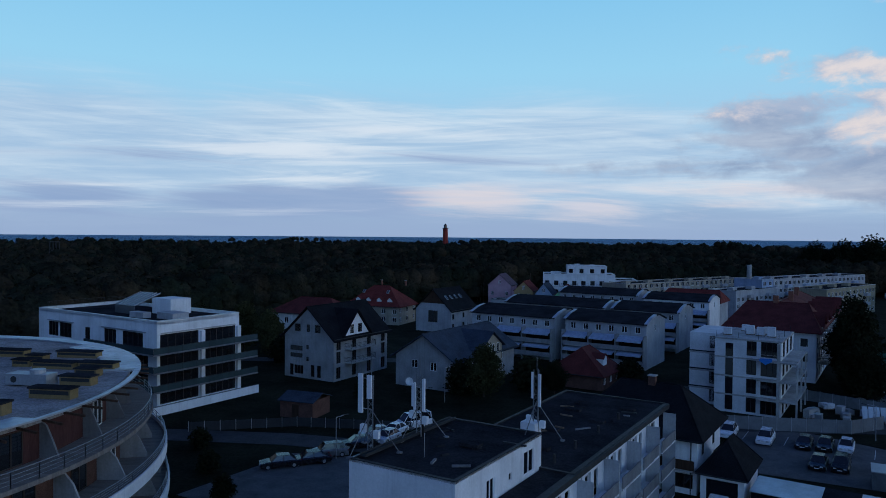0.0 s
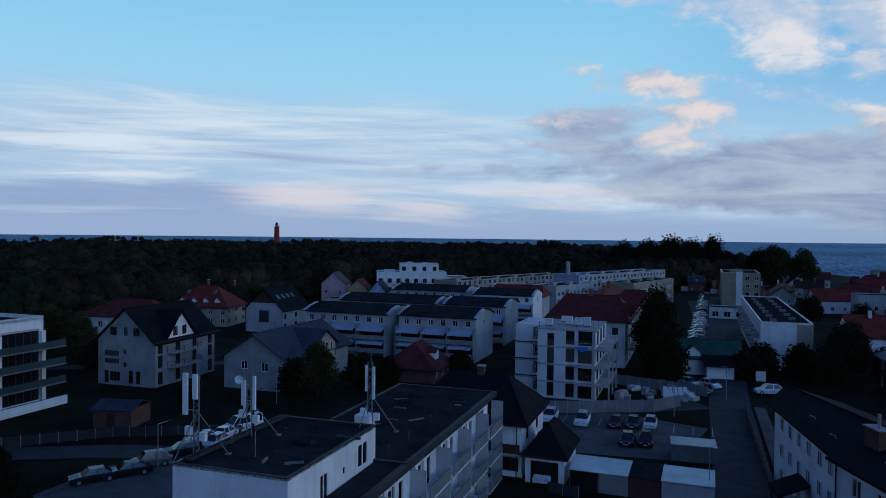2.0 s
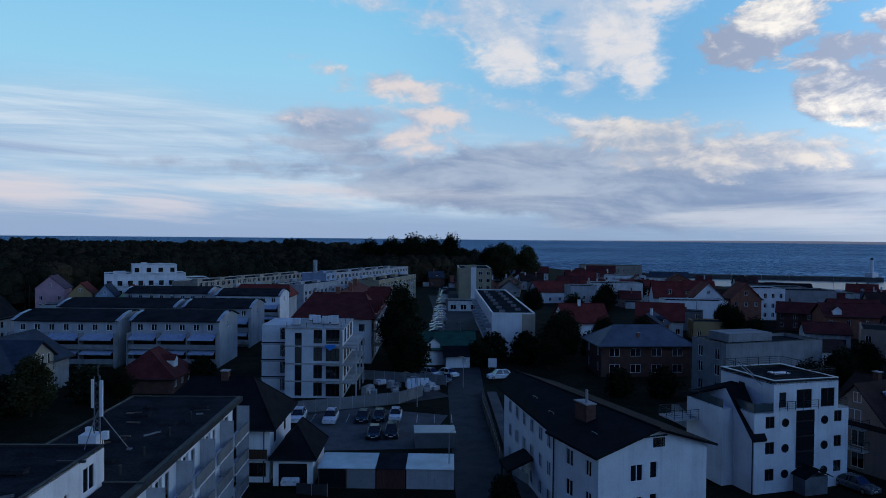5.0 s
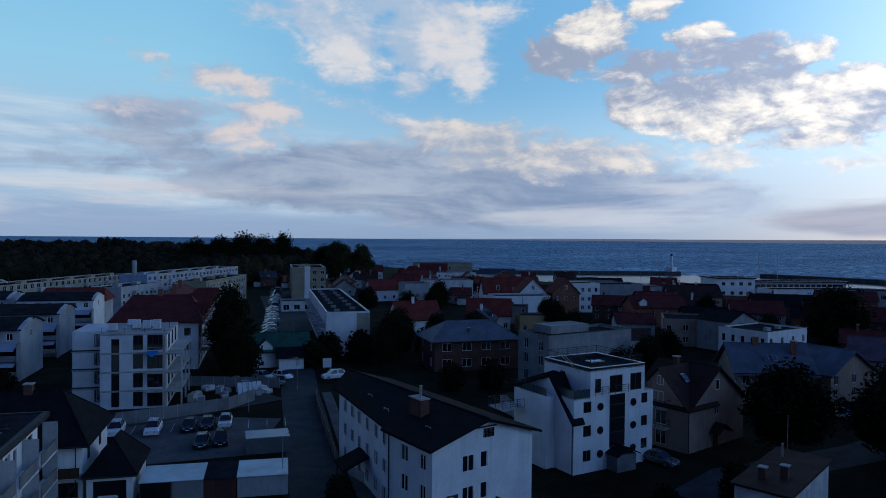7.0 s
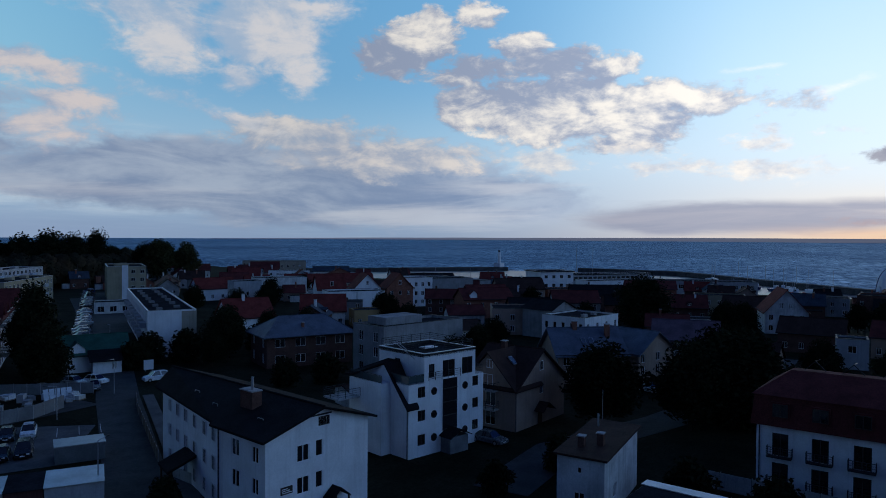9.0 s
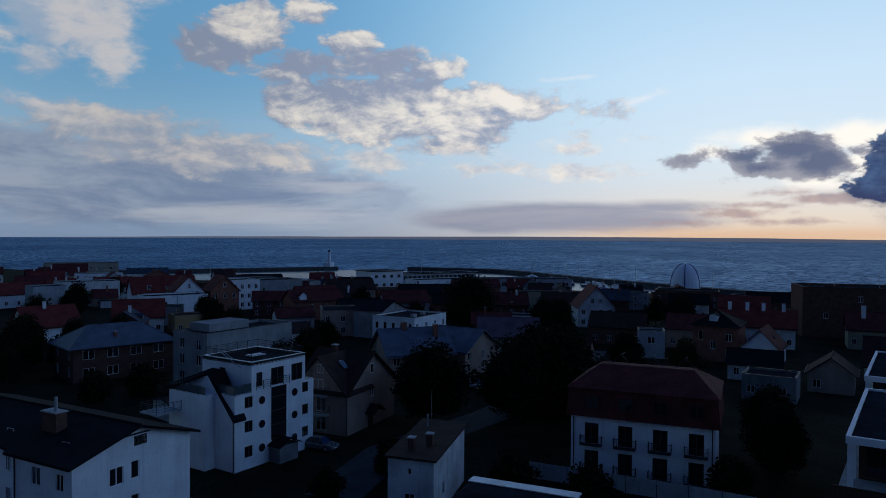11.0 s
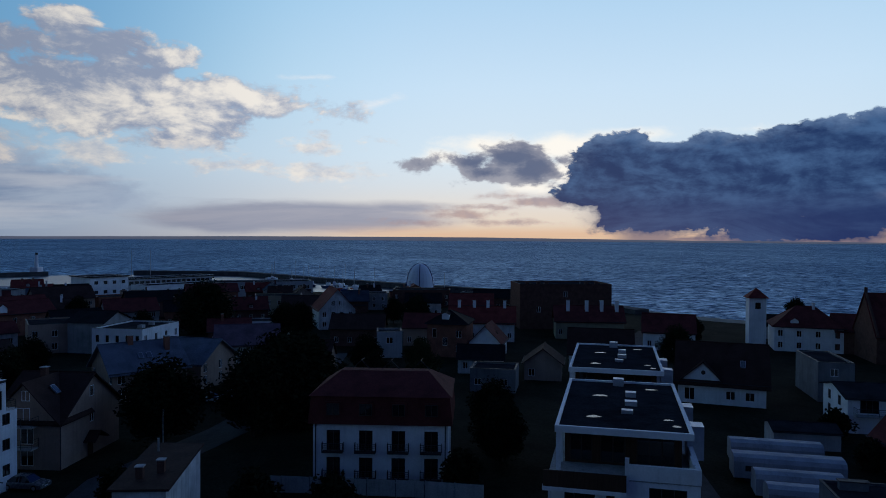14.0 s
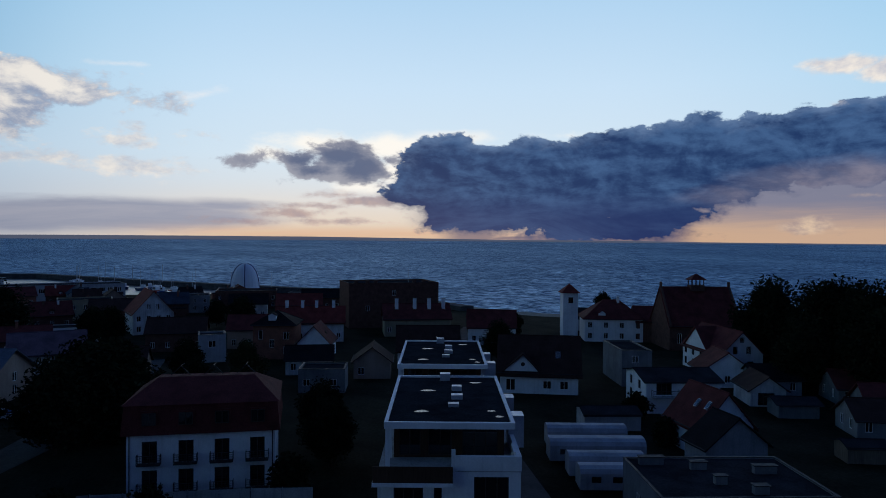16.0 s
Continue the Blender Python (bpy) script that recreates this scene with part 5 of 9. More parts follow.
t = house("grey house with dark steep roof and dark timber gable", -7.3, 197.2, -31, 11.2, 14, 6.2, 11.6, GREY_LIGHT, TILE_BLACK, {"F": [(4.0, 2.6, 3.0, 3.2)], "R": even(14, 3, 1.1, 1.4, (1.0, 3.6))}, "F", "d", 0.6)
part("gable_cladding", MB().poly((1.6, -0.04, 7.8), (9.6, -0.04, 7.8), (5.6, -0.04, 11.5)), DOOR_WOOD, t)
for y in (2.5, 5, 7.5, 10):
    skylight(t, 8.2, y, 9.2, 0, 0.96)
house("pale house with weathered red hipped roof", -44, 182, -24, 20, 11, 6.6, 10.2, PLASTER_OLD, TILE_DARKRED, {"F": even(20, 6, 1.2, 1.5, (0.9, 3.9))}, "hip")
t = house("long house with bright red tiled mansard roof and dormers", -28.5, 213, -22, 17, 12, 5.4, 11.0, BEIGE, TILE_RED, {"F": even(17, 5, 1.2, 1.4, (0.9, 3.2)), "R": even(12, 3, 1.2, 1.4, (0.9, 3.6))}, "hip", over=0.7)
for k in range(4):
    dormer(t, 3.2 + 3.5 * k, 0.8, 6.0, 1.5, 1.2, 2.6)
for x in (4, 8, 12, 16):
    chimney(t, x, 6.2, 11.2, 12.6, BRICK, 0.5) if x in (8, 16) else skylight(t, x, 3.2, 9.3, 270, 0.85)
t = house("low house with dark red hipped roof among trees", 19.5, 127, -33, 9.6, 9, 2.6, 6.8, BRICK_DARK, TILE_DARKRED, {"R": even(9, 3, 1.1, 1.4, (0.9,))}, "hipd", over=0.6, run=2.6)
dormer(t, 8.6, 4.2, 3.6, 1.8, 1.5, 2.5, 90, PLASTER, TILE_DARKRED)
t = thing("shed", "small red-brown timber shed with a blue-grey sheet roof", "shed", at(-23.6, 103.4, -20))
part("wall", MB().box(0, 0, 0, 5.4, 5, 2.5), BRICK_DARK, t)
part("roof", MB().slab([(-0.3, -0.3, 2.5), (5.7, -0.3, 2.5), (5.7, 2.5, 3.4), (-0.3, 2.5, 3.4)], 0.1).slab([(5.7, 5.3, 2.5), (-0.3, 5.3, 2.5), (-0.3, 2.5, 3.4), (5.7, 2.5, 3.4)], 0.1), TILE_GREYBLUE, t)
part("door", MB().box(2, -0.06, 0, 3.1, -0.01, 2.0), DOOR_WOOD, t)

# ---------------------------------------------------------------- terraces of grey row houses with awnings
def row_block(x, y, w, d=13.0, label="grey three-storey row building with striped awnings over its balconies", wall=None):
    wall = wall or GREY_LIGHT
    t = thing("row_building", label, "row building", at(x, y, -33), "rows of grey flats")
    n = max(3, round(w / 2.9))
    top = even(w, n, 1.1, 1.3, (7.2,), 1.2)
    bays = max(2, round(w / 6.0))
    bw = w / bays
    walls(t, w, d, 9.3, {"F": top, "R": [(5.5, 7.2, 1.2, 1.4)]}, wall)
    mb = MB()
    prof = [(-0.5, 9.2), (2.6, 10.15), (5.6, 10.6), (8.5, 10.6), (d + 0.5, 9.3)]
    for (y0, z0), (y1, z1) in zip(prof, prof[1:]):
        mb.slab([(-0.3, y0, z0), (w + 0.3, y0, z0), (w + 0.3, y1, z1), (-0.3, y1, z1)], 0.25)
    part("roof", mb, TAR, t)
    for xs in (0.0, w):
        g = MB()
        g.poly(*[(xs, y0, z0 - 0.24) for y0, z0 in prof], (xs, d, 9.2), (xs, 0, 9.2))
        part("gable_end", g, wall, t)
        part("verge", MB().slab([(xs - 0.34, p[0], p[1] + 0.08) for p in prof[:3]] + [(xs + 0.34, p[0], p[1] + 0.08) for p in prof[:3]][::-1], 0.3), ZINC, t)
    for lz in (1.2, 4.0):
        part("balcony", MB().box(0.2, -1.9, lz - 0.2, w - 0.2, -0.02, lz), CONCRETE, t)
        part("balcony_front", MB().box(0.2, -1.95, lz, w - 0.2, -1.87, lz + 0.75), GREY, t)
        part("dark_opening", MB().box(0.5, -0.06, lz + 0.1, w - 0.5, -0.02, lz + 2.3), PANE, t, "glazed balcony doors")
        for k in range(bays):
            a = part("awning", MB().slab([(k * bw + 0.35, -2.5, lz + 1.85), ((k + 1) * bw - 0.35, -2.5, lz + 1.85), ((k + 1) * bw - 0.35, -0.1, lz + 2.65), (k * bw + 0.35, -0.1, lz + 2.65)], 0.05), AWNING, t, "sloping blue and white awning")
            part("valance", MB().box(k * bw + 0.35, -2.53, lz + 1.6, (k + 1) * bw - 0.35, -2.5, lz + 1.85), AWNING, a)
    for k in range(bays + 1):
        part("post", MB().box(k * bw - 0.12, -2.0, 0, k * bw + 0.12, -0.02, 6.9), GREY, t)
    return t


row_block(26.2, 150.6, 17.3)
row_block(6.8, 162.2, 20.4)
row_block(16.8, 187.2, 27.0)
row_block(41.2, 171.8, 15.8)
row_block(36.5, 221, 24.5)
row_block(57.0, 200.8, 17.8, label="white end row building with awnings over its balconies", wall=PLASTER)
t = house("building with red mansard roof and small dormers", 66, 216, -33, 17.5, 12, 7.4, 10.6, GREY_LIGHT, TILE_RED, {"F": even(17.5, 5, 1.1, 1.3, (1.0, 3.4, 5.6))}, "hip", run=1.2)
for k in range(5):
    dormer(t, 2.5 + 3.1 * k, 0.2, 7.8, 1.1, 0.9, 1.6, 0, PLASTER, TILE_RED, 0.3)


def slab_block(x, y, h, w, d, hgt, wall, label, storeys=4, per=3.0, accent=None, flank=None):
    t = thing("apartment_block", label, "apartment block", at(x, y, h), "long blocks of flats")
    n = int(w / per)
    sh = hgt / storeys
    fl = [0.9 + sh * k for k in range(storeys)]
    walls(t, w, d, hgt, {"F": even(w, n, 1.5, 1.4, fl, 1.0), "L": flank or [], "R": flank or []}, wall)
    flat_roof(t, w, d, hgt, TAR, 0.3, 0.25, wall)
    for k in range(max(1, int(w / 12))):
        part("roof_hut", MB().box(5 + 12 * k, d * 0.4, hgt, 7.6 + 12 * k, d * 0.4 + 2.2, hgt + 0.9), wall, t)
        for s in range(1, storeys):
            bx = 7 + 12 * k
            part("balcony", MB().box(bx, -1.2, sh * s - 0.1, bx + 3.4, -0.02, sh * s + 0.9), accent or GREY_LIGHT, t)
    return t


slab_block(63.6, 246, 35, 72, 11, 9.6, BEIGE, "long beige prefabricated block of flats", accent=GREY_LIGHT)
slab_block(96, 232, 38, 27, 10, 8.6, GREY_LIGHT, "pale grey prefabricated block of flats")
slab_block(119, 255, 34, 66, 11, 11.2, GREY_LIGHT, "long white and blue prefabricated block of flats", accent=BLUE_WALL)
t = slab_block(112.5, 250, 34, 7, 11, 11.3, BLUE_WALL, "pale blue end section of a block of flats")
slab_block(124, 229, 40, 42, 11, 9.6, YELLOW, "long pale yellow flat-roofed building", 3)
part("chimney_stack", MB().tube((0, 0, 0), (0, 0, 16.5), 0.9, 8), CONCRETE, thing("chimney", "square concrete boiler chimney among flats", "chimney", at(111, 257, 0)))

# big white stepped building by the wood
t = thing("hotel", "white stepped apartment hotel at the edge of the wood", "hotel", at(38.5, 272, -8))
walls(t, 27, 14, 11.5, {"F": even(27, 8, 1.6, 1.7, (1.0, 4.2, 7.6))}, PLASTER, "d")
flat_roof(t, 27, 14, 11.3, TAR, 0.5)
walls(t, 15, 12, 14.6, {"F": even(15, 4, 1.5, 1.6, (12.2,))}, PLASTER, "d", name="upper_floor", x0=9, y0=1.5, z0=11.3)
flat_roof(t, 15, 12, 14.5, TAR, 0.4, x0=9, y0=1.5)
walls(t, 8, 16, 9.5, {"F": even(8, 2, 1.6, 1.8, (1.0, 4.0, 6.9)), "R": even(16, 4, 1.5, 1.6, (1.0, 4.0, 6.9))}, PLASTER, "d", name="wing", x0=27.02, y0=-2)
flat_roof(t, 8, 16, 9.4, TAR, 0.5, x0=27.02, y0=-2)
part("roof_plant", MB().box(12, 4, 14.5, 14, 6, 15.6).box(18, 4, 14.5, 19.5, 6, 15.4).box(3, 4, 11.3, 7, 6, 12.6), PLASTER, t)
for k in range(6):
    balcony(t, 2 + 4.2 * k, -1.3, 4.6 + 4.2 * k, -0.02, 7.3, "F")

# small gabled houses in colour
for x, y, w, wall, roof, hh, rr in ((17.5, 272, 9, PINK_WALL, TILE_MAUVE, 7.5, 11.5), (26.5, 262, 7, OCHRE_WALL, TILE_RED, 6.2, 9.5), (33.5, 256, 6, BLUE_WALL, TILE_GREYBLUE, 5.6, 9.2), (39.5, 251, 7, GREEN_WALL, TILE_DARKRED, 5.2, 8.8), (47, 247, 7, GREY_LIGHT, TILE_DARKRED, 5.0, 8.2), (62, 240, 8, PLASTER, TILE_RED, 5.0, 8.5)):
    c = {PINK_WALL: "pink", OCHRE_WALL: "ochre", BLUE_WALL: "pale blue", GREEN_WALL: "green", GREY_LIGHT: "grey", PLASTER: "white"}[wall]
    t = house(c + " gabled house in a row of small houses", x, y, -20, w, 9, hh, rr, wall, roof, {"F": even(w, 2, 1.0, 1.4, (1.0, 3.6), 1.2)}, "F", over=0.35, group="coloured houses")
    gable_window(t, "F", w, 9, w / 2 - 0.5, hh + 0.4, 1.0, 1.3)
t = house("low pale annex with flat roof", 17, 250, -20, 14, 8, 3.6, 0.3, GREY_LIGHT, TAR, {"F": even(14, 4, 1.2, 1.2, (1.0,))}, "flat")

# ---------------------------------------------------------------- unfinished block and its neighbour
t = thing("unfinished_building", "unfinished white block-built apartment house with open balconies", "building site", at(42.2, 109.6, -33))
W, D, H = 9.4, 13.5, 11.4
FL = (0.0, 2.85, 5.7, 8.55)
wf = [(1.6, 0.3, 1.1, 10.4)] + [(4.6, z + 0.35, 1.4, 2.2) for z in FL] + [(6.6, z + 0.3, 2.4, 2.3) for z in FL]
walls(t, W, D, H, {"F": [q for q in wf[1:]], "R": [(1.5 + 4 * k, z + 0.2, 2.2, 2.3) for z in FL for k in range(3)]}, BLOCKS, "d")
# no hole here: the slot's inner shade is a dark sheet on the wall
part("stair_slot", MB().box(1.6, -0.05, 0.4, 2.7, -0.01, 10.6), PANE, t, "tall dark sheet standing for a shaded unglazed stair opening")
for z in FL[1:] + (H,):
    part("slab_edge", MB().box(-0.04, -0.06, z - 0.25, W + 0.1, D, z - 0.01), CONCRETE, t)
    if z < H:
        part("balcony", MB().box(W + 0.1, 0.6, z - 0.2, W + 2.2, D - 1, z), CONCRETE, t, "bare concrete balcony slab")
        part("balcony", MB().box(6.3, -1.6, z - 0.2, W + 2.2, -0.06, z), CONCRETE, t, "bare concrete balcony slab")
for z in FL:
    part("column", MB().box(W - 0.4, -1.5, z, W, -1.1, z + 2.65), CONCRETE, t)
flat_roof(t, W, D, H, CONCRETE, 0.0)
part("left_wing", MB().box(-4.6, 3.5, 0, -0.05, D, H), BLOCKS, t, "white block-built stair wing")
for x in (0.2, 3.4, 6.2, 9.0):
    for y in (0.3, 6.0, 12.8):
        part("starter_bar", MB().tube((x, y, H), (x, y, H + 0.9), 0.035, 4), STEEL_DARK, t)
for z in FL[1:]:
    part("ring_beam", MB().box(-4.68, 3.40, z - 0.45, -0.05, 3.46, z - 0.2), CONCRETE, t)
for k in range(3):
    part("column", MB().box(W + 1.9, 1.0 + 5.4 * k, 0, W + 2.15, 1.25 + 5.4 * k, FL[3] - 0.2), CONCRETE, t)
part("scaffold_rail", MB().tube((W + 2.1, 0.7, FL[3] + 0.9), (W + 2.1, D - 1.2, FL[3] + 0.9), 0.035, 4), STEEL, t)
part("scaffold_rail", MB().tube((6.4, -1.5, FL[3] + 0.9), (W + 2.1, -1.5, FL[3] + 0.9), 0.035, 4), STEEL, t)
for z in FL[1:]:
    part("slab_edge", MB().box(-4.66, 3.44, z - 0.2, 0, 3.5, z), STEEL_DARK, t)
for k, z in enumerate(FL):
    put_window(t, pose(-1.5, 3.4, z + 0.5), 0.8, 1.9, "d")
for x, y, s in ((0.6, 3, 1.0), (3.6, 5, 1.3), (5.2, 4.5, 1.2), (6.8, 4, 1.4), (5.8, 7, 1.0), (2.2, 9, 0.9)):
    p = thing("pallet_of_blocks", "pallet of white building blocks on a bare roof slab", "building material", at(42.2, 109.6, -33, H) @ pose(x, y, 0), "pallets of blocks")
    part("pallet", MB().box(0, 0, 0, 1.2, 1.0, 0.14), WOOD, p)
    for i in range(2):
        part("block_stack", MB().box(0.05 + 0.56 * i, 0.05, 0.14, 0.58 + 0.56 * i, 0.95, 0.14 + s), BLOCKS, p)
p = thing("tarpaulin", "crumpled bright blue tarpaulin over a balcony edge", "tarpaulin", at(42.2, 109.6, -33) @ pose(6.6, -1.65, 8.5))
part("sheet", MB().slab([(0, 0, 0.15), (1.8, 0, 0.1), (1.7, 0.9, 0.35), (0.1, 0.9, 0.3)], 0.05).slab([(0, -0.03, 0.15), (0.9, -0.06, -0.45), (1.8, -0.03, 0.1)], 0.04), TARP, p)

t = thing("apartment_block", "white apartment house with big dark red hipped roof and balconies", "apartment block", at(55.6, 138.3, -33))
W, D, H = 15.5, 50.0, 9.4
walls(t, W, D, H, {"F": even(W, 4, 1.2, 1.5, (1.0, 3.8, 6.6), 1.4), "R": grid(12, 2.0, 4.0, 1.5, 2.1, (0.4, 3.2, 6.0))}, PLASTER, "d")
hip_roof(t, W, 17.0, H, 13.9, TILE_DARKRED, 0.9, 2.2, along="w")
hip_roof(t, W, D - 9, H, 13.6, TILE_DARKRED, 0.9, 4.0, y0=9.0, along="d")
for k in range(6):
    y = 4 + 8 * k
    g = part("gable_bay", MB().box(W - 2, y, H - 0.4, W + 0.6, y + 4.6, H + 0.9).poly((W + 0.6, y, H + 0.9), (W + 0.6, y + 4.6, H + 0.9), (W + 0.6, y + 2.3, H + 3.0)), PLASTER, t)
    part("gable_bay_roof", MB().slab([(W + 1.0, y - 0.4, H + 0.75), (W + 1.0, y + 2.3, H + 3.2), (W - 4.5, y + 2.3, H + 3.2), (W - 4.5, y - 0.4, H + 0.75)], 0.15).slab([(W + 1.0, y + 2.3, H + 3.2), (W + 1.0, y + 5.0, H + 0.75), (W - 4.5, y + 5.0, H + 0.75), (W - 4.5, y + 2.3, H + 3.2)], 0.15), TILE_DARKRED, t)
    for z in (3.1, 5.9, 8.4):
        balcony(t, W + 0.02, y, W + 1.7, y + 4.6, z, "R")
for x, y in ((7, 8), (8, 22), (7.5, 36)):
    chimney(t, x, y, 12.5, 15.2, BRICK, 0.9)
for x in (4.0, 7.8, 11.4):
    part("downpipe", MB().tube((x, -0.08, 0), (x, -0.08, H), 0.05), STEEL_DARK, t)

# ---------------------------------------------------------------- yard, garages, black-roofed house
t = house("white house with steep black tiled half-hipped roof", 15.4, 80.2, -33, 13.2, 11, 5.9, 10.2, PLASTER, TILE_BLACK, {"F": [(9.2, 4.0, 1.2, 1.6), (11.0, 0.6, 1.8, 1.5), (5.0, 4.0, 1.2, 1.6)], "R": [(2.0, 3.6, 1.2, 1.5), (7, 3.6, 1.2, 1.5)]}, "hip", "d", 0.7, run=3.2)
part("balcony", MB().box(8.4, -1.2, 2.7, 13.2, -0.02, 2.9), CONCRETE, t)
part("balcony_front", MB().box(8.4, -1.26, 2.9, 13.2, -1.2, 3.9), DOOR_WOOD, t, "dark horizontal timber balcony boards")
for x in (9.6, 12.6):
    part("downpipe", MB().tube((x, -0.1, 0), (x, -0.1, 5.8), 0.06), STEEL_DARK, t)
chimney(t, 6.5, 5.0, 9.0, 10.9, BRICK_DARK, 0.8)
part("porch_roof", MB().slab([(8.0, -1.8, 2.0), (10.0, -1.8, 2.0), (10.0, 0, 2.9), (8.0, 0, 2.9)], 0.15), TILE_BLACK, t)
t = house("small white garage with a black hipped roof and open front", 26.4, 71.8, -33, 4.2, 7.6, 3.0, 5.9, PLASTER, TILE_BLACK, {}, "hipd", over=0.4, name="garage", cat="garage", run=2.2)
# wall is not cut: a dark sheet imitates the shade inside the doorway
part("opening", MB().box(0.6, -0.03, 0, 3.6, 0.02, 2.4), PANE, t, "dark sheet standing for a shaded open garage doorway")

t = thing("garage_row", "row of low sheet-metal garages with mixed pale and dark fronts", "garages", at(30.2, 68.8, -34))
for x0, w, wall, rf, n in ((0, 3.0, WOOD, ZINC, 1), (3.05, 2.95, STEEL, ZINC, 2), (6.05, 3.1, BROWN_CLAD, TAR, 2), (9.25, 5.0, GREY_LIGHT, ZINC, 4)):
    u = part("garage_unit", MB().box(x0, 0, 0, x0 + w, 4.4, 2.1), wall, t)
    part("roof", MB().slab([(x0 - 0.05, -0.25, 2.17), (x0 + w + 0.02, -0.25, 2.17), (x0 + w + 0.02, 4.6, 2.35), (x0 - 0.05, 4.6, 2.35)], 0.06), rf, u)
    for k in range(n):
        # first unit is open: its 'door' is a dark sheet imitating inner shade
        part("door", MB().box(x0 + w * k / n + 0.08, -0.05, 0.05, x0 + w * (k + 1) / n - 0.08, -0.005, 2.02), wall if x0 else PANE, u)
for k in range(10):
    part("roof_rib", MB().tube((9.4 + 0.5 * k, -0.25, 2.19), (9.4 + 0.5 * k, 4.6, 2.37), 0.025, 4), ZINC, t)
t = thing("container", "grey-blue flat metal storage container", "container", at(46.0, 75.2, -30))
part("body", MB().box(0, 0, 0, 5.0, 3.4, 1.9), FENCE, t)
part("lid", MB().box(-0.1, -0.1, 1.9, 5.1, 3.5, 2.0), STEEL, t)
for k in range(9):
    part("rib", MB().box(0.3 + 0.52 * k, -0.05, 0.1, 0.42 + 0.52 * k, 0, 1.85), FENCE, t)

# hoarding round the building site, stacks and pallets
def fence_line(pts, h, label, material=None, step=2.0, name="fence"):
    t = thing(name, label, "fence", pose(0, 0, 0))
    for a, b in zip(pts, pts[1:]):
        a, b = Vector((*a, 0)), Vector((*b, 0))
        n = max(1, round((b - a).length / step))
        for k in range(n):
            p, q = a.lerp(b, k / n), a.lerp(b, (k + 0.97) / n)
            d = (q - p).normalized()
            e = Vector((-d.y, d.x, 0)) * 0.03
            part("panel", MB().slab([(p.x - e.x, p.y - e.y, h), (q.x - e.x, q.y - e.y, h), (q.x + e.x, q.y + e.y, h), (p.x + e.x, p.y + e.y, h)], h - 0.08), material or FENCE, t)
            part("post", MB().tube((p.x, p.y, 0), (p.x, p.y, h + 0.1), 0.05, 5), STEEL, t)
    return t


fence_line([(37.5, 99.5), (44.5, 98.0), (56, 96.5), (62, 99)], 1.9, "grey sheet hoarding round a building site")
fence_line([(70, 104), (60, 116), (56, 121)], 1.8, "grey sheet hoarding beside a building site")
fence_line([(30, 66), (27.5, 68.2)], 1.2, "low dark garden fence", STEEL_DARK)
fence_line([(52.5, 66.5), (66, 88), (71, 95)], 1.3, "low dark garden fence along the street", WOOD)
fence_line([(46, 38), (50, 61)], 1.2, "low grey wall beside a yard", CONCRETE)
fence_line([(76, 14), (73, -4), (71.5, -10)], 1.8, "long concrete garden wall", CONCRETE, 3.0, "garden_wall")
fence_line([(-34, 95), (-20, 98), (-4, 96)], 1.3, "thin dark mesh fence", STEEL_DARK)
rng_s = random.Random(11)
for k in range(26):
    x, y = rng_s.uniform(54, 68), rng_s.uniform(99.5, 112)
    if (x - 52) * 0.6 + (y - 97) < 4 or (x - 42.2) * 0.545 + (y - 109.6) * 0.839 > 0 and (x - 42.2) * 0.839 - (y - 109.6) * 0.545 < 13:
        continue
    s = thing("material_stack", rng_s.choice(("pale stack of building blocks on a muddy site", "bundle of steel props and boards on a site", "wrapped pallet of building material")), "building material", at(x, y, rng_s.uniform(0, 90)), "stacks on the building site")
    hh = rng_s.uniform(0.6, 1.4)
    part("pallet", MB().box(0, 0, 0, 1.6, 1.0, 0.14), WOOD, s)
    part("load", MB().box(0.05, 0.05, 0.14, 1.5, 0.95, hh), rng_s.choice((BLOCKS, ZINC, STEEL, CONCRETE)), s)
fr = thing("scaffold_frame", "leaning stack of pale formwork frames", "formwork", at(62, 104, -20))
for k in range(5):
    part("panel", MB().slab([(k * 0.8, 0, 0.1), (k * 0.8 + 0.7, 0, 0.1), (k * 0.8 + 0.7, 0.9, 1.9), (k * 0.8, 0.9, 1.9)], 0.08), STEEL, fr)

# street furniture
def street_lamp(x, y, a, h=6.0):
    t = thing("street_lamp", "slim grey street lamp with a flat head", "street lamp", at(x, y, a), "street lamps")
    part("post", MB().tube((0, 0, 0), (0, 0, h), 0.07, 6, 0.045).tube((0, 0, h), (1.4, 0, h + 0.15), 0.04, 5), STEEL, t)
    part("head", MB().box(1.1, -0.09, h + 0.1, 1.7, 0.09, h + 0.18), STEEL_DARK, t)
    return t


for q in ((57.5, 93.5, 150, 4.6), (42.5, 62.5, 20, 5.5), (71.5, 101, 200, 5.5), (-12.5, 84, 40, 5.0), (0.5, 113, 40, 5.5), (-3, 100, 0, 5), (96, 137, 200, 6), (88, 27, 200, 6)):
    street_lamp(*q)
sg = thing("sign", "white rectangular notice board beside the street", "sign", at(86.0, 112.9, -33))
part("board", MB().box(0, 0, 0.3, 1.7, 0.12, 2.1), WHITE_PAINT, sg)
part("leg", MB().box(0.2, 0.02, 0, 0.32, 0.1, 0.3), STEEL, sg)
part("leg", MB().box(1.4, 0.02, 0, 1.52, 0.1, 0.3), STEEL, sg)

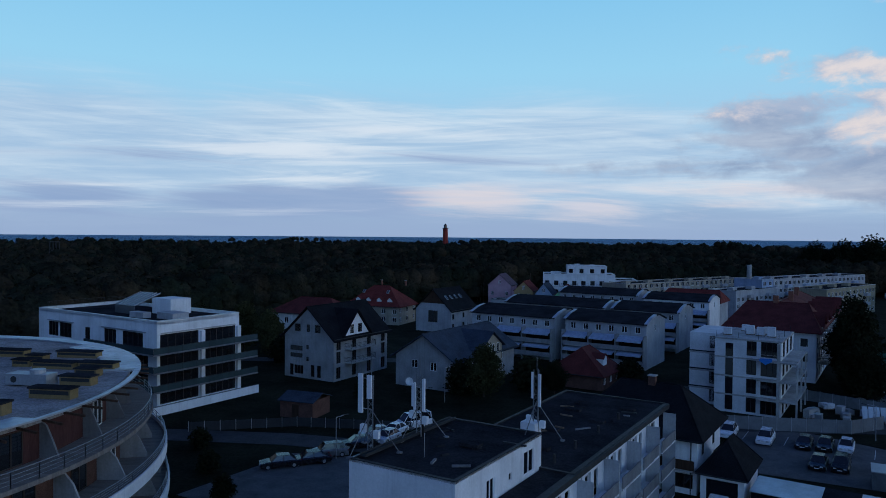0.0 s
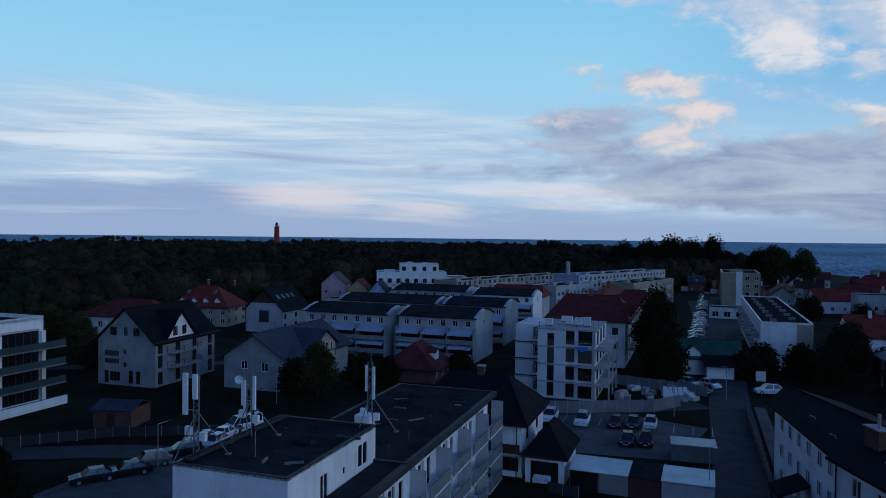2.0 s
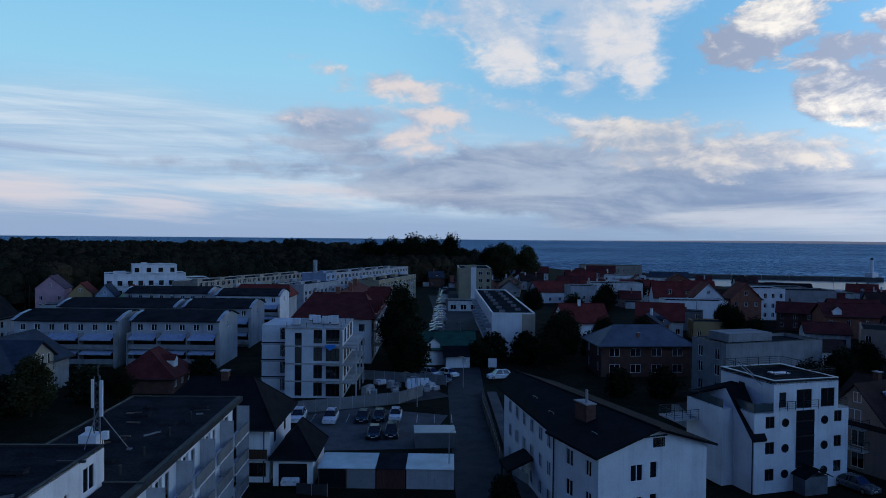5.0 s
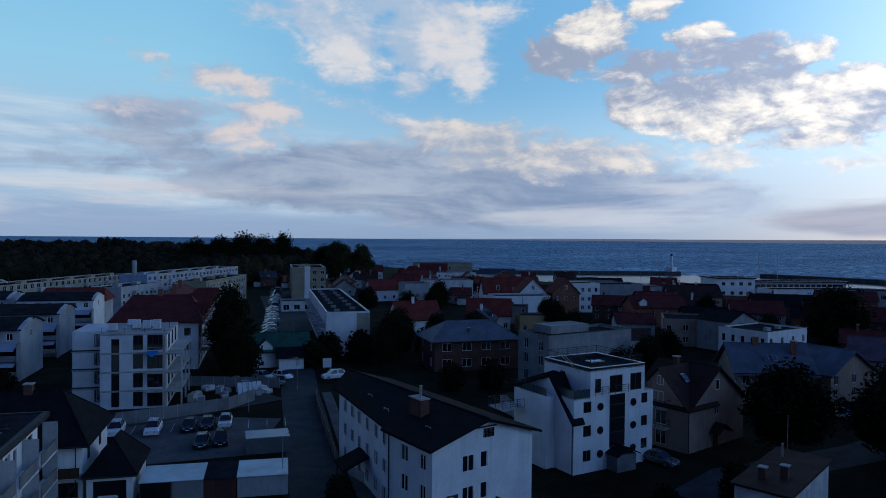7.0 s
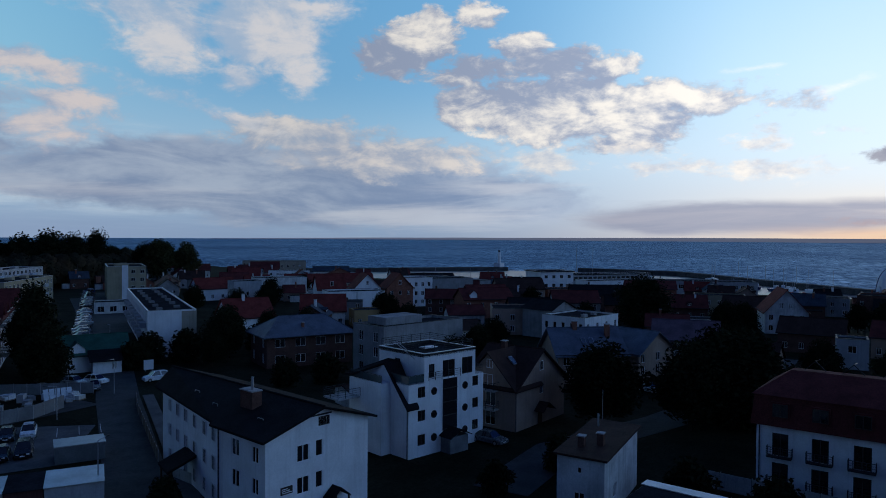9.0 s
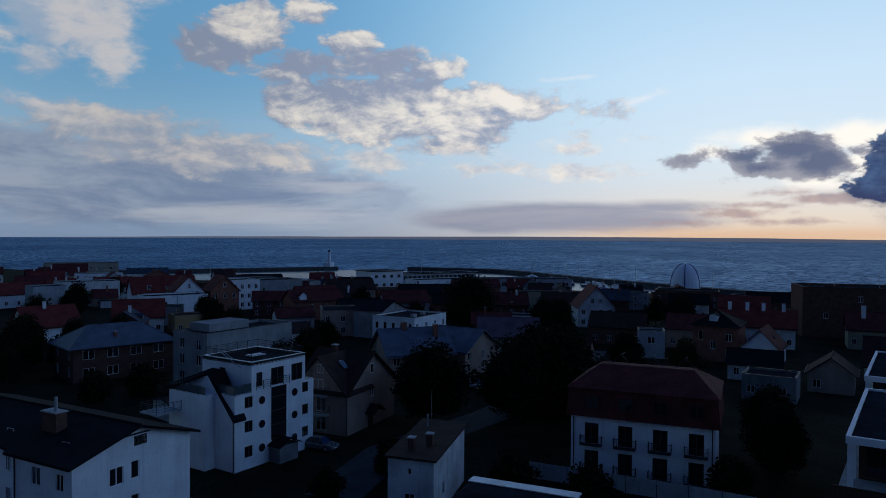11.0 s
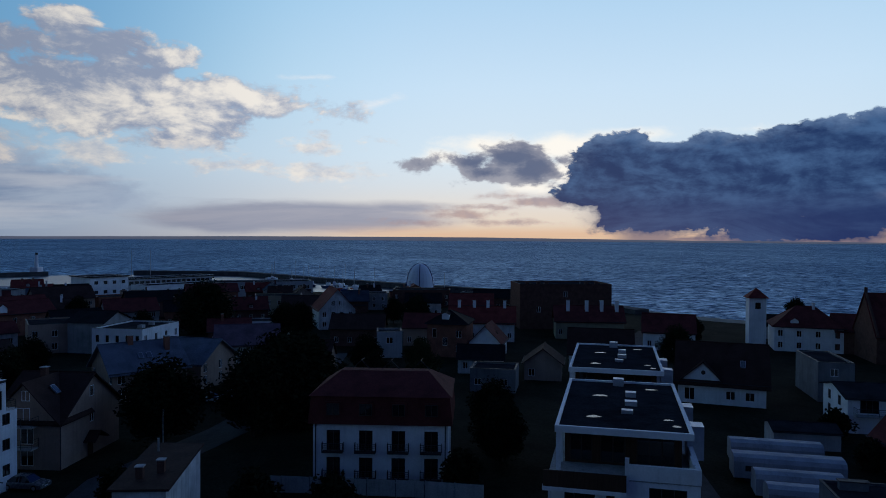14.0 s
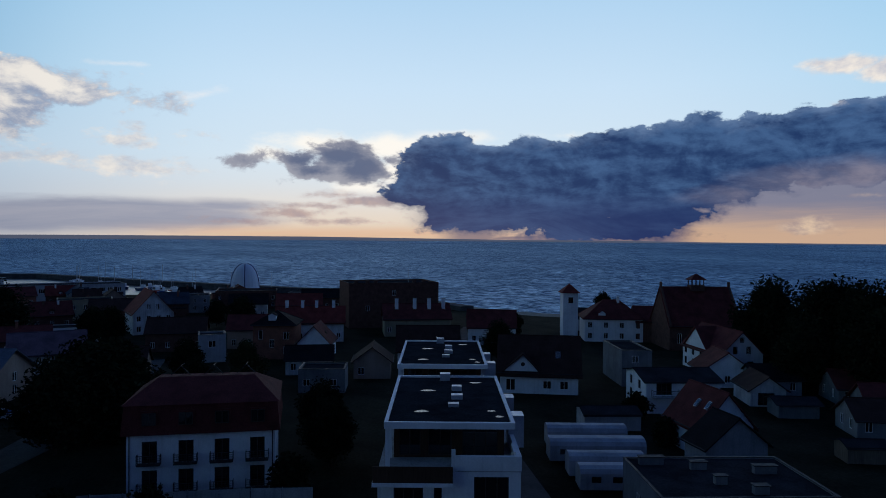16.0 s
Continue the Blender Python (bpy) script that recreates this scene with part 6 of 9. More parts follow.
# ---------------------------------------------------------------- houses north-east
t = house("small white house with dark green sheet roof and gabled porch", 76.5, 123.0, -28, 11.2, 9, 3.3, 6.2, PLASTER, TILE_GREEN, {"F": [(7.5, 0.9, 1.1, 1.4)]}, "L")
dormer(t, 2.6, 0.2, 3.2, 2.6, 1.1, 3.0, 0, PLASTER, TILE_GREEN, 1.2)
pp = part("porch", MB().box(4.8, -3.2, 0, 9.6, -0.02, 2.4), PLASTER, t)
part("porch_roof", MB().slab([(4.2, -3.8, 2.4), (9.8, -3.8, 2.4), (9.8, 0, 4.0), (4.2, 0, 4.0)], 0.15), TILE_BLACK, pp)
put_window(pp, pose(7.9, -3.3, 0.7), 1.0, 1.4)
t = thing("apartment_block", "long pale flat-roofed block of flats with blank end wall", "apartment block", at(95.5, 124.2, -33))
W, D, H = 9.5, 68, 9.4
walls(t, W, D, H, {"L": grid(18, 2.0, 3.7, 1.6, 1.5, (1.0, 4.0, 7.0))}, PLASTER)
part("end_panel", MB().box(6.6, -0.05, 0, W + 0.05, -0.004, H), BEIGE, t, "beige painted strip of the end wall")
flat_roof(t, W, D, H, TAR, 0.25, 0.25, PLASTER)
for k in range(14):
    part("roof_vent", MB().box(2 + 4 * (k % 2), 3 + 4.4 * k, H, 3.2 + 4 * (k % 2), 4.6 + 4.4 * k, H + 0.5), GREY_DARK, t)
    if k < 9:
        for z in (3.0, 6.0):
            part("balcony", MB().box(-1.2, 3 + 7 * k, z - 0.1, -0.02, 6.4 + 7 * k, z + 0.95), GREY_LIGHT, t)
t = thing("apartment_block", "yellowish block of flats with a pale stair strip", "apartment block", at(168.7, 242.2, -33))
walls(t, 13.5, 30, 12.6, {"F": grid(2, 8.2, 3.2, 1.5, 1.4, (1.0, 4.2, 7.3, 10.3)), "L": even(30, 8, 1.5, 1.4, (1.0, 4.2, 7.3, 10.3))}, YELLOW)
part("stair_strip", MB().box(5.0, -0.12, 0, 7.2, -0.004, 13.4), PLASTER, t)
flat_roof(t, 13.5, 30, 12.6, TAR, 0.4, 0.3, YELLOW)
for k in range(4):
    part("roof_hut", MB().box(3 + 2 * (k % 2), 4 + 6 * k, 12.6, 6 + 2 * (k % 2), 6.4 + 6 * k, 13.5), YELLOW, t)
house("low pale shop row with flat roof", 139, 206, -33, 13, 9, 3.4, 0.3, PLASTER_OLD, TAR, {"F": even(18, 5, 2.0, 1.8, (0.6,))}, "flat")
t = house("house with brick walls and broad slate-blue hipped roof", 99.6, 95.4, -29, 17.5, 10.5, 6.0, 9.3, BRICK_DARK, TILE_BLUE, {"F": even(17.5, 4, 2.0, 1.6, (3.9, 0.8), 1.6), "L": even(10.5, 2, 1.2, 1.8, (0.8, 3.8), 1.6)}, "hip", over=0.8, run=4.0)
chimney(t, 7.5, 1.6, 7.2, 8.2, BRICK, 0.5)
t = house("house with red tiled roof and pale gable", 131, 138.5, -28, 12, 13, 3.8, 8.2, PLASTER, TILE_RED, {"F": even(12, 2, 1.2, 1.4, (0.9,), 2.5)}, "L", over=0.5)
chimney(t, 5, 5.5, 7, 9.4, PLASTER, 0.7)
house("house with red roof among trees", 150, 131, -50, 12, 9, 4.5, 8.6, PLASTER_OLD, TILE_RED, {"F": even(12, 3, 1.1, 1.4, (0.9,))}, "L")

# ---------------------------------------------------------------- long white house with the black roof
t = thing("house", "long white rendered house with black gabled roof and brick chimney", "house", at(43.6, 41.9, -12.5))
W, D, H, R, BX = 11.3, 26.5, 8.45, 10.15, 4.2
walls(t, W, 7.4, H, {"L": [(2.2, z, 1.2, 1.5) for z in (0.6, 3.4, 6.1)] + [(5.4, z, 0.95, 1.4) for z in (0.6, 3.4, 6.1)], "F": [(3.2, 5.7, 1.3, 1.5), (5.2, 5.8, 0.8, 1.5), (3.2, 2.9, 1.3, 1.5), (5.2, 3.0, 0.8, 1.5), (3.2, 0.2, 1.3, 1.5)]}, PLASTER, "w", "F", R)
# the rear wing narrows: its wall follows the street
rear = MB()
for p, q in (((0.5, 7.42), (BX, D)), ((BX, D), (W, D)), ((W, D), (W, 7.42))):
    d = (Vector(q) - Vector(p)).normalized() * 0.3
    n = Vector((d.y, -d.x))
    rear.slab([(p[0], p[1], H - 0.1), (q[0], q[1], H - 0.1), (q[0] + n.x, q[1] + n.y, H - 0.1), (p[0] + n.x, p[1] + n.y, H - 0.1)], H - 0.1)
rear.poly((BX, D - 0.01, H - 0.12), (W, D - 0.01, H - 0.12), (W / 2, D - 0.01, R - 0.2))
part("rear_wing", rear, PLASTER, t)
RD = Vector((BX - 0.5, D - 7.42)).normalized()
RA = -90 - math.degrees(math.atan2(RD.x, RD.y))
for k, s in enumerate((3.0, 5.6, 8.6, 11.4, 14.2, 17.0)):
    for z in (0.7, 3.4, 6.1):
        put_window(t, pose(0.5 + RD.x * s - 0.15 * RD.y, 7.42 + RD.y * s + 0.15 * RD.x, z, 0, 0, RA), 0.95, 1.4)
o = 0.65
ka = (R - H) / (W / 2)
rf = MB()
fx, fz = -o, H - o * ka + 0.15
rf.slab([(fx, -o, fz), (W / 2, -o, R + 0.15), (W / 2, 7.9, R + 0.15), (fx, 7.9, fz)], 0.22)
rf.slab([(0.5 - o, 7.9, H - 0.05), (W / 2, 7.9, R + 0.15), (W / 2, D + o, R + 0.15), (BX - o, D + o, H - 0.05)], 0.22)
rf.slab([(W / 2, -o, R + 0.15), (W + o, -o, fz), (W + o, D + o, fz), (W / 2, D + o, R + 0.15)], 0.22)
part("roof", rf, TILE_BLACK, t)
part("ridge_cap", MB().tube((W / 2, -o, R + 0.17), (W / 2, D + o, R + 0.17), 0.12, 6), TILE_BLACK, t)
put_window(t, pose(5.5, -0.1, 8.5), 1.2, 0.8, "d")
part("gable_band", MB().box(4.5, -0.16, 9.45, 6.9, -0.004, 9.55), STEEL_DARK, t)
c = chimney(t, 2.6, 6.0, 8.8, 11.0, BRICK_DARK, 1.0, 2.0)
part("flue", MB().tube((3.0, 6.6, 11.0), (3.0, 6.6, 12.3), 0.13, 10), STEEL, c, "shiny steel flue")
for x, y in ((1.8, 3.0), (1.9, 10.8), (2.9, 16.0)):
    z = H + 0.25 + (R - H) * x / (W / 2)
    part("roof_step", MB().tube((x, y, z), (x, y + 0.9, z), 0.03, 4).tube((x, y, z - 0.35), (x, y, z), 0.03, 4).tube((x, y + 0.9, z - 0.35), (x, y + 0.9, z), 0.03, 4), STEEL, t)
for x, y in ((-0.08, 7.3), (W + 0.08, 0.3)):
    part("downpipe", MB().tube((x, y, 0), (x, y, 8.2), 0.06), STEEL_DARK, t)
part("porch_roof", MB().slab([(-1.2, 14.6, 2.6), (1.8, 14.6, 3.6), (2.6, 18.2, 3.6), (-0.4, 18.2, 2.6)], 0.25), TILE_BLACK, t)
part("porch_post", MB().box(-0.9, 14.8, 0, -0.75, 14.95, 2.5).box(-0.3, 17.8, 0, -0.15, 17.95, 2.5), DOOR_WOOD, t)
for xa, xb in ((6.0, 8.2), (0.3, 2.2)):
    xm = (xa + xb) / 2
    hood = part("door_hood", MB().slab([(xa, -1.3, 2.0), (xm, -1.3, 2.9), (xm, 0, 2.9), (xa, 0, 2.0)], 0.12).slab([(xm, -1.3, 2.9), (xb, -1.3, 2.0), (xb, 0, 2.0), (xm, 0, 2.9)], 0.12), TILE_BLACK, t, "little black gabled hood over a door")
    part("hood_post", MB().box(xa + 0.1, -1.2, 0, xa + 0.22, -1.08, 2.0).box(xb - 0.22, -1.2, 0, xb - 0.1, -1.08, 2.0), DOOR_WOOD, hood)
    part("door", MB().box(xm - 0.5, -0.06, 0, xm + 0.5, -0.005, 2.0), DOOR_WOOD, t)
part("house_sign", MB().box(1.5, -0.06, 3.3, 2.7, -0.005, 3.95), FRAME_D, t, "small dark sign with pale bars")
for k in range(3):
    part("sign_bar", MB().box(1.6, -0.075, 3.42 + 0.16 * k, 2.6 - 0.2 * k, -0.061, 3.49 + 0.16 * k), WHITE_PAINT, t)

# ---------------------------------------------------------------- white building with round windows
t = thing("apartment_house", "white apartment house with round windows, roof terrace and glazed stair", "apartment house", at(67.5, 43.1, -17))
W, D = 12.2, 9.6
sq = [(1.4, z, 1.15, 1.25) for z in (1.3, 4.1, 6.8)] + [(10.3, z, 1.0, 1.2) for z in (1.6, 4.3, 7.0)]
walls(t, W, D, 8.5, {"F": sq}, PLASTER, "d")
for x in (3.9, 9.0):
    for z in (1.9, 4.6, 7.3):
        p = part("round_window", MB().tube((x, -0.06, z), (x, 0.02, z), 0.46, 20), FRAME_D, t, "round dark-framed window")
        part("pane", MB().tube((x, -0.075, z), (x, -0.061, z), 0.38, 20), PANE, p)
part("stair_glazing", MB().box(5.3, -0.10, 2.4, 7.6, -0.004, 8.5), PANE, t, "dark glazed stair strip")
for k in range(4):
    part("glazing_bar", MB().box(5.3, -0.14, 2.5 + 1.6 * k, 7.6, -0.10, 2.6 + 1.6 * k), FRAME_D, t)
walls(t, 8.4, 8.4, 11.5, {"F": [(0.7, 8.9, 0.9, 1.6), (2.9, 8.7, 2.0, 2.0), (6.1, 8.7, 1.8, 2.0)], "L": [(3, 8.8, 1.0, 1.9)]}, PLASTER, "d", name="upper_floor", x0=2.4, y0=0.02, z0=8.4)
flat_roof(t, 8.4, 8.4, 11.4, TAR, 0.35, 0.25, STEEL_DARK, x0=2.4, y0=0.02)
railing(t, [(2.6, 0.3, 11.8), (2.6, 8.2, 11.8), (10.6, 8.2, 11.8), (10.6, 0.3, 11.8), (2.6, 0.3, 11.8)], 0.9, posts=1.6)
part("terrace", MB().box(0, 0, 8.4, 2.38, D, 8.5).box(10.82, 0, 8.4, W, D, 8.5), CONCRETE, t)
railing(t, [(2.4, 0.1, 8.5), (0.1, 0.1, 8.5), (0.1, 4.0, 8.5)], 0.95, glassy=True)
railing(t, [(10.85, 0.1, 8.5), (W - 0.1, 0.1, 8.5), (W - 0.1, D, 8.5)], 0.95)
railing(t, [(2.9, -0.2, 8.6), (5.0, -0.2, 8.6)], 0.95)
railing(t, [(6.0, -0.2, 8.6), (8.0, -0.2, 8.6)], 0.95)
part("sloping_roof", MB().slab([(-0.6, -0.5, 5.9), (1.2, -0.5, 5.9), (2.35, 4.4, 10.5), (-0.1, 4.4, 10.5)], 0.25), TILE_BLACK, t, "steep black tiled roof strip")
part("sloping_roof", MB().slab([(-0.1, 4.4, 10.5), (2.35, 4.4, 10.5), (2.35, 6.6, 10.5), (-1.7, 10.0, 8.7), (-1.7, 8.4, 8.9)], 0.25), TILE_BLACK, t, "black tiled roof over the side bay")
part("side_gable", MB().poly((-0.03, 9.5, 8.4), (-0.03, 0.2, 6.0), (-0.03, 4.4, 10.3)).poly((2.38, 0.2, 6.6), (2.38, 9.5, 8.5), (2.38, 4.4, 10.3)), PLASTER, t)
part("side_bay", MB().box(-1.4, 3.2, 0, -0.02, 9.4, 8.3), PLASTER, t)
railing(t, [(-1.3, 3.3, 8.3), (-1.3, 9.3, 8.3)], 0.95, glassy=True)
sb = balcony(t, -4.6, 7.2, -1.42, 10.2, 6.3, "L")
part("ladder", MB().tube((2.6, 1.2, 10.6), (1.6, 4.6, 12.8), 0.05, 4).tube((3.0, 1.2, 10.6), (2.0, 4.6, 12.8), 0.05, 4), STEEL, t)
part("downpipe", MB().tube((-0.1, 0.1, 0), (-0.1, 0.1, 6.0), 0.06), STEEL_DARK, t)
part("porch", MB().box(5.0, -1.7, 0, 7.9, -0.02, 1.9), GREY_DARK, t)
part("porch_roof", MB().slab([(4.7, -2.1, 1.95), (6.45, -2.1, 2.8), (6.45, 0, 2.8), (4.7, 0, 1.95)], 0.1).slab([(6.45, -2.1, 2.8), (8.2, -2.1, 1.95), (8.2, 0, 1.95), (6.45, 0, 2.8)], 0.1), TILE_BLACK, t)
part("roof_table", MB().box(5.2, 3.0, 11.75, 7.2, 4.2, 11.85), WHITE_PAINT, t)

# ---------------------------------------------------------------- tan house with two gables
t = thing("house", "tan rendered house with brown cross-gabled roof and side balconies", "house", at(84.2, 37.3, -8.5))
W, D, H, R = 12.8, 8.4, 5.6, 10.0
walls(t, W, D, H, {"F": [(6.0, 4.0, 0.95, 1.3), (6.0, 1.6, 0.95, 1.2)], "L": [(0.9, 0.5, 0.8, 1.3), (3.6, 0.4, 1.6, 1.9), (3.6, 2.9, 1.6, 1.9)]}, TAN, "w", "F", R)
gable_roof(t, W, D, H, R, TILE_BROWN, "d", 0.5)
part("cross_gable", MB().poly((-0.02, D, H), (-0.02, 0, H), (-0.02, D / 2, R)).poly((-0.02, D / 2, R), (-0.02, 0, H), (W / 2, 0.3, H), (W / 2, D / 2, R)).poly((-0.02, D, H), (-0.02, D / 2, R), (W / 2, D / 2, R), (W / 2, D, H)), TAN, t)
kc = (R - H) / (D / 2)
part("cross_roof", MB().slab([(-0.6, -0.4, H - 0.4 * kc + 0.14), (W / 2, -0.4, H - 0.4 * kc + 0.14), (W / 2, D / 2, R + 0.14), (-0.6, D / 2, R + 0.14)], 0.16).slab([(-0.6, D / 2, R + 0.14), (W / 2, D / 2, R + 0.14), (W / 2, D + 0.4, H - 0.4 * kc + 0.14), (-0.6, D + 0.4, H - 0.4 * kc + 0.14)], 0.16), TILE_BROWN, t)
gable_window(t, "F", W, D, 5.95, 7.2, 0.9, 1.3)
gable_window(t, "L", W, D, 3.8, 7.9, 1.0, 1.2)
put_window(t, pose(-0.1, 5.2, 5.3, 0, 0, -90), 1.6, 1.8)
for z in (2.7, 5.2):
    balcony(t, -1.3, 2.6, -0.02, 6.4, z, "L")
part("downpipe", MB().tube((-0.1, -0.1, 0), (-0.1, -0.1, 5.3), 0.06), STEEL_DARK, t)
part("porch_roof", MB().slab([(4.6, -1.5, 2.0), (6.0, -1.5, 3.1), (6.0, 0, 3.1), (4.6, 0, 2.0)], 0.12).slab([(6.0, -1.5, 3.1), (7.8, -1.5, 2.0), (7.8, 0, 2.0), (6.0, 0, 3.1)], 0.12), TILE_BROWN, t)
part("door", MB().box(5.5, -0.06, 0, 6.6, -0.005, 2.0), DOOR_WOOD, t)
skylight(t, 3.0, 2.6, 8.6, 270, 1.0)
chimney(t, W / 2 - 1.4, 5.0, 9.2, 10.8, BRICK_DARK, 0.7)

# ---------------------------------------------------------------- grey block and the town behind
t = house("stained grey concrete building with flat roof", 101.8, 70.2, -15, 20, 8.5, 9.0, 0.5, GREY, TAR, {"F": [(8.6, 2.0, 0.6, 3.6), (10.6, 2.0, 0.6, 3.6)], "L": even(8.5, 2, 1.2, 1.8, (1.0, 4.0, 6.6), 1.6)}, "flat", name="building", cat="building")
part("roof_storey", MB().box(3, 3, 9.2, 12, 8, 10.6), GREY, t)
house("low white shed with windows", 100, 54.5, -20, 6, 4, 2.4, 0.15, PLASTER_OLD, TAR, {"F": even(6, 3, 0.9, 1.0, (0.8,), 0.6)}, "flat", name="shed", cat="shed")
house("low shed with blue sheet roof", 93, 58, -20, 6, 5, 2.0, 2.6, STEEL, TILE_BLUE, {}, "L", over=0.2, name="shed", cat="shed")
house("low dark-roofed shed behind houses", 83, 63, -25, 9, 5, 2.4, 3.0, CONCRETE, TILE_BROWN, {}, "L", over=0.2, name="shed", cat="shed")
t = house("white painted building with blank walls", 177.5, 143.5, -38, 18.5, 10, 7.0, 0.4, PLASTER, TAR, {}, "flat", name="building", cat="building")
part("wall_strip", MB().box(9, -0.08, 0, 9.3, -0.004, 7.2), STEEL, t)
for k, (x, y) in enumerate(((186, 155), (196, 147.5), (205, 140))):
    t = house("pale house with bright red steep roof", x, y, -40, 9.5, 10, 7.2, 12.0, PLASTER if k < 2 else BRICK, TILE_RED, {"F": even(9.5, 3, 1.0, 1.4, (4.6,), 1.2)}, "F" if k else "L", group="red-roofed houses")
    gable_window(t, "F", 9.5, 10, 4.2, 8.2, 1.1, 1.5)
t = house("white three-storey house with grey flat roof", 213, 137.2, -38, 10, 12, 10, 0.4, PLASTER, TAR, {"F": even(10, 4, 1.0, 1.5, (1.0, 4.0, 7.2))}, "flat", name="building", cat="building")
house("grey stained firewall building", 221, 131, -38, 16, 12, 9.6, 0.3, GREY, TAR, {}, "flat", name="building", cat="building")
t = house("dark red brick house with little white gable", 191.5, 102, -42, 16, 10, 6.0, 9.0, BRICK, TILE_DARKRED, {"F": even(16, 4, 1.0, 1.3, (1.0, 3.6))}, "L")
dormer(t, 3, 0.4, 6, 2.2, 1.6, 3, 0, PLASTER, TILE_DARKRED, 1.0)
t = house("brown two-storey building with flat roof", 165, 80, -62, 14.5, 14, 6.4, 0.3, TAN, TAR, {"F": even(14.5, 4, 1.2, 1.5, (0.9, 3.8))}, "flat", name="building", cat="building")
t = house("white two-storey building with black roof edge", 155.6, 52, -13, 15, 11.8, 6.6, 0.35, PLASTER, TAR, {"F": even(15, 4, 1.0, 1.6, (0.8, 3.9)), "L": even(11.8, 5, 0.9, 1.6, (0.8, 3.9))}, "flat", name="building", cat="building")
part("roof_box", MB().box(3, 2, 6.7, 4.4, 3, 7.4).box(9, 3, 6.7, 10, 4, 7.3), CONCRETE, t)
house("grey gabled house with dark roof", 166, 64, -13, 10, 9, 7.2, 9.2, GREY, TILE_BLACK, {"F": even(10, 3, 1.0, 1.4, (4.2,))}, "F")
t = house("yellowish house with slate-blue roof and brick chimneys", 115.7, 43.3, -52, 12, 10.5, 5.2, 9.0, TAN, TILE_BLUE, {"F": even(13, 3, 1.2, 1.6, (0.8, 3.2)), "L": even(11, 2, 1.2, 1.6, (0.8, 3.2))}, "L", over=0.7)
chimney(t, 4, 4.6, 7.5, 10.2, BRICK, 0.8)
chimney(t, 9.5, 3.0, 7.0, 9.8, BRICK, 0.8)
skylight(t, 5.2, 2.4, 7.0, 270, 0.7)
skylight(t, 6.6, 2.4, 7.0, 270, 0.7)
t = house("yellowish side wing with slate-blue roof", 126.2, 32.3, -20, 11, 9.5, 4.8, 8.2, TAN, TILE_BLUE, {"F": even(12, 3, 1.1, 1.5, (0.9, 3.0))}, "F", over=0.7)
house("long house with mauve tiled roof", 152, 36, -80, 13, 10, 4.0, 7.6, PLASTER_OLD, TILE_MAUVE, {}, "L")
t = house("grey gabled house with red tiled roof and white windows", 206.5, 19.5, -76, 10.5, 14, 5.8, 11.6, PLASTER_OLD, TILE_RED, {"F": even(10.5, 4, 1.1, 1.5, (0.8, 3.6), 0.9)}, "F")
for x in (3.4, 5.6):
    gable_window(t, "F", 10.5, 14, x, 6.8, 1.1, 1.5)
dormer(t, 8.6, 7, 6.4, 2.0, 1.6, 2.6, 90, GREY_LIGHT, TILE_RED, 0.9)
house("small pale grey flat-roofed house with one window", 158.5, 2.2, -88, 5.6, 6, 5.6, 0.3, GREY_LIGHT, TAR, {"F": [(2.0, 3.2, 1.5, 1.4)]}, "flat")
t = house("brown brick house with dark hipped roof", 160, -9.0, -105, 9, 10, 7.6, 10.2, BRICK, TILE_BLACK, {"F": [(1.2, 4.4, 0.9, 2.0), (3.6, 2.6, 1.0, 1.8), (6.6, 4.4, 1.2, 1.6), (6.6, 1.2, 1.2, 1.6)]}, "hip")
dormer(t, 4, 0.8, 8.4, 1.6, 1.2, 2.4, 0, WHITE_PAINT, TILE_BLACK, 0.4)
house("white gable-ended house with red-brown roof", 156.5, -18.2, -107, 7.0, 10, 3.8, 7.4, PLASTER, TILE_DARKRED, {}, "F")
t = house("house with red roof and tall white chimneys", 184, -16, -100, 17, 9, 5.0, 8.6, PLASTER_OLD, TILE_RED, {"F": even(17, 4, 1.0, 1.3, (1.0,))}, "L")
for x in (2, 6, 9.6, 14):
    chimney(t, x, 4.0, 7.4, 10.2, PLASTER, 0.8)
t = house("large dark brick building with flat parapet roof", 206, -38.8, -90, 27.5, 16, 12.9, 0.4, BRICK_DARK, TAR, {"F": [(13, 9.5, 1.2, 1.6), (5, 5, 1.2, 1.6), (20, 5, 1.2, 1.6)]}, "flat", name="building", cat="building")
for x in (2, 5.5, 8, 20, 23):
    part("vent_stack", MB().box(x, 2, 12.9, x + 1.0, 3, 13.9), BRICK_DARK, t)
part("pole", MB().tube((19, 4, 13), (19, 4, 17.5), 0.06, 5), STEEL, t)
t = house("red-roofed house with white chimneys", 187, -45, -100, 18, 10, 4.8, 8.4, YELLOW, TILE_DARKRED, {"F": even(18, 4, 1.0, 1.4, (1.2,))}, "L")
for x in (3, 8, 12, 16):
    chimney(t, x, 3.0, 7.0, 10.0, WHITE_PAINT, 0.9)
house("house with brown roof and white veranda windows", 146, -38, -106, 13, 9, 3.0, 7.6, PLASTER, TILE_BROWN, {"F": even(13, 5, 1.6, 1.3, (1.2,))}, "L")
house("dark grey flat-roofed house among gardens", 123.5, -14.5, -105, 8, 7, 3.8, 0.3, GREY_DARK, TAR, {"F": even(12, 3, 1.2, 1.2, (1.2,))}, "flat")
house("small brown-roofed house with gable", 133, -26, -105, 7, 8, 3.4, 6.0, TAN, TILE_BROWN, {"F": even(8, 2, 1.2, 1.4, (0.8,))}, "F")

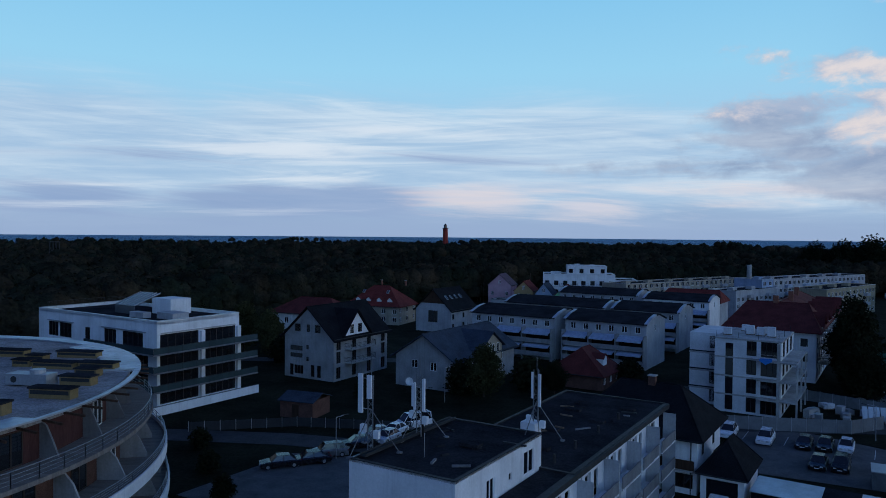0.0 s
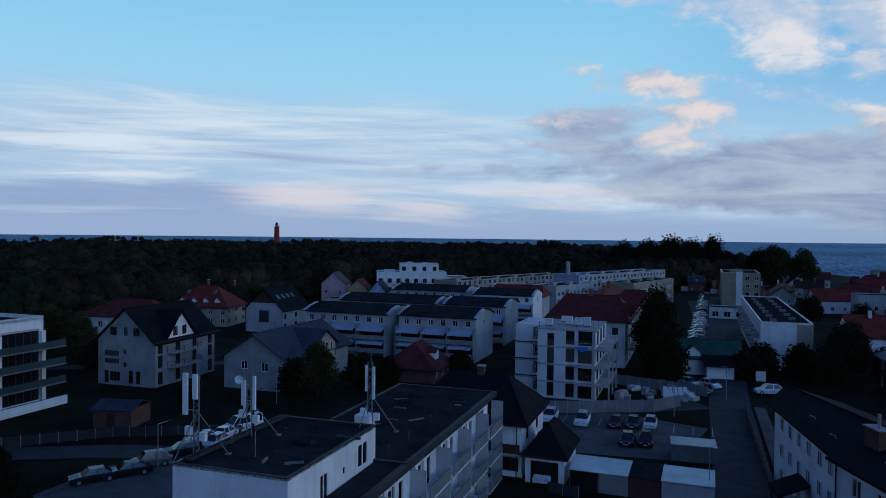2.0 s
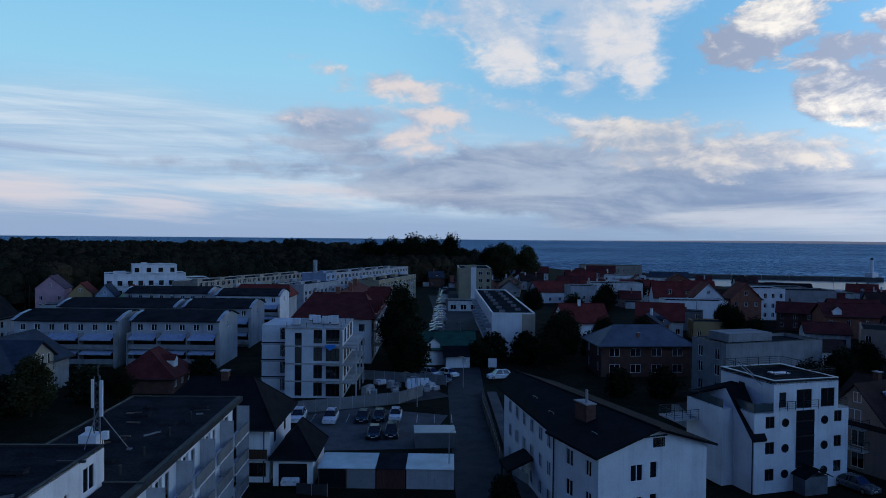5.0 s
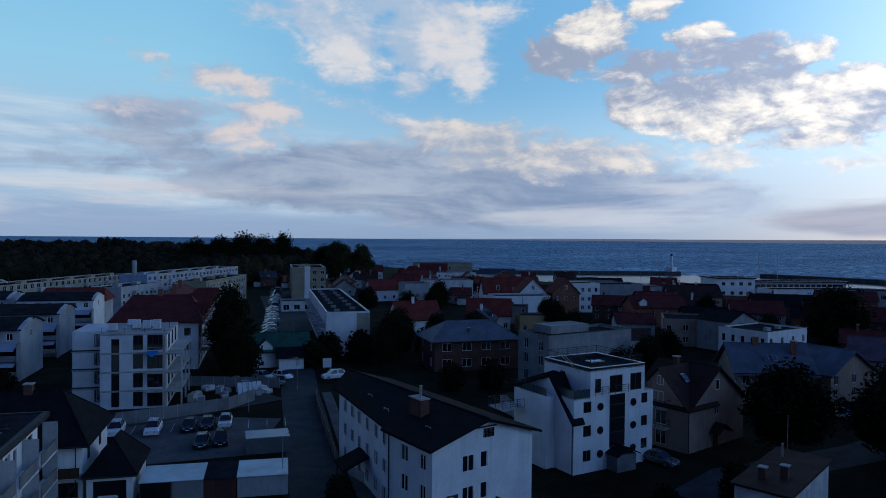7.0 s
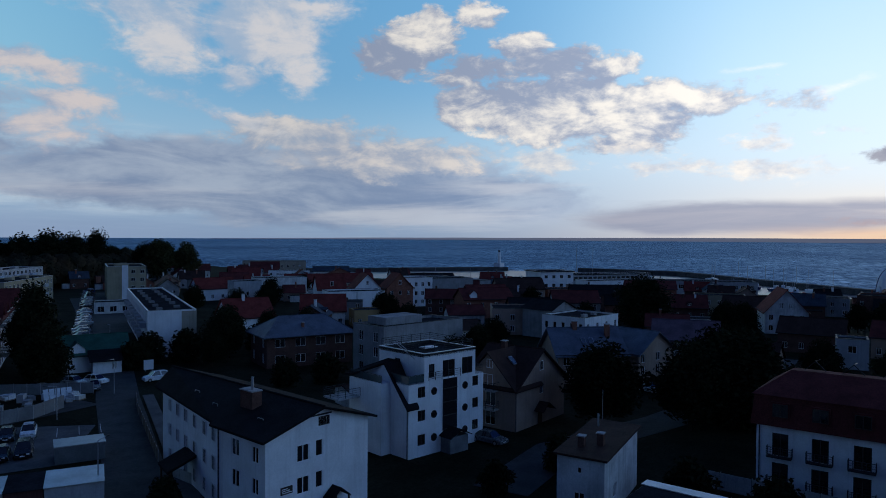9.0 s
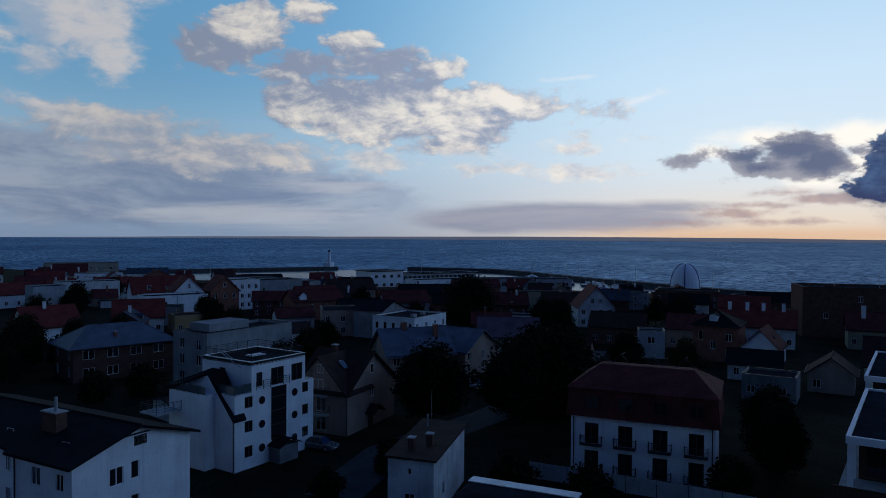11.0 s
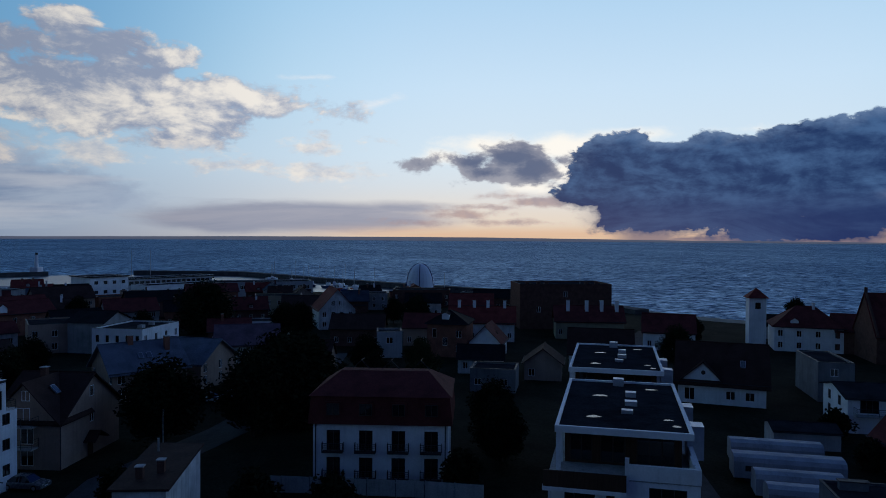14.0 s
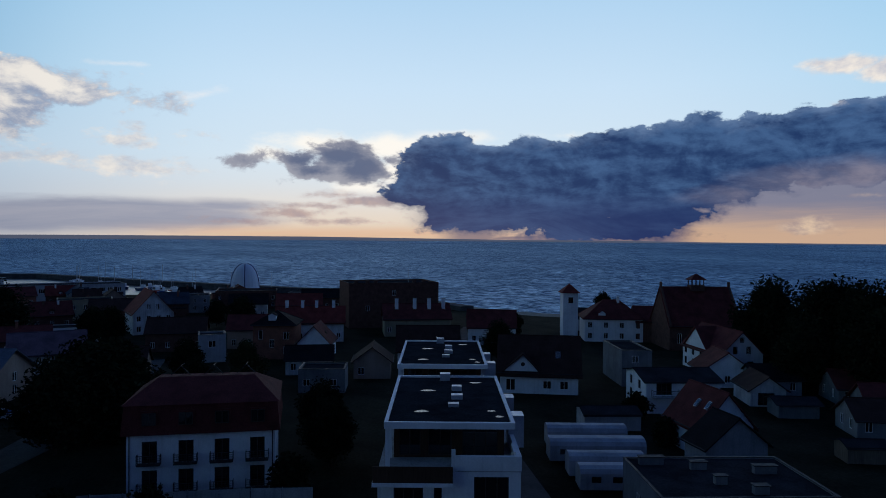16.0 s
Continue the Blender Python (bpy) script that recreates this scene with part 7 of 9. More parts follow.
# ---------------------------------------------------------------- small white house, hotel with red mansard
t = thing("house", "small weathered white house with shallow dark roof and chimneys", "house", at(61.0, 22.9, -89))
walls(t, 4.4, 11.8, 5.6, {"F": [(1.6, 1.2, 1.0, 1.3), (1.9, 4.2, 0.4, 0.6)], "R": [(3, 1.4, 1.0, 1.3)]}, PLASTER_OLD)
part("roof", MB().slab([(-0.3, -0.3, 5.9), (4.7, -0.3, 5.8), (4.7, 12.1, 6.1), (-0.3, 12.1, 6.25)], 0.2), TILE_BROWN, t)
chimney(t, 1.2, 2.2, 5.4, 6.9, BRICK_DARK, 0.6)
chimney(t, 2.6, 3.6, 5.4, 7.0, BRICK_DARK, 0.6)
part("flue", MB().tube((1.0, 9.5, 6.1), (1.0, 9.5, 7.4), 0.1, 8), STEEL, t)
t = thing("building", "low building with dark flat roof and pale roof edge", "building", at(54.6, 15.2, -98))
walls(t, 9.2, 5.5, 4.9, {}, GREY)
flat_roof(t, 9.2, 5.5, 4.9, TAR, 0.0)
part("roof_edge", MB().box(-0.2, 4.4, 4.92, 9.4, 5.7, 5.0), ZINC, t)

t = thing("hotel", "white guest house with red tiled mansard roof and small iron balconies", "hotel", at(78.9, 8.1, -97))
W, D, H = 14.9, 10.0, 6.5
dx = 3.6
fw = [(1.5 + dx * k, z, 1.5, 2.25) for z in (0.5, 3.5) for k in range(4)]
walls(t, W, D, H, {"F": fw, "R": [(3, 3.6, 1.2, 1.6), (3, 0.8, 1.2, 1.6)]}, PLASTER, "d")
ms = MB()
b0, b1, m1, m2_ = -0.5, 0.15, 9.7, 11.6
A = [(-0.5, -0.5, H), (W + 0.5, -0.5, H), (W + 0.5, D + 0.5, H), (-0.5, D + 0.5, H)]
B = [(-0.2, -0.15, 9.6), (W + 0.2, -0.15, 9.6), (W + 0.2, D + 0.15, 9.6), (-0.2, D + 0.15, 9.6)]
C = [(2.4, 4.2, 11.6), (W - 2.4, 4.2, 11.6), (W - 2.4, D - 4.2, 11.6), (2.4, D - 4.2, 11.6)]
for k in range(4):
    j = (k + 1) % 4
    ms.poly(A[k], A[j], B[j], B[k])
ms.poly(*A[::-1])
part("mansard", ms, TILE_DARKRED, t, "steep red tiled mansard storey")
up_ = MB()
E = [(p[0] + (0.25 if p[0] > 5 else -0.25), p[1] + (0.25 if p[1] > 5 else -0.25), 9.55) for p in B]
for k in range(4):
    j = (k + 1) % 4
    up_.poly(E[k], E[j], C[j], C[k])
up_.poly(*C)
up_.poly(*E[::-1])
part("roof", up_, TILE_DARKRED, t)
for k in range(4):
    put_window(t, pose(1.6 + dx * k, -0.62, 7.5), 1.4, 1.3, "d")
    part("window_surround", MB().box(1.45 + dx * k, -0.5, 7.35, 3.15 + dx * k, 0.4, 8.95), TILE_DARKRED, t)
    for z in (0.5, 3.5):
        bb = part("balcony", MB().box(1.1 + dx * k, -0.75, z - 0.12, 3.4 + dx * k, -0.02, z), STEEL_DARK, t)
        railing(bb, [(1.1 + dx * k, -0.05, z), (1.1 + dx * k, -0.72, z), (3.4 + dx * k, -0.72, z), (3.4 + dx * k, -0.05, z)], 0.95, posts=0.4)
for x in (0.3, W - 0.3):
    part("downpipe", MB().tube((x, -0.1, 0), (x, -0.1, H), 0.06), STEEL_DARK, t)
part("plinth", MB().box(-0.06, -0.08, 0, W + 0.06, -0.004, 0.45), CONCRETE, t)
for x in (4.5, 8.0, 11.5):
    part("roof_frame", MB().tube((x - 1.0, 5.2, 11.6), (x, 5.2, 12.6), 0.05, 4).tube((x, 5.2, 12.6), (x + 1.0, 5.2, 11.6), 0.05, 4).tube((x, 5.2, 12.6), (x, 8.0, 12.4), 0.04, 4), STEEL_DARK, t, "small dark steel frame on the roof")

# ---------------------------------------------------------------- modern stepped flats with flat roofs
def stepped(x, y, h, label):
    t = thing("apartment_house", label, "apartment house", at(x, y, h), "stepped modern flats")
    W, D = 9.9, 18.2
    walls(t, W + 0.8, D + 1.2, 9.6, {"F": [(1.2, 6.9, 2.2, 2.3), (7.2, 6.9, 2.6, 2.3), (4.2, 6.9, 0.6, 2.2), (1.2, 3.6, 2.2, 2.3), (7.2, 3.6, 2.6, 2.3)], "R": even(D, 4, 1.6, 2.1, (6.8, 3.6, 0.6)), "L": even(D, 4, 1.6, 2.1, (6.8, 3.6, 0.6))}, PLASTER, "d", x0=-0.4, y0=-0.6)
    part("terrace", MB().box(-0.4, -0.6, 9.55, W + 0.4, D + 0.6, 9.65), CONCRETE, t)
    part("parapet", MB().box(5.4, -0.65, 9.65, W + 0.45, -0.35, 10.75).box(W + 0.1, -0.35, 9.65, W + 0.45, 6, 10.75).box(5.1, -0.65, 9.2, 5.4, -0.35, 11.2), PLASTER, t, "white terrace parapet")
    part("loggia_front", MB().box(-0.7, -1.5, 9.0, 5.2, -0.66, 9.2).box(-0.7, -1.5, 9.2, 5.2, -1.4, 10.2), DOOR_WOOD, t, "dark boarded loggia front")
    part("loggia_slab", MB().box(-0.75, -1.55, 8.7, 5.2, -0.66, 9.0), PLASTER, t)
    walls(t, W - 1.2, D - 3.2, 12.6, {"F": [(0.4, 9.8, 1.7, 2.3), (2.7, 9.8, 1.9, 2.3), (5.4, 9.8, 2.8, 2.3)], "R": even(D - 3.2, 3, 1.6, 2.0, (9.9,)), "L": even(D - 3.2, 3, 1.6, 2.0, (9.9,))}, DOOR_WOOD, "d", name="upper_floor", x0=0.6, y0=2.6, z0=9.6)
    part("roof", MB().box(0.25, 0.25, 12.65, W - 0.25, D - 0.25, 12.92), TAR_WET, t, "wet felt roof with puddles")
    part("roof_edge", MB().box(0, 0, 12.6, W, 0.26, 13.1).box(0, D - 0.26, 12.6, W, D, 13.1).box(0, 0.26, 12.6, 0.26, D - 0.26, 13.1).box(W - 0.26, 0.26, 12.6, W, D - 0.26, 13.1), WHITE_PAINT, t, "broad white roof edge")
    for x, y in ((0.1, 0.1), (0.1, 2.4)):
        part("column", MB().box(x, y, 9.65, x + 0.35, y + 0.35, 12.6), PLASTER, t)
    part("side_wing", MB().box(W - 0.05, 0.4, 9.65, W + 0.15, 2.6, 10.8), PLASTER, t)
    for x, y, w, d, z in ((5.2, 8.4, 1.0, 0.8, 0.4), (4.9, 5.6, 0.9, 0.7, 0.3), (5.3, 11.8, 0.9, 0.8, 0.45), (4.2, 16.4, 1.0, 0.9, 0.7), (9.9, 5.4, 1.3, 1.6, -0.3), (9.9, 12.5, 1.2, 1.6, -0.4)):
        if x > 9:
            part("stair_box", MB().box(x, y, 9.65, x + w, y + d, 12.6 + z), ZINC, t)
        else:
            part("roof_light", MB().box(x, y, 12.9, x + w, y + d, 12.9 + z), ZINC, t)
    for x, y, rx, ry in ((2.7, 4.2, 0.62, 0.5), (3.1, 12.0, 0.7, 0.55), (8.4, 4.4, 0.4, 0.3), (8.9, 2.6, 0.35, 0.35), (7.6, 15.6, 0.6, 0.35), (5.4, 6.6, 0.35, 0.3)):
        pm = MB()
        pm.poly(*[(x + 0.9 * rx * math.cos(a) * (1 + 0.25 * math.sin(3 * a + x)), y + 0.75 * ry * math.sin(a) * (1 + 0.2 * math.cos(2 * a + y)), 12.926) for a in [2 * math.pi * k / 20 for k in range(20)]])
        part("puddle", pm, PUDDLE, t, "still puddle on the felt")
    return t


PUDDLE = mat("puddle_water", (0.02, 0.022, 0.026), 0.22, 0, vary=0.02, stain=0.05, bump=0.5, bump_scale=3.5, spec=0.25)
stepped(52.0, -12.5, -108, "white stepped apartment house with wet black flat roof and terrace")
stepped(75.4, -19.6, -108, "white stepped apartment house with wet black roof, set behind its twin")

# ---------------------------------------------------------------- houses to the east and the church
t = house("white house with dark brown roof and pointed front gable", 114.2, -48.2, -115, 13.4, 10, 3.8, 9.4, PLASTER, TILE_BROWN, {"F": [(1.0, 0.5, 1.6, 2.0), (7.4, 0.9, 1.4, 1.4), (10.3, 0.9, 1.4, 1.4)]}, "L", over=0.7)
part("front_gable", MB().poly((0.6, -0.03, 3.8), (6.6, -0.03, 3.8), (3.9, -0.03, 6.6)).poly((0.6, -0.03, 3.8), (3.9, -0.03, 6.6), (3.9, 3.0, 6.6)).poly((6.6, -0.03, 3.8), (3.9, 3.0, 6.6), (3.9, -0.03, 6.6)), PLASTER, t)
part("front_gable_roof", MB().slab([(0.2, -0.5, 3.75), (3.9, -0.5, 6.95), (3.9, 3.4, 6.95), (0.2, 3.4, 3.75)][::-1], 0.15).slab([(7.0, -0.5, 3.75), (7.0, 3.4, 3.75), (3.9, 3.4, 6.95), (3.9, -0.5, 6.95)], 0.15), TILE_BROWN, t)
part("round_window", MB().tube((3.9, -0.08, 5.1), (3.9, -0.02, 5.1), 0.35, 14), FRAME_D, t)
skylight(t, 10.0, 2.2, 6.4, 270, 1.1)
t = house("large brick church hall with steep dark red roof", 145.9, -105.8, -106, 17.6, 14, 6.0, 14.9, BRICK_DARK, TILE_DARKRED, {"F": even(17.6, 4, 1.0, 2.6, (1.6,), 2.0)}, "L", over=0.3, name="church", cat="church")
for xs in (-0.1, 17.2):
    part("gable_wall", MB().slab([(xs, -0.4, 6.4), (xs + 0.5, -0.4, 6.4), (xs + 0.5, 7, 15.6), (xs, 7, 15.6)], 0.6).slab([(xs + 0.5, 14.4, 6.4), (xs, 14.4, 6.4), (xs, 7, 15.6), (xs + 0.5, 7, 15.6)], 0.6), BRICK_DARK, t)
    part("finial", MB().box(xs, 6.7, 15.1, xs + 0.5, 7.3, 16.3), BRICK_DARK, t)
cu = part("cupola", MB().box(7.4, 5.6, 14.0, 10.8, 8.4, 15.5), BRICK_DARK, t, "open wooden bell cupola with red cap")
for x in (7.6, 8.6, 9.6, 10.6):
    for y in (5.8, 8.2):
        part("cupola_post", MB().box(x - 0.1, y - 0.1, 15.5, x + 0.1, y + 0.1, 16.8), DOOR_WOOD, cu)
part("cupola_roof", MB().poly((6.9, 5.1, 16.8), (11.3, 5.1, 16.8), (9.1, 7, 18.4)).poly((11.3, 5.1, 16.8), (11.3, 8.9, 16.8), (9.1, 7, 18.4)).poly((11.3, 8.9, 16.8), (6.9, 8.9, 16.8), (9.1, 7, 18.4)).poly((6.9, 8.9, 16.8), (6.9, 5.1, 16.8), (9.1, 7, 18.4)).poly((6.9, 5.1, 16.8), (6.9, 8.9, 16.8), (11.3, 8.9, 16.8), (11.3, 5.1, 16.8)), TILE_DARKRED, cu)
t = thing("tower", "slim white square tower with red pyramid roof", "tower", at(170.5, -90.0, -106))
walls(t, 4.0, 4.0, 12.3, {"F": [(1.4, 9.6, 1.3, 1.6)]}, PLASTER, "d")
part("roof", MB().poly((-0.6, -0.6, 12.3), (4.6, -0.6, 12.3), (2, 2, 14.8)).poly((4.6, -0.6, 12.3), (4.6, 4.6, 12.3), (2, 2, 14.8)).poly((4.6, 4.6, 12.3), (-0.6, 4.6, 12.3), (2, 2, 14.8)).poly((-0.6, 4.6, 12.3), (-0.6, -0.6, 12.3), (2, 2, 14.8)).poly((-0.6, 4.6, 12.3), (4.6, 4.6, 12.3), (4.6, -0.6, 12.3), (-0.6, -0.6, 12.3)), TILE_RED, t)
t = house("white house with red hipped roof beside a tower", 165, -93.5, -112, 15, 11, 6.0, 10.6, PLASTER, TILE_DARKRED, {"F": even(15, 4, 1.1, 1.5, (3.6, 0.8))}, "hip")
dormer(t, 4.5, 0.6, 6.2, 1.8, 1.2, 3, 0, PLASTER, TILE_DARKRED, 0.6)
chimney(t, 9, 4.5, 9, 11.4, PLASTER, 0.6)
house("house with dark red roof beyond", 160, -106, -112, 10, 9, 5.5, 9.0, BRICK_DARK, TILE_DARKRED, {}, "L")
t = house("stained grey long house with flat roof", 112.8, -71.6, -106, 5.6, 13, 6.4, 0.2, GREY_DARK, TAR, {"F": [(1.9, 4.3, 1.2, 1.3)], "L": []}, "flat")
t = house("white two-storey house with flat dark roof and recessed balcony", 94.2, -64.2, -106, 11.6, 10.5, 5.0, 6.1, PLASTER, TAR, {"F": [(1.6, 2.9, 2.4, 1.8)], "L": [(2.2, 0.9, 1.2, 1.6), (2.2, 3.2, 1.2, 1.4), (6.5, 3.2, 1.2, 1.4)]}, "L", "d")
balcony(t, 0.8, -1.2, 5.0, -0.02, 2.7, "F")
t = house("white house with red roof and twin steep gables", 113.6, -94.0, -100.6, 8.9, 15.5, 4.7, 9.05, PLASTER, TILE_DARKRED, {"F": [(1.8, 1.6, 1.3, 1.7), (5.6, 1.6, 1.3, 1.7)], "L": even(15.5, 5, 1.0, 1.5, (0.6, 2.9))}, "F", "d")
gable_window(t, "F", 8.9, 15.5, 2.6, 4.8, 0.9, 1.4, "d")
gable_window(t, "F", 8.9, 15.5, 5.4, 4.8, 0.9, 1.4, "d")
gable_window(t, "F", 8.9, 15.5, 4.0, 7.0, 0.9, 1.0, "d")
part("cross_gable", MB().poly((-0.04, 14.5, 4.7), (-0.04, 4.5, 4.7), (-0.04, 9.5, 9.0)), PLASTER, t)
part("cross_roof", MB().slab([(-0.5, 4.0, 4.35), (4.45, 4.0, 4.35), (4.45, 9.5, 9.15), (-0.5, 9.5, 9.15)], 0.15).slab([(-0.5, 9.5, 9.15), (4.45, 9.5, 9.15), (4.45, 15.0, 4.35), (-0.5, 15.0, 4.35)], 0.15), TILE_DARKRED, t)
house("small white house with red-brown roof", 108, -85.5, -112, 9, 8, 3.2, 6.4, PLASTER, TILE_DARKRED, {"F": [(4.0, 0.9, 1.0, 1.3)]}, "F")
house("white garage house with brown roof", 93.5, -83.4, -112, 5.6, 8, 2.8, 4.8, PLASTER_OLD, TILE_BROWN, {"F": [(1.2, 0.2, 2.6, 2.0)]}, "F", "d")
t = house("white house with big red-brown roof, two roof lights and lean-to", 72.9, -57.5, -95, 7.5, 8.0, 3.6, 7.9, PLASTER, TILE_DARKRED, {"L": even(8, 2, 1.0, 1.4, (0.9,))}, "F", over=0.45)
skylight(t, 2.0, 3.6, 5.95, 180, 1.14, 0.6, 1.2)
skylight(t, 2.1, 1.4, 6.05, 180, 1.14, 0.6, 1.2)
house("grey lean-to gable house with dark roof", 67.7, -54.3, -96, 8.0, 4.6, 3.1, 6.3, GREY, TILE_BLACK, {}, "F", over=0.45)
house("small white house with dark red roof", 79, -92, -120, 8, 8, 2.8, 5.4, GREY_DARK, TILE_DARKRED, {"F": [(4.5, 0.4, 1.0, 2.0)]}, "L", "d")
house("small pale outbuilding with felt roof", 86, -82, -112, 6, 4.5, 2.2, 2.8, GREY_DARK, TAR, {}, "L", name="shed", cat="shed")
house("grey timber shed with dark felt roof", 66, -73.5, -112, 5, 3.5, 2.0, 2.5, WOOD, TAR, {}, "L", over=0.2, name="shed", cat="shed")
t = thing("building", "dark flat-roofed grey building with low roof vents", "building", at(47.6, -34.0, -106))
walls(t, 14.5, 10.5, 6.4, {"L": [(4, 3.4, 1.2, 1.4)]}, GREY_DARK)
flat_roof(t, 14.5, 10.5, 6.4, TAR, 0.15, 0.18, GREY_DARK, cap=STEEL_DARK)
for x, y, w in ((1.0, 8.6, 2.2), (5.2, 7.2, 1.4), (5.8, 3.4, 1.0), (10.4, 6.0, 2.0), (8.0, 1.0, 1.2)):
    part("roof_vent", MB().box(x, y, 6.4, x + w, y + 0.6, 7.1), GREY_DARK, t)
    part("vent_cap", MB().box(x - 0.1, y - 0.1, 7.1, x + w + 0.1, y + 0.7, 7.18), STEEL_DARK, t)


def trailer(x, y, h, w, d, hh, label):
    """Long pale trailer with a rounded roof."""
    t = thing("trailer", label, "trailer", at(x, y, h), "trailers in the yard")
    mb = MB()
    prof = [(0, 0.5), (0, hh - 0.7), (0.25, hh - 0.25), (0.9, hh), (d - 0.9, hh), (d - 0.25, hh - 0.25), (d, hh - 0.7), (d, 0.5)]
    for (y0, z0), (y1, z1) in zip(prof, prof[1:] + prof[:1]):
        mb.poly((0, y0, z0), (w, y0, z0), (w, y1, z1), (0, y1, z1))
    mb.poly(*[(0, a, c) for a, c in prof]).poly(*[(w, a, c) for a, c in prof[::-1]])
    part("body", mb, CANVAS, t)
    for k in range(3):
        part("window", MB().box(1.2 + (w - 3) * k / 2, -0.03, 1.3, 2.2 + (w - 3) * k / 2, -0.002, 1.9), PANE, t)
    for x0 in (1.5, w - 1.8):
        for y0 in (0.05, d - 0.3):
            part("wheel", MB().tube((x0, y0, 0.42), (x0, y0 + 0.24, 0.42), 0.42, 12), RUBBER, t)
    return t


trailer(81.5, -41.0, -108, 10.2, 3.0, 3.0, "long white trailer with a blue stripe in a yard")
trailer(76.0, -38.6, -108, 11.5, 3.2, 3.0, "long pale trailer with rounded roof")
trailer(70.5, -38.2, -108, 8.5, 2.8, 2.9, "white trailer with weathered roof")
trailer(66.2, -37.2, -108, 7.5, 2.8, 2.9, "pale trailer beside a grey building")
house("low garage with pale walls and felt roof", 88, -50, -106, 8, 5, 2.3, 2.9, GREY_LIGHT, TAR, {}, "L", over=0.2, name="garage", cat="garage")

# ---------------------------------------------------------------- harbour
t = thing("harbour_hall", "white flat-roofed harbour building with dark roof", "harbour building", at(307, 124, -41))
walls(t, 17, 16, 9.3, {"F": grid(4, 2.0, 4.0, 1.6, 1.4, (2.0, 6.0))}, PLASTER, "d")
flat_roof(t, 17, 16, 9.2, TAR, 0.2, over=0.6, coping=STEEL_DARK)
walls(t, 44, 12, 7.6, {"F": grid(16, 1.5, 2.6, 2.0, 1.8, (4.6,))}, GREY_LIGHT, "d", name="wing", x0=17.02, y0=2)
flat_roof(t, 44, 12, 7.5, TAR, 0.2, over=0.4, x0=17.5, y0=2, coping=STEEL_DARK)
for x in (22, 31):
    part("pole", MB().tube((x, 6, 7), (x, 6, 20), 0.12, 5), STEEL, t)
t = house("long white blank harbour shed", 298.5, 98, -41, 34, 12, 6.0, 0.3, PLASTER, TAR, {"F": [(9, 3.0, 1.2, 1.6)]}, "flat", name="harbour_hall", cat="harbour building")
house("long pale harbour hall with a band of windows", 312, 78, -75, 46, 14, 6.4, 0.3, GREY_LIGHT, TAR, {"F": grid(14, 2, 3.1, 2.2, 1.8, (3.4,))}, "flat", name="harbour_hall", cat="harbour building")
house("cream harbour building with flat roof", 322, 329, -46, 39, 14, 8.4, 0.3, BEIGE, TAR, {"F": grid(10, 2, 3.6, 1.2, 1.6, (1.4, 4.8))}, "flat", name="harbour_hall", cat="harbour building")
t = thing("beacon", "slim white harbour beacon on a pier head", "beacon", pose(503, 238, 1.4))
part("base", MB().box(-4, -2.5, 0, 4, 2.5, 3.2), PLASTER, t)
part("tower", MB().tube((0, 0, 3.2), (0, 0, 11.5), 1.3, 12, 1.0), PLASTER, t)
part("lantern", MB().tube((0, 0, 11.5), (0, 0, 13), 0.8, 10), STEEL_DARK, t)
MEMBRANE = bpy.data.materials.new("white_membrane")
MEMBRANE.use_nodes = True
_mt = MEMBRANE.node_tree
_md = _mt.nodes.new("ShaderNodeBsdfDiffuse")
_md.inputs[0].default_value = (0.85, 0.87, 0.90, 1)
_ml = _mt.nodes.new("ShaderNodeBsdfTranslucent")
_ml.inputs[0].default_value = (0.78, 0.86, 0.95, 1)
_mm = _mt.nodes.new("ShaderNodeMixShader")
_mm.inputs[0].default_value = 0.15
_mt.links.new(_md.outputs[0], _mm.inputs[1])
_mt.links.new(_ml.outputs[0], _mm.inputs[2])
_mt.links.new(_mm.outputs[0], _mt.nodes["Material Output"].inputs[0])
t = thing("dome", "white panelled dome with dark blue ribs by the harbour", "dome", pose(358, -16.4, 0))
shell = MB()
NR, NA = 10, 24
def dome_p(i, a):
    s = i / NR
    return (7.0 * math.cos(s * math.pi / 2) ** 0.85 * math.cos(a), 7.0 * math.cos(s * math.pi / 2) ** 0.85 * math.sin(a), 1.2 + 12.2 * math.sin(s * math.pi / 2))
for i in range(NR):
    for k in range(NA):
        a, c = 2 * math.pi * k / NA, 2 * math.pi * (k + 1) / NA
        shell.poly(dome_p(i, a), dome_p(i, c), dome_p(i + 1, c), dome_p(i + 1, a))
part("shell", shell, MEMBRANE, t)
part("base_ring", MB().tube((0, 0, 0), (0, 0, 1.3), 7.7, 24), NAVY, t)
for k in range(5):
    a = 2 * math.pi * k / 5 + 0.55
    rb = MB()
    for i in range(NR - 1):
        p, q = Vector(dome_p(i, a)) * 1.01, Vector(dome_p(i + 1, a)) * 1.01
        rb.tube(p, q, 0.2, 5)
    part("rib", rb, NAVY, t, "dark blue curved rib")

# lighthouse over the wood
t = thing("lighthouse", "tall red octagonal lighthouse rising from the wood", "lighthouse", pose(3.0, 900, 0))
part("tower", MB().tube((0, 0, 0), (0, 0, 33.0), 3.6, 8, 3.0), LIGHTHOUSE, t)
part("gallery", MB().tube((0, 0, 33.0), (0, 0, 33.8), 4.0, 12), STEEL_DARK, t)
part("lantern", MB().tube((0, 0, 33.8), (0, 0, 37.0), 2.0, 10), PANE_LIT, t)
part("cap", MB().tube((0, 0, 37.0), (0, 0, 39.2), 2.3, 10, 0.2), STEEL_DARK, t)
t = thing("water_tower", "pale lattice tower at the edge of the wood", "tower", pose(-205, 375, 0))
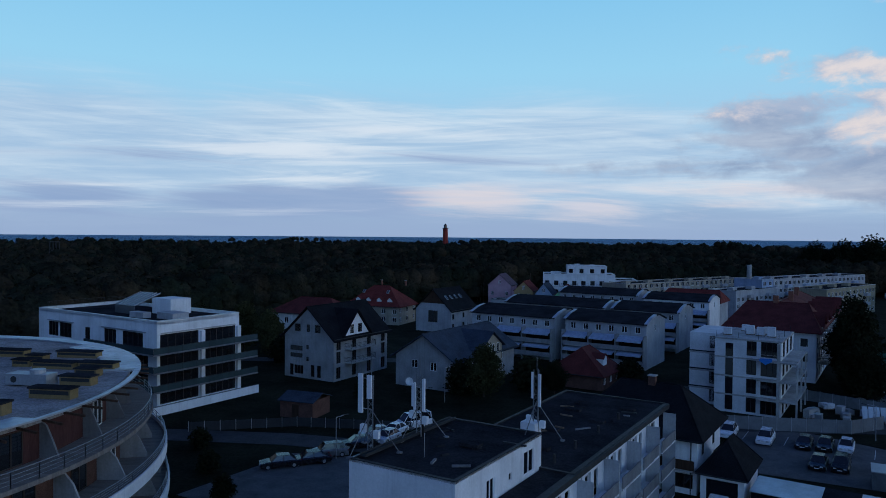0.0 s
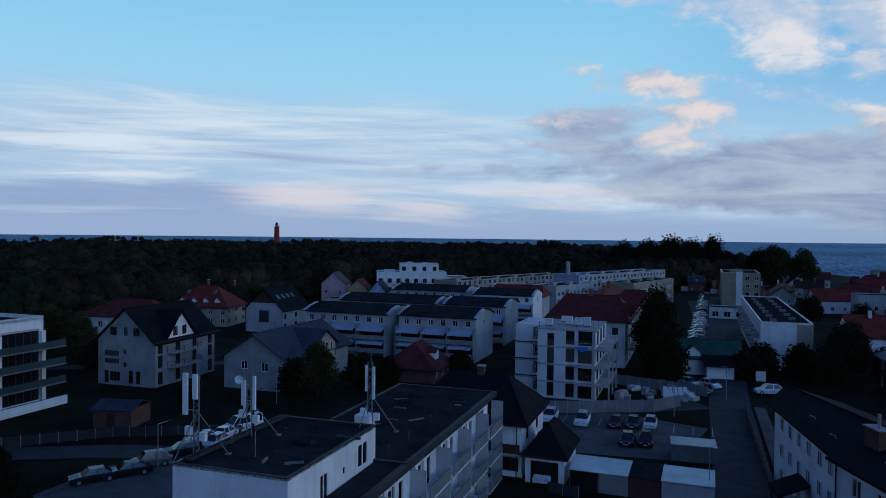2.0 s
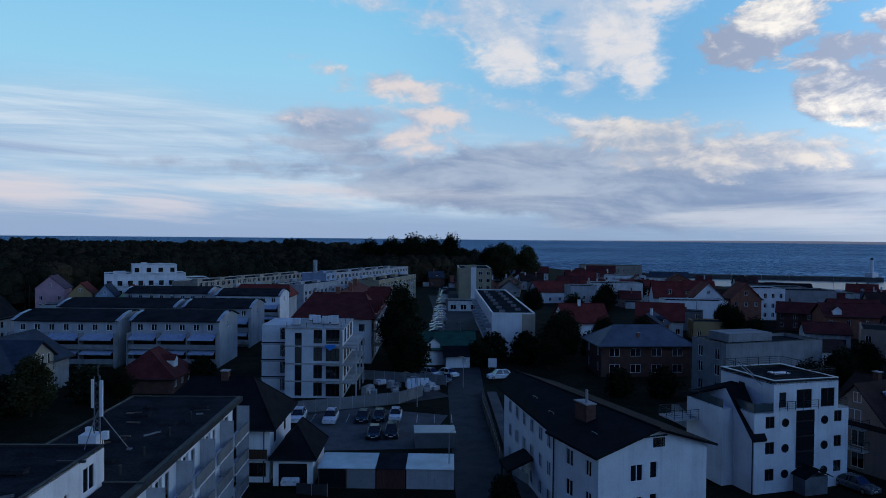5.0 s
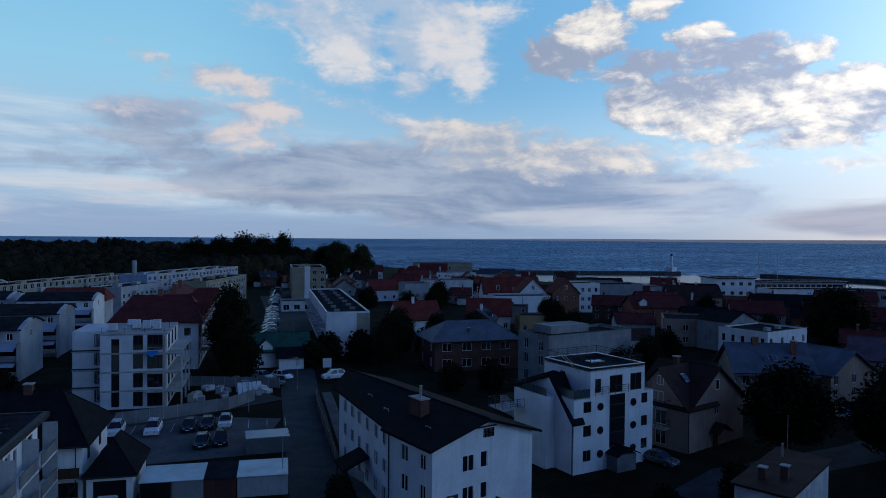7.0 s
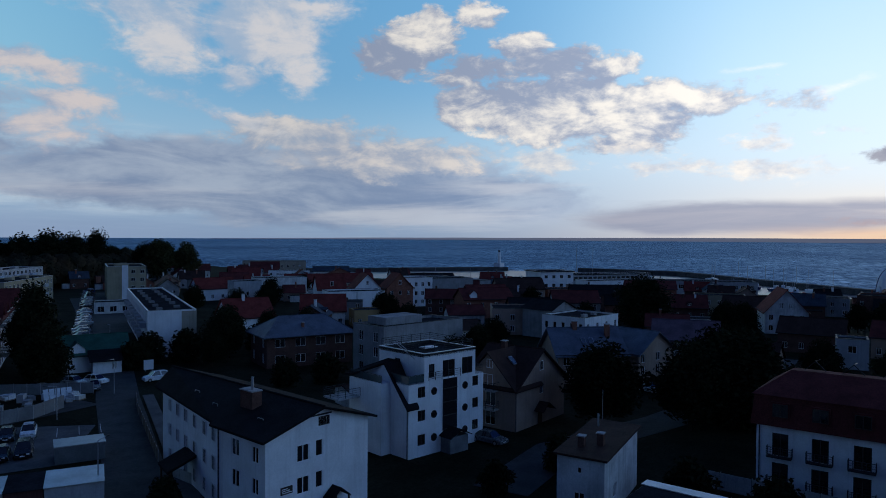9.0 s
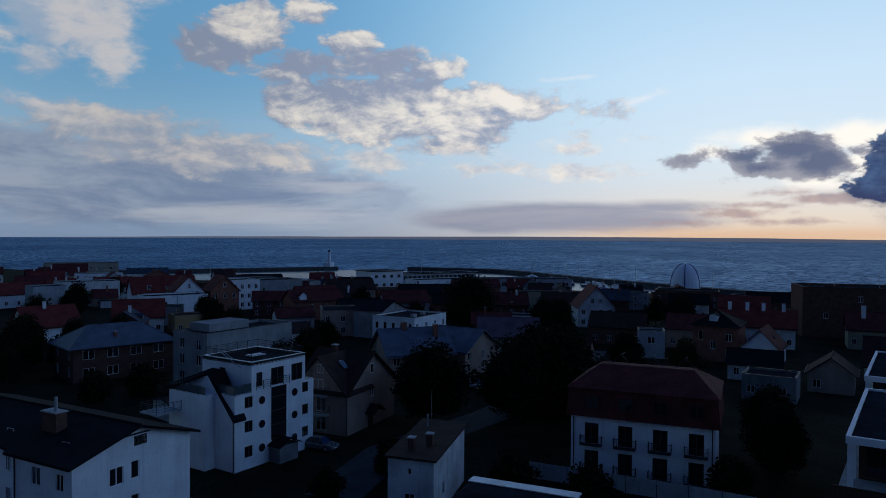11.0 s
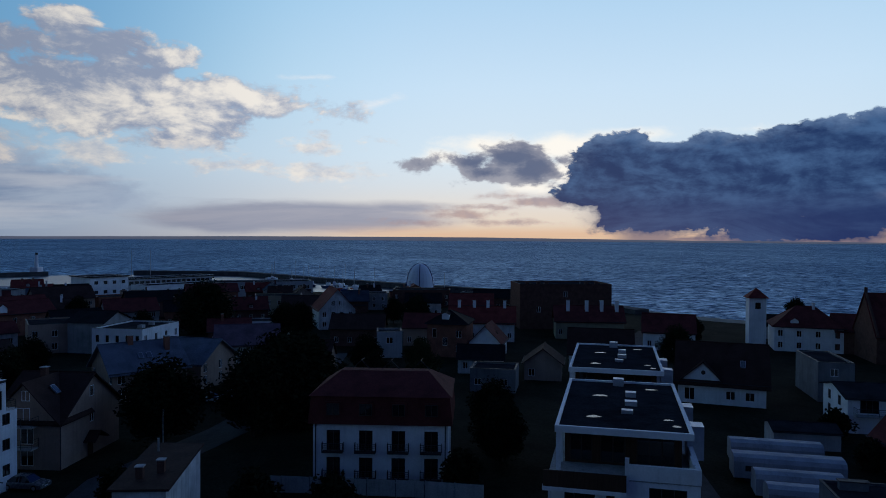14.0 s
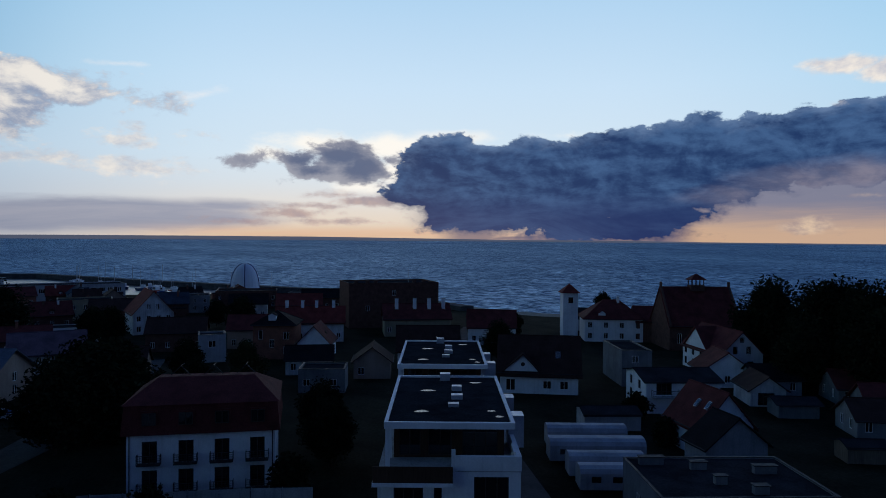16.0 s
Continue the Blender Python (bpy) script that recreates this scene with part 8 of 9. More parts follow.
part("frame", MB().tube((-2, -2, 0), (-1.6, -1.6, 21), 0.3, 4).tube((2, -2, 0), (1.6, -1.6, 21), 0.3, 4).tube((2, 2, 0), (1.6, 1.6, 21), 0.3, 4).tube((-2, 2, 0), (-1.6, 1.6, 21), 0.3, 4).tube((-2, -2, 6), (1.8, -1.8, 12), 0.2, 4).tube((2, -2, 12), (-1.7, -1.7, 18), 0.2, 4).box(-2, -2, 20.5, 2, 2, 21), STEEL_DARK, t)

# ---------------------------------------------------------------- trees, woods, far shore
def tree_mesh(seed, h, r, n_leaf, conical=0.0, leaf=0.32, low=0.25):
    """Trunk with limbs, and a crown of many small leaves gathered in clumps, with gaps."""
    rr = random.Random(seed)
    tr = MB()
    tr.tube((0, 0, 0), (0.1 * r * 0.2, 0, h * 0.45), h * 0.022 + 0.05, 7, h * 0.014 + 0.03).tube((0.02 * r, 0, h * 0.45), (0.0, 0.05 * r, h * 0.86), h * 0.014 + 0.03, 6, 0.03)
    clumps = []
    n = 44
    for k in range(n):
        s = (k + 0.5) / n
        z = h * (low + (0.97 - low) * s)
        prof = math.sin(math.pi * min(1.0, (s * 0.86 + 0.12))) ** 0.7 if not conical else (1 - s) * 0.9 + 0.08
        a = k * 2.399 + rr.uniform(-0.5, 0.5)
        rad = r * prof * rr.uniform(0.30, 0.86)
        c = Vector((rad * math.cos(a), rad * math.sin(a), z + rr.uniform(-0.04, 0.04) * h))
        clumps.append((c, r * rr.uniform(0.26, 0.46) * (0.6 if conical else 1.0)))
        if k % 3 == 0:
            tr.tube((0, 0, max(h * 0.2, c.z - h * 0.2)), c, 0.05 + 0.01 * h * 0.3, 4, 0.02)
    cr = MB()
    for c, cr_r in clumps:
        for _ in range(int(n_leaf / n)):
            d = Vector((rr.gauss(0, 1), rr.gauss(0, 1), rr.gauss(0, 0.8))).normalized() * cr_r * rr.random() ** 0.5 * 1.08
            p = c + d
            u = Vector((rr.gauss(0, 1), rr.gauss(0, 1), rr.gauss(0, 0.6))).normalized() * leaf * rr.uniform(0.7, 1.5)
            w = u.cross(Vector((rr.gauss(0, 1), rr.gauss(0, 1), rr.gauss(0, 1)))).normalized() * leaf * rr.uniform(0.4, 0.8)
            cr.poly(p - u, p + w, p + u, p - w)
    return tr, cr


TREE_KINDS = {}


def tree(kind, x, y, scale=1.0, turn=0.0, label=None, wide=1.0):
    spec = {"broad": (1, 10.0, 4.6, 9500, 0, 0.25, 0.22, LEAF, "broad dark leafy tree with uneven crown"),
            "round": (2, 9.0, 5.2, 11000, 0, 0.25, 0.12, LEAF, "large round-crowned dark tree"),
            "olive": (3, 10.0, 4.2, 8000, 0, 0.25, 0.2, LEAF_OLIVE, "leafy tree turning olive in autumn"),
            "tall": (4, 14.0, 3.4, 9000, 0, 0.25, 0.1, LEAF, "tall narrow dark tree"),
            "fir": (5, 9.0, 2.4, 1800, 1, 0.24, 0.08, PINE, "dark conical fir tree"),
            "great": (7, 17.0, 8.2, 17000, 0, 0.34, 0.10, LEAF, "very tall spreading dark tree by the shore"),
            "bush": (6, 3.2, 2.0, 1600, 0, 0.24, 0.05, LEAF, "low dense dark shrub")}[kind]
    m = pose(x, y, 0, 0, 0, turn) @ Matrix.Diagonal((scale * wide, scale * wide, scale, 1))
    if kind not in TREE_KINDS:
        t = thing("shrub" if kind == "bush" else "tree", label or spec[8], "shrub" if kind == "bush" else "tree", Matrix.Identity(4), "shrubs" if kind == "bush" else "trees")
        tr, cr = tree_mesh(spec[0], spec[1], spec[2], spec[3], spec[4], spec[5], spec[6])
        part("trunk", tr, BARK, t)
        part("crown", cr, spec[7], t)
        TREE_KINDS[kind] = t
    else:
        t = copy_thing(TREE_KINDS[kind], Matrix.Identity(4))
    t.matrix_world = m
    if label:
        t["label"] = label
    return t


for q in (("tall", 70, 120, 1.15, 20), ("tall", 74, 127, 1.0, 90), ("broad", 67.5, 113, 0.9, 0), ("broad", 76, 131, 1.1, 40), ("bush", 92, 119, 1.7, 10), ("bush", 97, 114.5, 1.8, 70), ("broad", 103, 110, 0.95, 120), ("broad", 109, 116, 0.85, 80), ("bush", 116, 114, 1.5, 30)):
    tree(*q)
for q in (("broad", 93, 28.5, 1.0, 15, None, 1.25), ("round", 113, 17, 1.2, 0), ("round", 104, 13, 1.25, 60, None, 1.25), ("broad", 97, 18, 1.05, 100), ("broad", 83, -13.5, 0.72, 70), ("broad", 92, -14, 0.75, 30), ("round", 201, 50.7, 1.42, 0, "very large round dark tree among roofs", 1.15), ("broad", 190, 27, 0.85, 50)):
    tree(*q)
for q in (("great", 116, -108, 1.0, 0, None, 0.9), ("great", 105, -109, 1.0, 50, None, 0.95), ("great", 95, -110, 1.02, 120, None, 0.95), ("broad", 87, -104, 1.4, 10), ("broad", 99, -100, 1.2, 80), ("great", 125, -116, 0.85, 20), ("great", 84, -116, 1.05, 200, None, 0.9), ("broad", 110, -120, 1.7, 90)):
    tree(*q)
for q in (("broad", 217, -130, 0.75, 0), ("broad", 193, -8, 1.0, 30), ("fir", 159, -24.5, 0.62, 0), ("round", 199, 24, 0.85, 90), ("broad", 221, -2, 0.7, 140), ("broad", 143, -60, 0.8, 60), ("broad", 174, -77, 0.65, 100), ("bush", 92, -61, 1.1, 0), ("bush", 79, -57, 1.0, 60), ("olive", 128, -6, 0.8, 0)):
    tree(*q)
for q in (("olive", 7, 117, 0.8, 0), ("bush", 3.5, 119, 1.6, 40), ("bush", 15, 122, 1.6, 0), ("broad", 19, 119, 0.5, 70), ("bush", 34, 128, 1.3, 0), ("olive", -45, 161, 1.0, 0), ("bush", -33, 147, 1.5, 30), ("bush", -13, 116, 0.8, 60), ("broad", -52, 152, 1.0, 10), ("olive", -38, 156, 0.9, 70)):
    tree(*q)
for q in (("broad", 216, 357, 2.4, 0), ("round", 226, 354, 2.5, 40, None, 0.8), ("round", 239, 353, 2.7, 0, None, 0.55), ("olive", 257, 326, 2.05, 0), ("olive", 266, 330, 1.9, 90), ("olive", 274, 323, 1.9, 150), ("broad", 206, 365, 2.2, 70), ("broad", 266, 348, 1.8, 20), ("broad", 247, 349, 1.6, 110), ("broad", 195, 372, 2.1, 60)):
    tree(*q)
for q in (("broad", 118, 125, 0.8, 0), ("broad", 124, 118, 0.7, 30), ("bush", 86, 116, 1.5, 60), ("broad", 128, 110, 0.75, 90), ("broad", 96, 106, 0.6, 10), ("bush", 90, 82, 1.3, 0), ("bush", 96, 78, 1.4, 70), ("broad", 108, 60, 0.7, 0), ("broad", 122, 62, 0.75, 60), ("broad", 138, 66, 0.7, 110)):
    tree(*q)
for q in (("broad", 150, 96, 0.75, 0), ("broad", 165, 112, 0.8, 60), ("broad", 176, 122, 0.75, 30), ("broad", 172, 165, 0.8, 90), ("broad", 188, 178, 0.9, 10), ("broad", 160, 185, 0.8, 70), ("broad", 230, 200, 0.8, 20), ("broad", 145, 150, 0.9, 130), ("broad", 180, 60, 0.75, 90), ("broad", 215, 90, 0.8, 45)):
    tree(*q)
for q in (("bush", -30, 88, 0.7, 0), ("bush", -26, 79, 0.7, 50), ("bush", -22, 71, 0.7, 90), ("bush", -25, 65, 0.7, 10), ("bush", -21, 61, 0.6, 130), ("bush", 31, 76, 0.8, 0), ("bush", 33.5, 79.5, 0.7, 50), ("bush", 44, 55, 0.8, 20), ("bush", 38.5, 45, 0.7, 0), ("bush", 63, 30, 0.9, 80)):
    tree(*q)
for q in (("bush", 73, 27, 1.1, 0), ("bush", 70, 13, 1.2, 50), ("bush", 66, 5, 1.4, 20), ("bush", 75, -8, 1.2, 90), ("bush", 88, -30, 1.5, 40), ("bush", 62, -44, 1.0, 0), ("broad", 118, 2, 0.7, 0), ("broad", 132, 14, 0.8, 40), ("broad", 140, 4, 0.7, 100), ("broad", 108, -6, 0.65, 150)):
    tree(*q)

# the wood: crowns packed together, one sheet of foliage
rr = random.Random(21)


def crown_blob(kind, seed):
    """A lumpy crown around the origin, about 1 wide and 1 high: a knobbly mass with leaf sprays standing off it."""
    r3 = random.Random(seed)
    bm = bmesh.new()
    bmesh.ops.create_icosphere(bm, subdivisions=2 if kind else 1, radius=0.44)
    for v in bm.verts:
        n1 = noise.noise(v.co * 5.0 + Vector((seed, 0, 0)))
        v.co *= 1.0 + 0.34 * n1 + r3.uniform(-0.07, 0.07)
        v.co.z = max(v.co.z, -0.25)
    bm.verts.ensure_lookup_table()
    vs = [v.co.copy() for v in bm.verts]
    fs = [tuple(v.index for v in f.verts) for f in bm.faces if f.calc_center_median().z > -0.2]
    bm.free()
    for _ in range(44 if kind else 24):
        a, u = r3.uniform(0, 2 * math.pi), r3.uniform(-0.3, 1.0)
        rad = math.sqrt(max(0.0, 1 - u * u))
        p = Vector((rad * math.cos(a), rad * math.sin(a), u)) * 0.47 * r3.uniform(0.9, 1.12)
        s = r3.uniform(0.04, 0.085)
        n = (p + Vector((r3.gauss(0, 0.3), r3.gauss(0, 0.3), r3.gauss(0, 0.3) + 0.15))).normalized()
        t1 = n.orthogonal().normalized()
        t1 = (t1 * math.cos(a * 7) + n.cross(t1) * math.sin(a * 7)).normalized()
        t2 = n.cross(t1)
        i = len(vs)
        vs += [p + t1 * s, p + t2 * s * 0.8 + n * 0.03, p - t1 * s * 0.9, p - t2 * s * 0.75 - n * 0.02]
        fs += [(i, i + 1, i + 2), (i, i + 2, i + 3)]
    return np.array([tuple(v) for v in vs]), np.array(fs)


BLOBS = [crown_blob(k < 7, 40 + k) for k in range(11)]


def canopy(name, spots, material, label):
    """Many crowns in one mesh: spots of x, y, base z, width, height."""
    V, F, off = [], [], 0
    for k, (x, y, z, w, h) in enumerate(spots):
        bv, bf = BLOBS[k % 7 if math.hypot(x, y) < 520 else 7 + k % 4]
        c, s = math.cos(k * 1.7), math.sin(k * 1.7)
        v = bv @ np.array([[c, s, 0], [-s, c, 0], [0, 0, 1]])
        V.append(v * np.array([w, w, h]) + np.array([x, y, z + h * 0.4]))
        F.append(bf + off)
        off += len(bv)
    V, F = np.concatenate(V), np.concatenate(F)
    me = bpy.data.meshes.new(name)
    me.vertices.add(len(V))
    me.vertices.foreach_set("co", V.ravel().astype(np.float32))
    me.loops.add(F.size)
    me.loops.foreach_set("vertex_index", F.ravel().astype(np.int32))
    me.polygons.add(len(F))
    me.polygons.foreach_set("loop_start", np.arange(0, F.size, 3, dtype=np.int32))
    me.materials.append(material)
    me.update(calc_edges=True)
    return tagged(new(name, me), label, "wood", kind="stuff")


def edge_dist(az):
    """How far off the wood begins, by bearing in degrees."""
    return float(np.interp(az, [-45, -30, -18, -8, 0, 6, 14, 22, 30, 36], [150, 165, 205, 235, 265, 300, 330, 350, 360, 420]))


spots, low_spots, trunks = [], [], MB()
for _ in range(6500):
    az = rr.uniform(-46, 36.5)
    d0 = edge_dist(az)
    d = d0 + (1080 - d0) * rr.random() ** 1.9
    x, y = d * math.sin(radians(az)), d * math.cos(radians(az))
    if y > 1120 - 0.08 * abs(x) or x > 250 + 0.22 * (600 - min(600, y)) + 120:
        continue
    top = 13.5 + 4.5 * noise.noise((x * 0.012, y * 0.012, 0)) + rr.uniform(-1.5, 2.5) + 2.0 * min(1, (d - d0) / 250)
    w = rr.uniform(6, 11)
    spots.append((x, y, top - 8, w, 8.5))
    if d - d0 < 70:
        for zz in (1.0, 4.5):
            low_spots.append((x + rr.uniform(-2, 2), y + rr.uniform(-2, 2), zz, w * 0.95, 7))
        if rr.random() < 0.25:
            trunks.tube((x * 0.985, y * 0.985, 0), (x * 0.985 + rr.uniform(-0.4, 0.4), y * 0.985, top - 5), 0.28, 5, 0.15)
for az, d, h in ((-11.6, 640, 21.5), (-12.2, 650, 20.5), (22.2, 560, 24.5), (22.8, 570, 23.5), (24.5, 540, 22), (25.5, 545, 22.5), (26.6, 520, 21), (4.4, 760, 22.5), (16, 620, 19.5), (28, 480, 20), (29.3, 470, 21)):
    for _ in range(14):
        spots.append((d * math.sin(radians(az)) + rr.gauss(0, 4), d * math.cos(radians(az)) + rr.gauss(0, 6), h - 8 + rr.uniform(-2.0, 0.8), 6, 7))
canopy("wood", spots, WOODLAND, "dense dark pine and mixed wood reaching to the sea")
canopy("wood_edge", low_spots, WOODLAND, "dark undergrowth and lower boughs along the wood's edge")
tagged(new("tree_trunks", trunks.mesh("tree_trunks", BARK)), "pale straight trunks along the edge of the wood", "tree trunks", kind="stuff")
# far shore across the bay
fs = MB()
prev = None
for k in range(70):
    az = 42 + k * 1.6
    hgt = float(np.interp(az, [42, 60, 80, 98, 112, 130, 150], [4, 12, 22, 22, 12, 7, 5])) + 3.0 * noise.noise((az * 0.08, 3.3, 0)) + 1.5 * noise.noise((az * 0.3, 1.1, 0))
    hgt *= min(1.0, (az - 42) / 10)
    p = (4840 * math.sin(radians(az)), 4840 * math.cos(radians(az)))
    if prev:
        fs.poly((*prev[0], -1.6), (*p, -1.6), (*p, hgt), (*prev[0], prev[1]))
        q0, q1 = [(c * 1.01) for c in prev[0]], [(c * 1.01) for c in p]
        fs.poly((*prev[0], prev[1]), (*p, hgt), (*q1, hgt * 0.9), (*q0, prev[1] * 0.9))
    prev = (p, hgt)
# distance haze painted in: bluish base colour plus an emission of its own
FARLAND = mat("painted_haze_far_shore", (0.10, 0.12, 0.17), 1.0, vary=0.1, stain=0.2, bump=0, spec=0.0, scale=0.01)
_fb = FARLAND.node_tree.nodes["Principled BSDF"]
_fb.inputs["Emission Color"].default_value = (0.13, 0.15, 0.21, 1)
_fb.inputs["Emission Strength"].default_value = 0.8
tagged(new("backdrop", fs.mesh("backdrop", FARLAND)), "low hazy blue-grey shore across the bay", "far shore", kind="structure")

# ---------------------------------------------------------------- cars
CAR_PAINT = {}
for nm, c in (("white", (0.75, 0.76, 0.78)), ("silver", (0.42, 0.44, 0.47)), ("black", (0.012, 0.012, 0.014)), ("blue", (0.03, 0.06, 0.16)), ("grey", (0.12, 0.125, 0.13)), ("red", (0.30, 0.02, 0.02))):
    CAR_PAINT[nm] = mat(nm + "_car_paint", c, 0.28, 0.1, vary=0.03, stain=0.06, bump=0.0, spec=0.5)
HEAD = mat("headlight_lens", (0.6, 0.62, 0.64), 0.15, 0.2, vary=0.05, bump=0, spec=0.6)
TAIL = mat("tail_light_lens", (0.25, 0.01, 0.01), 0.2, vary=0.05, bump=0, spec=0.6)
CARS = {}


def car_build(kind, colour):
    L, W, H, van = {"hatch": (4.1, 1.76, 1.48, 0), "saloon": (4.6, 1.82, 1.44, 0), "suv": (4.5, 1.86, 1.68, 0), "van": (5.2, 1.95, 2.1, 1)}[kind]
    t = thing("car" if not van else "van", f"{colour} {'hatchback car' if kind == 'hatch' else 'saloon car' if kind == 'saloon' else 'tall estate car' if kind == 'suv' else 'panel van'} parked on the ground", "car" if not van else "van", Matrix.Identity(4), "parked cars")
    belt = H * (0.60 if not van else 0.58)
    if kind == "saloon":
        low = [(0, .45), (.02, .72), (.9, belt), (L - .7, belt + .02), (L - .02, .78), (L, .42)]
        top = [(1.15, belt), (1.85, H), (3.3, H - .03), (4.05, belt + .02)]
    elif van:
        low = [(0, .45), (.02, .8), (.75, belt), (L - .05, belt), (L, .45)]
        top = [(.8, belt), (1.6, H), (L - .1, H), (L - .05, belt)]
    else:
        low = [(0, .45), (.02, .75), (.85, belt), (L - .12, belt + .03), (L, .45)]
        top = [(1.0, belt), (1.7, H), (L - .75, H - .04), (L - .14, belt + .03)]
    bd = MB()
    prof = [(x, z) for x, z in low]
    hw = W / 2
    for (x0, z0), (x1, z1) in zip(prof, prof[1:]):
        bd.poly((x0, -hw + .1, z0), (x1, -hw + .1, z1), (x1, hw - .1, z1), (x0, hw - .1, z0))
    for sg in (-1, 1):
        a, c = sg * (hw - .1), sg * hw
        mid = [(x, (z - .42) * .72 + .42) for x, z in prof]
        for (p0, p1), (q0, q1) in zip(zip(prof, prof[1:]), zip(mid, mid[1:])):
            bd.poly((p0[0], a, p0[1]), (p1[0], a, p1[1]), (q1[0], c, q1[1]), (q0[0], c, q0[1]))
        bd.poly(*[(x, c, z) for x, z in mid], (L - .05, c, .24), (.05, c, .24))
    bd.poly((0, -hw, .24), (L, -hw, .24), (L, hw, .24), (0, hw, .24)).poly((0, -hw + .1, .24), (0, hw - .1, .24), (0, hw - .1, .45), (0, -hw + .1, .45)).poly((L, -hw + .1, .24), (L, hw - .1, .24), (L, hw - .1, .45), (L, -hw + .1, .45))
    part("body", bd, CAR_PAINT[colour], t)
    ins = .22
    gl, rf = MB(), MB()
    q = lambda i, s, k: (top[i][0], s * (hw - .12 - k), top[i][1])
    gl.poly(q(0, -1, 0), q(0, 1, 0), q(1, 1, ins), q(1, -1, ins)).poly(q(2, -1, ins), q(2, 1, ins), q(3, 1, 0), q(3, -1, 0))
    for s in (-1, 1):
        gl.poly(q(0, s, 0), q(1, s, ins), q(2, s, ins), q(3, s, 0))
    part("glazing", gl, PANE, t)
    yr, yb, g, xm = hw - .12 - ins + .01, hw - .11, .13, (top[1][0] + top[2][0]) / 2
    xs = [top[1][0] - .03, top[1][0] + g, xm - .06, xm + .06, top[2][0] - g, top[2][0] + .03]
    zs = [H + .02 + (top[2][1] - H) * (x - top[1][0]) / (top[2][0] - top[1][0]) for x in xs]
    xb = [top[0][0], top[0][0] + g, xm - .06, xm + .06, top[3][0] - g, top[3][0]]
    for sd in (-1, 1):
        rf.v += [(x, sd * yr, z) for x, z in zip(xs, zs)] + [(x, sd * yb, belt) for x in xb]
    rf.f.append((0, 1, 2, 3, 4, 5, 17, 16, 15, 14, 13, 12))
    for o in (0, 12):
        rf.f += [(o + k, o + k + 1, o + k + 7, o + k + 6) for k in (0, 2, 4)]
    part("roof", rf, CAR_PAINT[colour], t)
    for x in (.82, L - .85):
        for s in (-1, 1):
            w = part("wheel", MB().tube((x, s * (hw - .2), .32), (x, s * (hw + .01), .32), .32, 14), RUBBER, t)
            part("rim", MB().tube((x, s * (hw + .011), .32), (x, s * (hw + .02), .32), .2, 10), STEEL, w)
    for s in (-1, 1):
        part("headlight", MB().box(-.02, s * (hw - .42) - .16, .58, .12, s * (hw - .42) + .16, .72), HEAD, t)
        part("tail_light", MB().box(L - .1, s * (hw - .3) - .12, .68, L + .015, s * (hw - .3) + .12, .86), TAIL, t)
    part("number_plate", MB().box(-.03, -.26, .4, -.004, .26, .51), WHITE_PAINT, t)
    return t


def car(kind, colour, x, y, heading, z=0.06):
    m = pose(x, y, z, 0, 0, heading)
    if (kind, colour) not in CARS:
        CARS[kind, colour] = car_build(kind, colour)
        CARS[kind, colour].matrix_world = m
        return CARS[kind, colour]
    return copy_thing(CARS[kind, colour], m)


# heading: the way from the car's nose to its tail
for q in (("suv", "white", 37.6, 93.2, 60), ("suv", "white", 41.2, 90.4, 58), ("saloon", "black", 45.3, 88.6, 57), ("saloon", "black", 47.6, 87.9, 57), ("hatch", "white", 49.9, 87.2, 57), ("saloon", "black", 42.9, 80.6, 57), ("suv", "black", 45.1, 79.8, 57), ("suv", "white", 27.6, 70.2, 57, 0.02)):
    car(*q)
for q in (("saloon", "black", -20.6, 80.2, 20), ("saloon", "black", -17.4, 81.6, 20), ("suv", "grey", -15.6, 84.2, 20), ("saloon", "black", -12.6, 88.0, 20), ("hatch", "silver", -10.6, 92.2, 25), ("hatch", "silver", -8.0, 89.6, 60), ("saloon", "white", -7.4, 92.6, 60), ("van", "white", -6.2, 96.4, 30)):
    car(*q)
# the white suv at 79.6, 104.6 stands in for a parked caravan
for q in (("hatch", "white", 75.2, 108.5, 100), ("suv", "white", 79.6, 104.6, -20), ("hatch", "grey", 70.9, 105.0, 60), ("hatch", "silver", 72.5, 110.5, 100), ("van", "white", 127, 66, -15), ("hatch", "white", 118.5, 23, 70), ("hatch", "silver", 117, 26.5, 70), ("saloon", "grey", 78, 36, 80), ("suv", "grey", 61.5, -24.6, 75)):
    car(*q)
rc = random.Random(5)
for k in range(22):
    s = k / 21
    x, y = 103 + (188 - 103) * s, 162 + (286 - 162) * s
    if rc.random() < 0.9:
        car(rc.choice(("hatch", "saloon", "suv")), rc.choice(("grey", "silver", "black", "grey", "blue", "black")), x + rc.uniform(-0.3, 0.3), y, -20 + rc.uniform(-4, 4))
for k in range(12):
    x, y = 158 + 6.5 * k, 190 + 9 * k
    car(rc.choice(("hatch", "saloon", "suv")), rc.choice(("white", "silver", "grey", "blue")), x, y, 60 + rc.uniform(-4, 4))
for k in range(9):
    car(rc.choice(("hatch", "saloon")), rc.choice(("silver", "grey", "blue", "black")), 92 + 4.2 * k, 139 + 6.4 * k, 57)

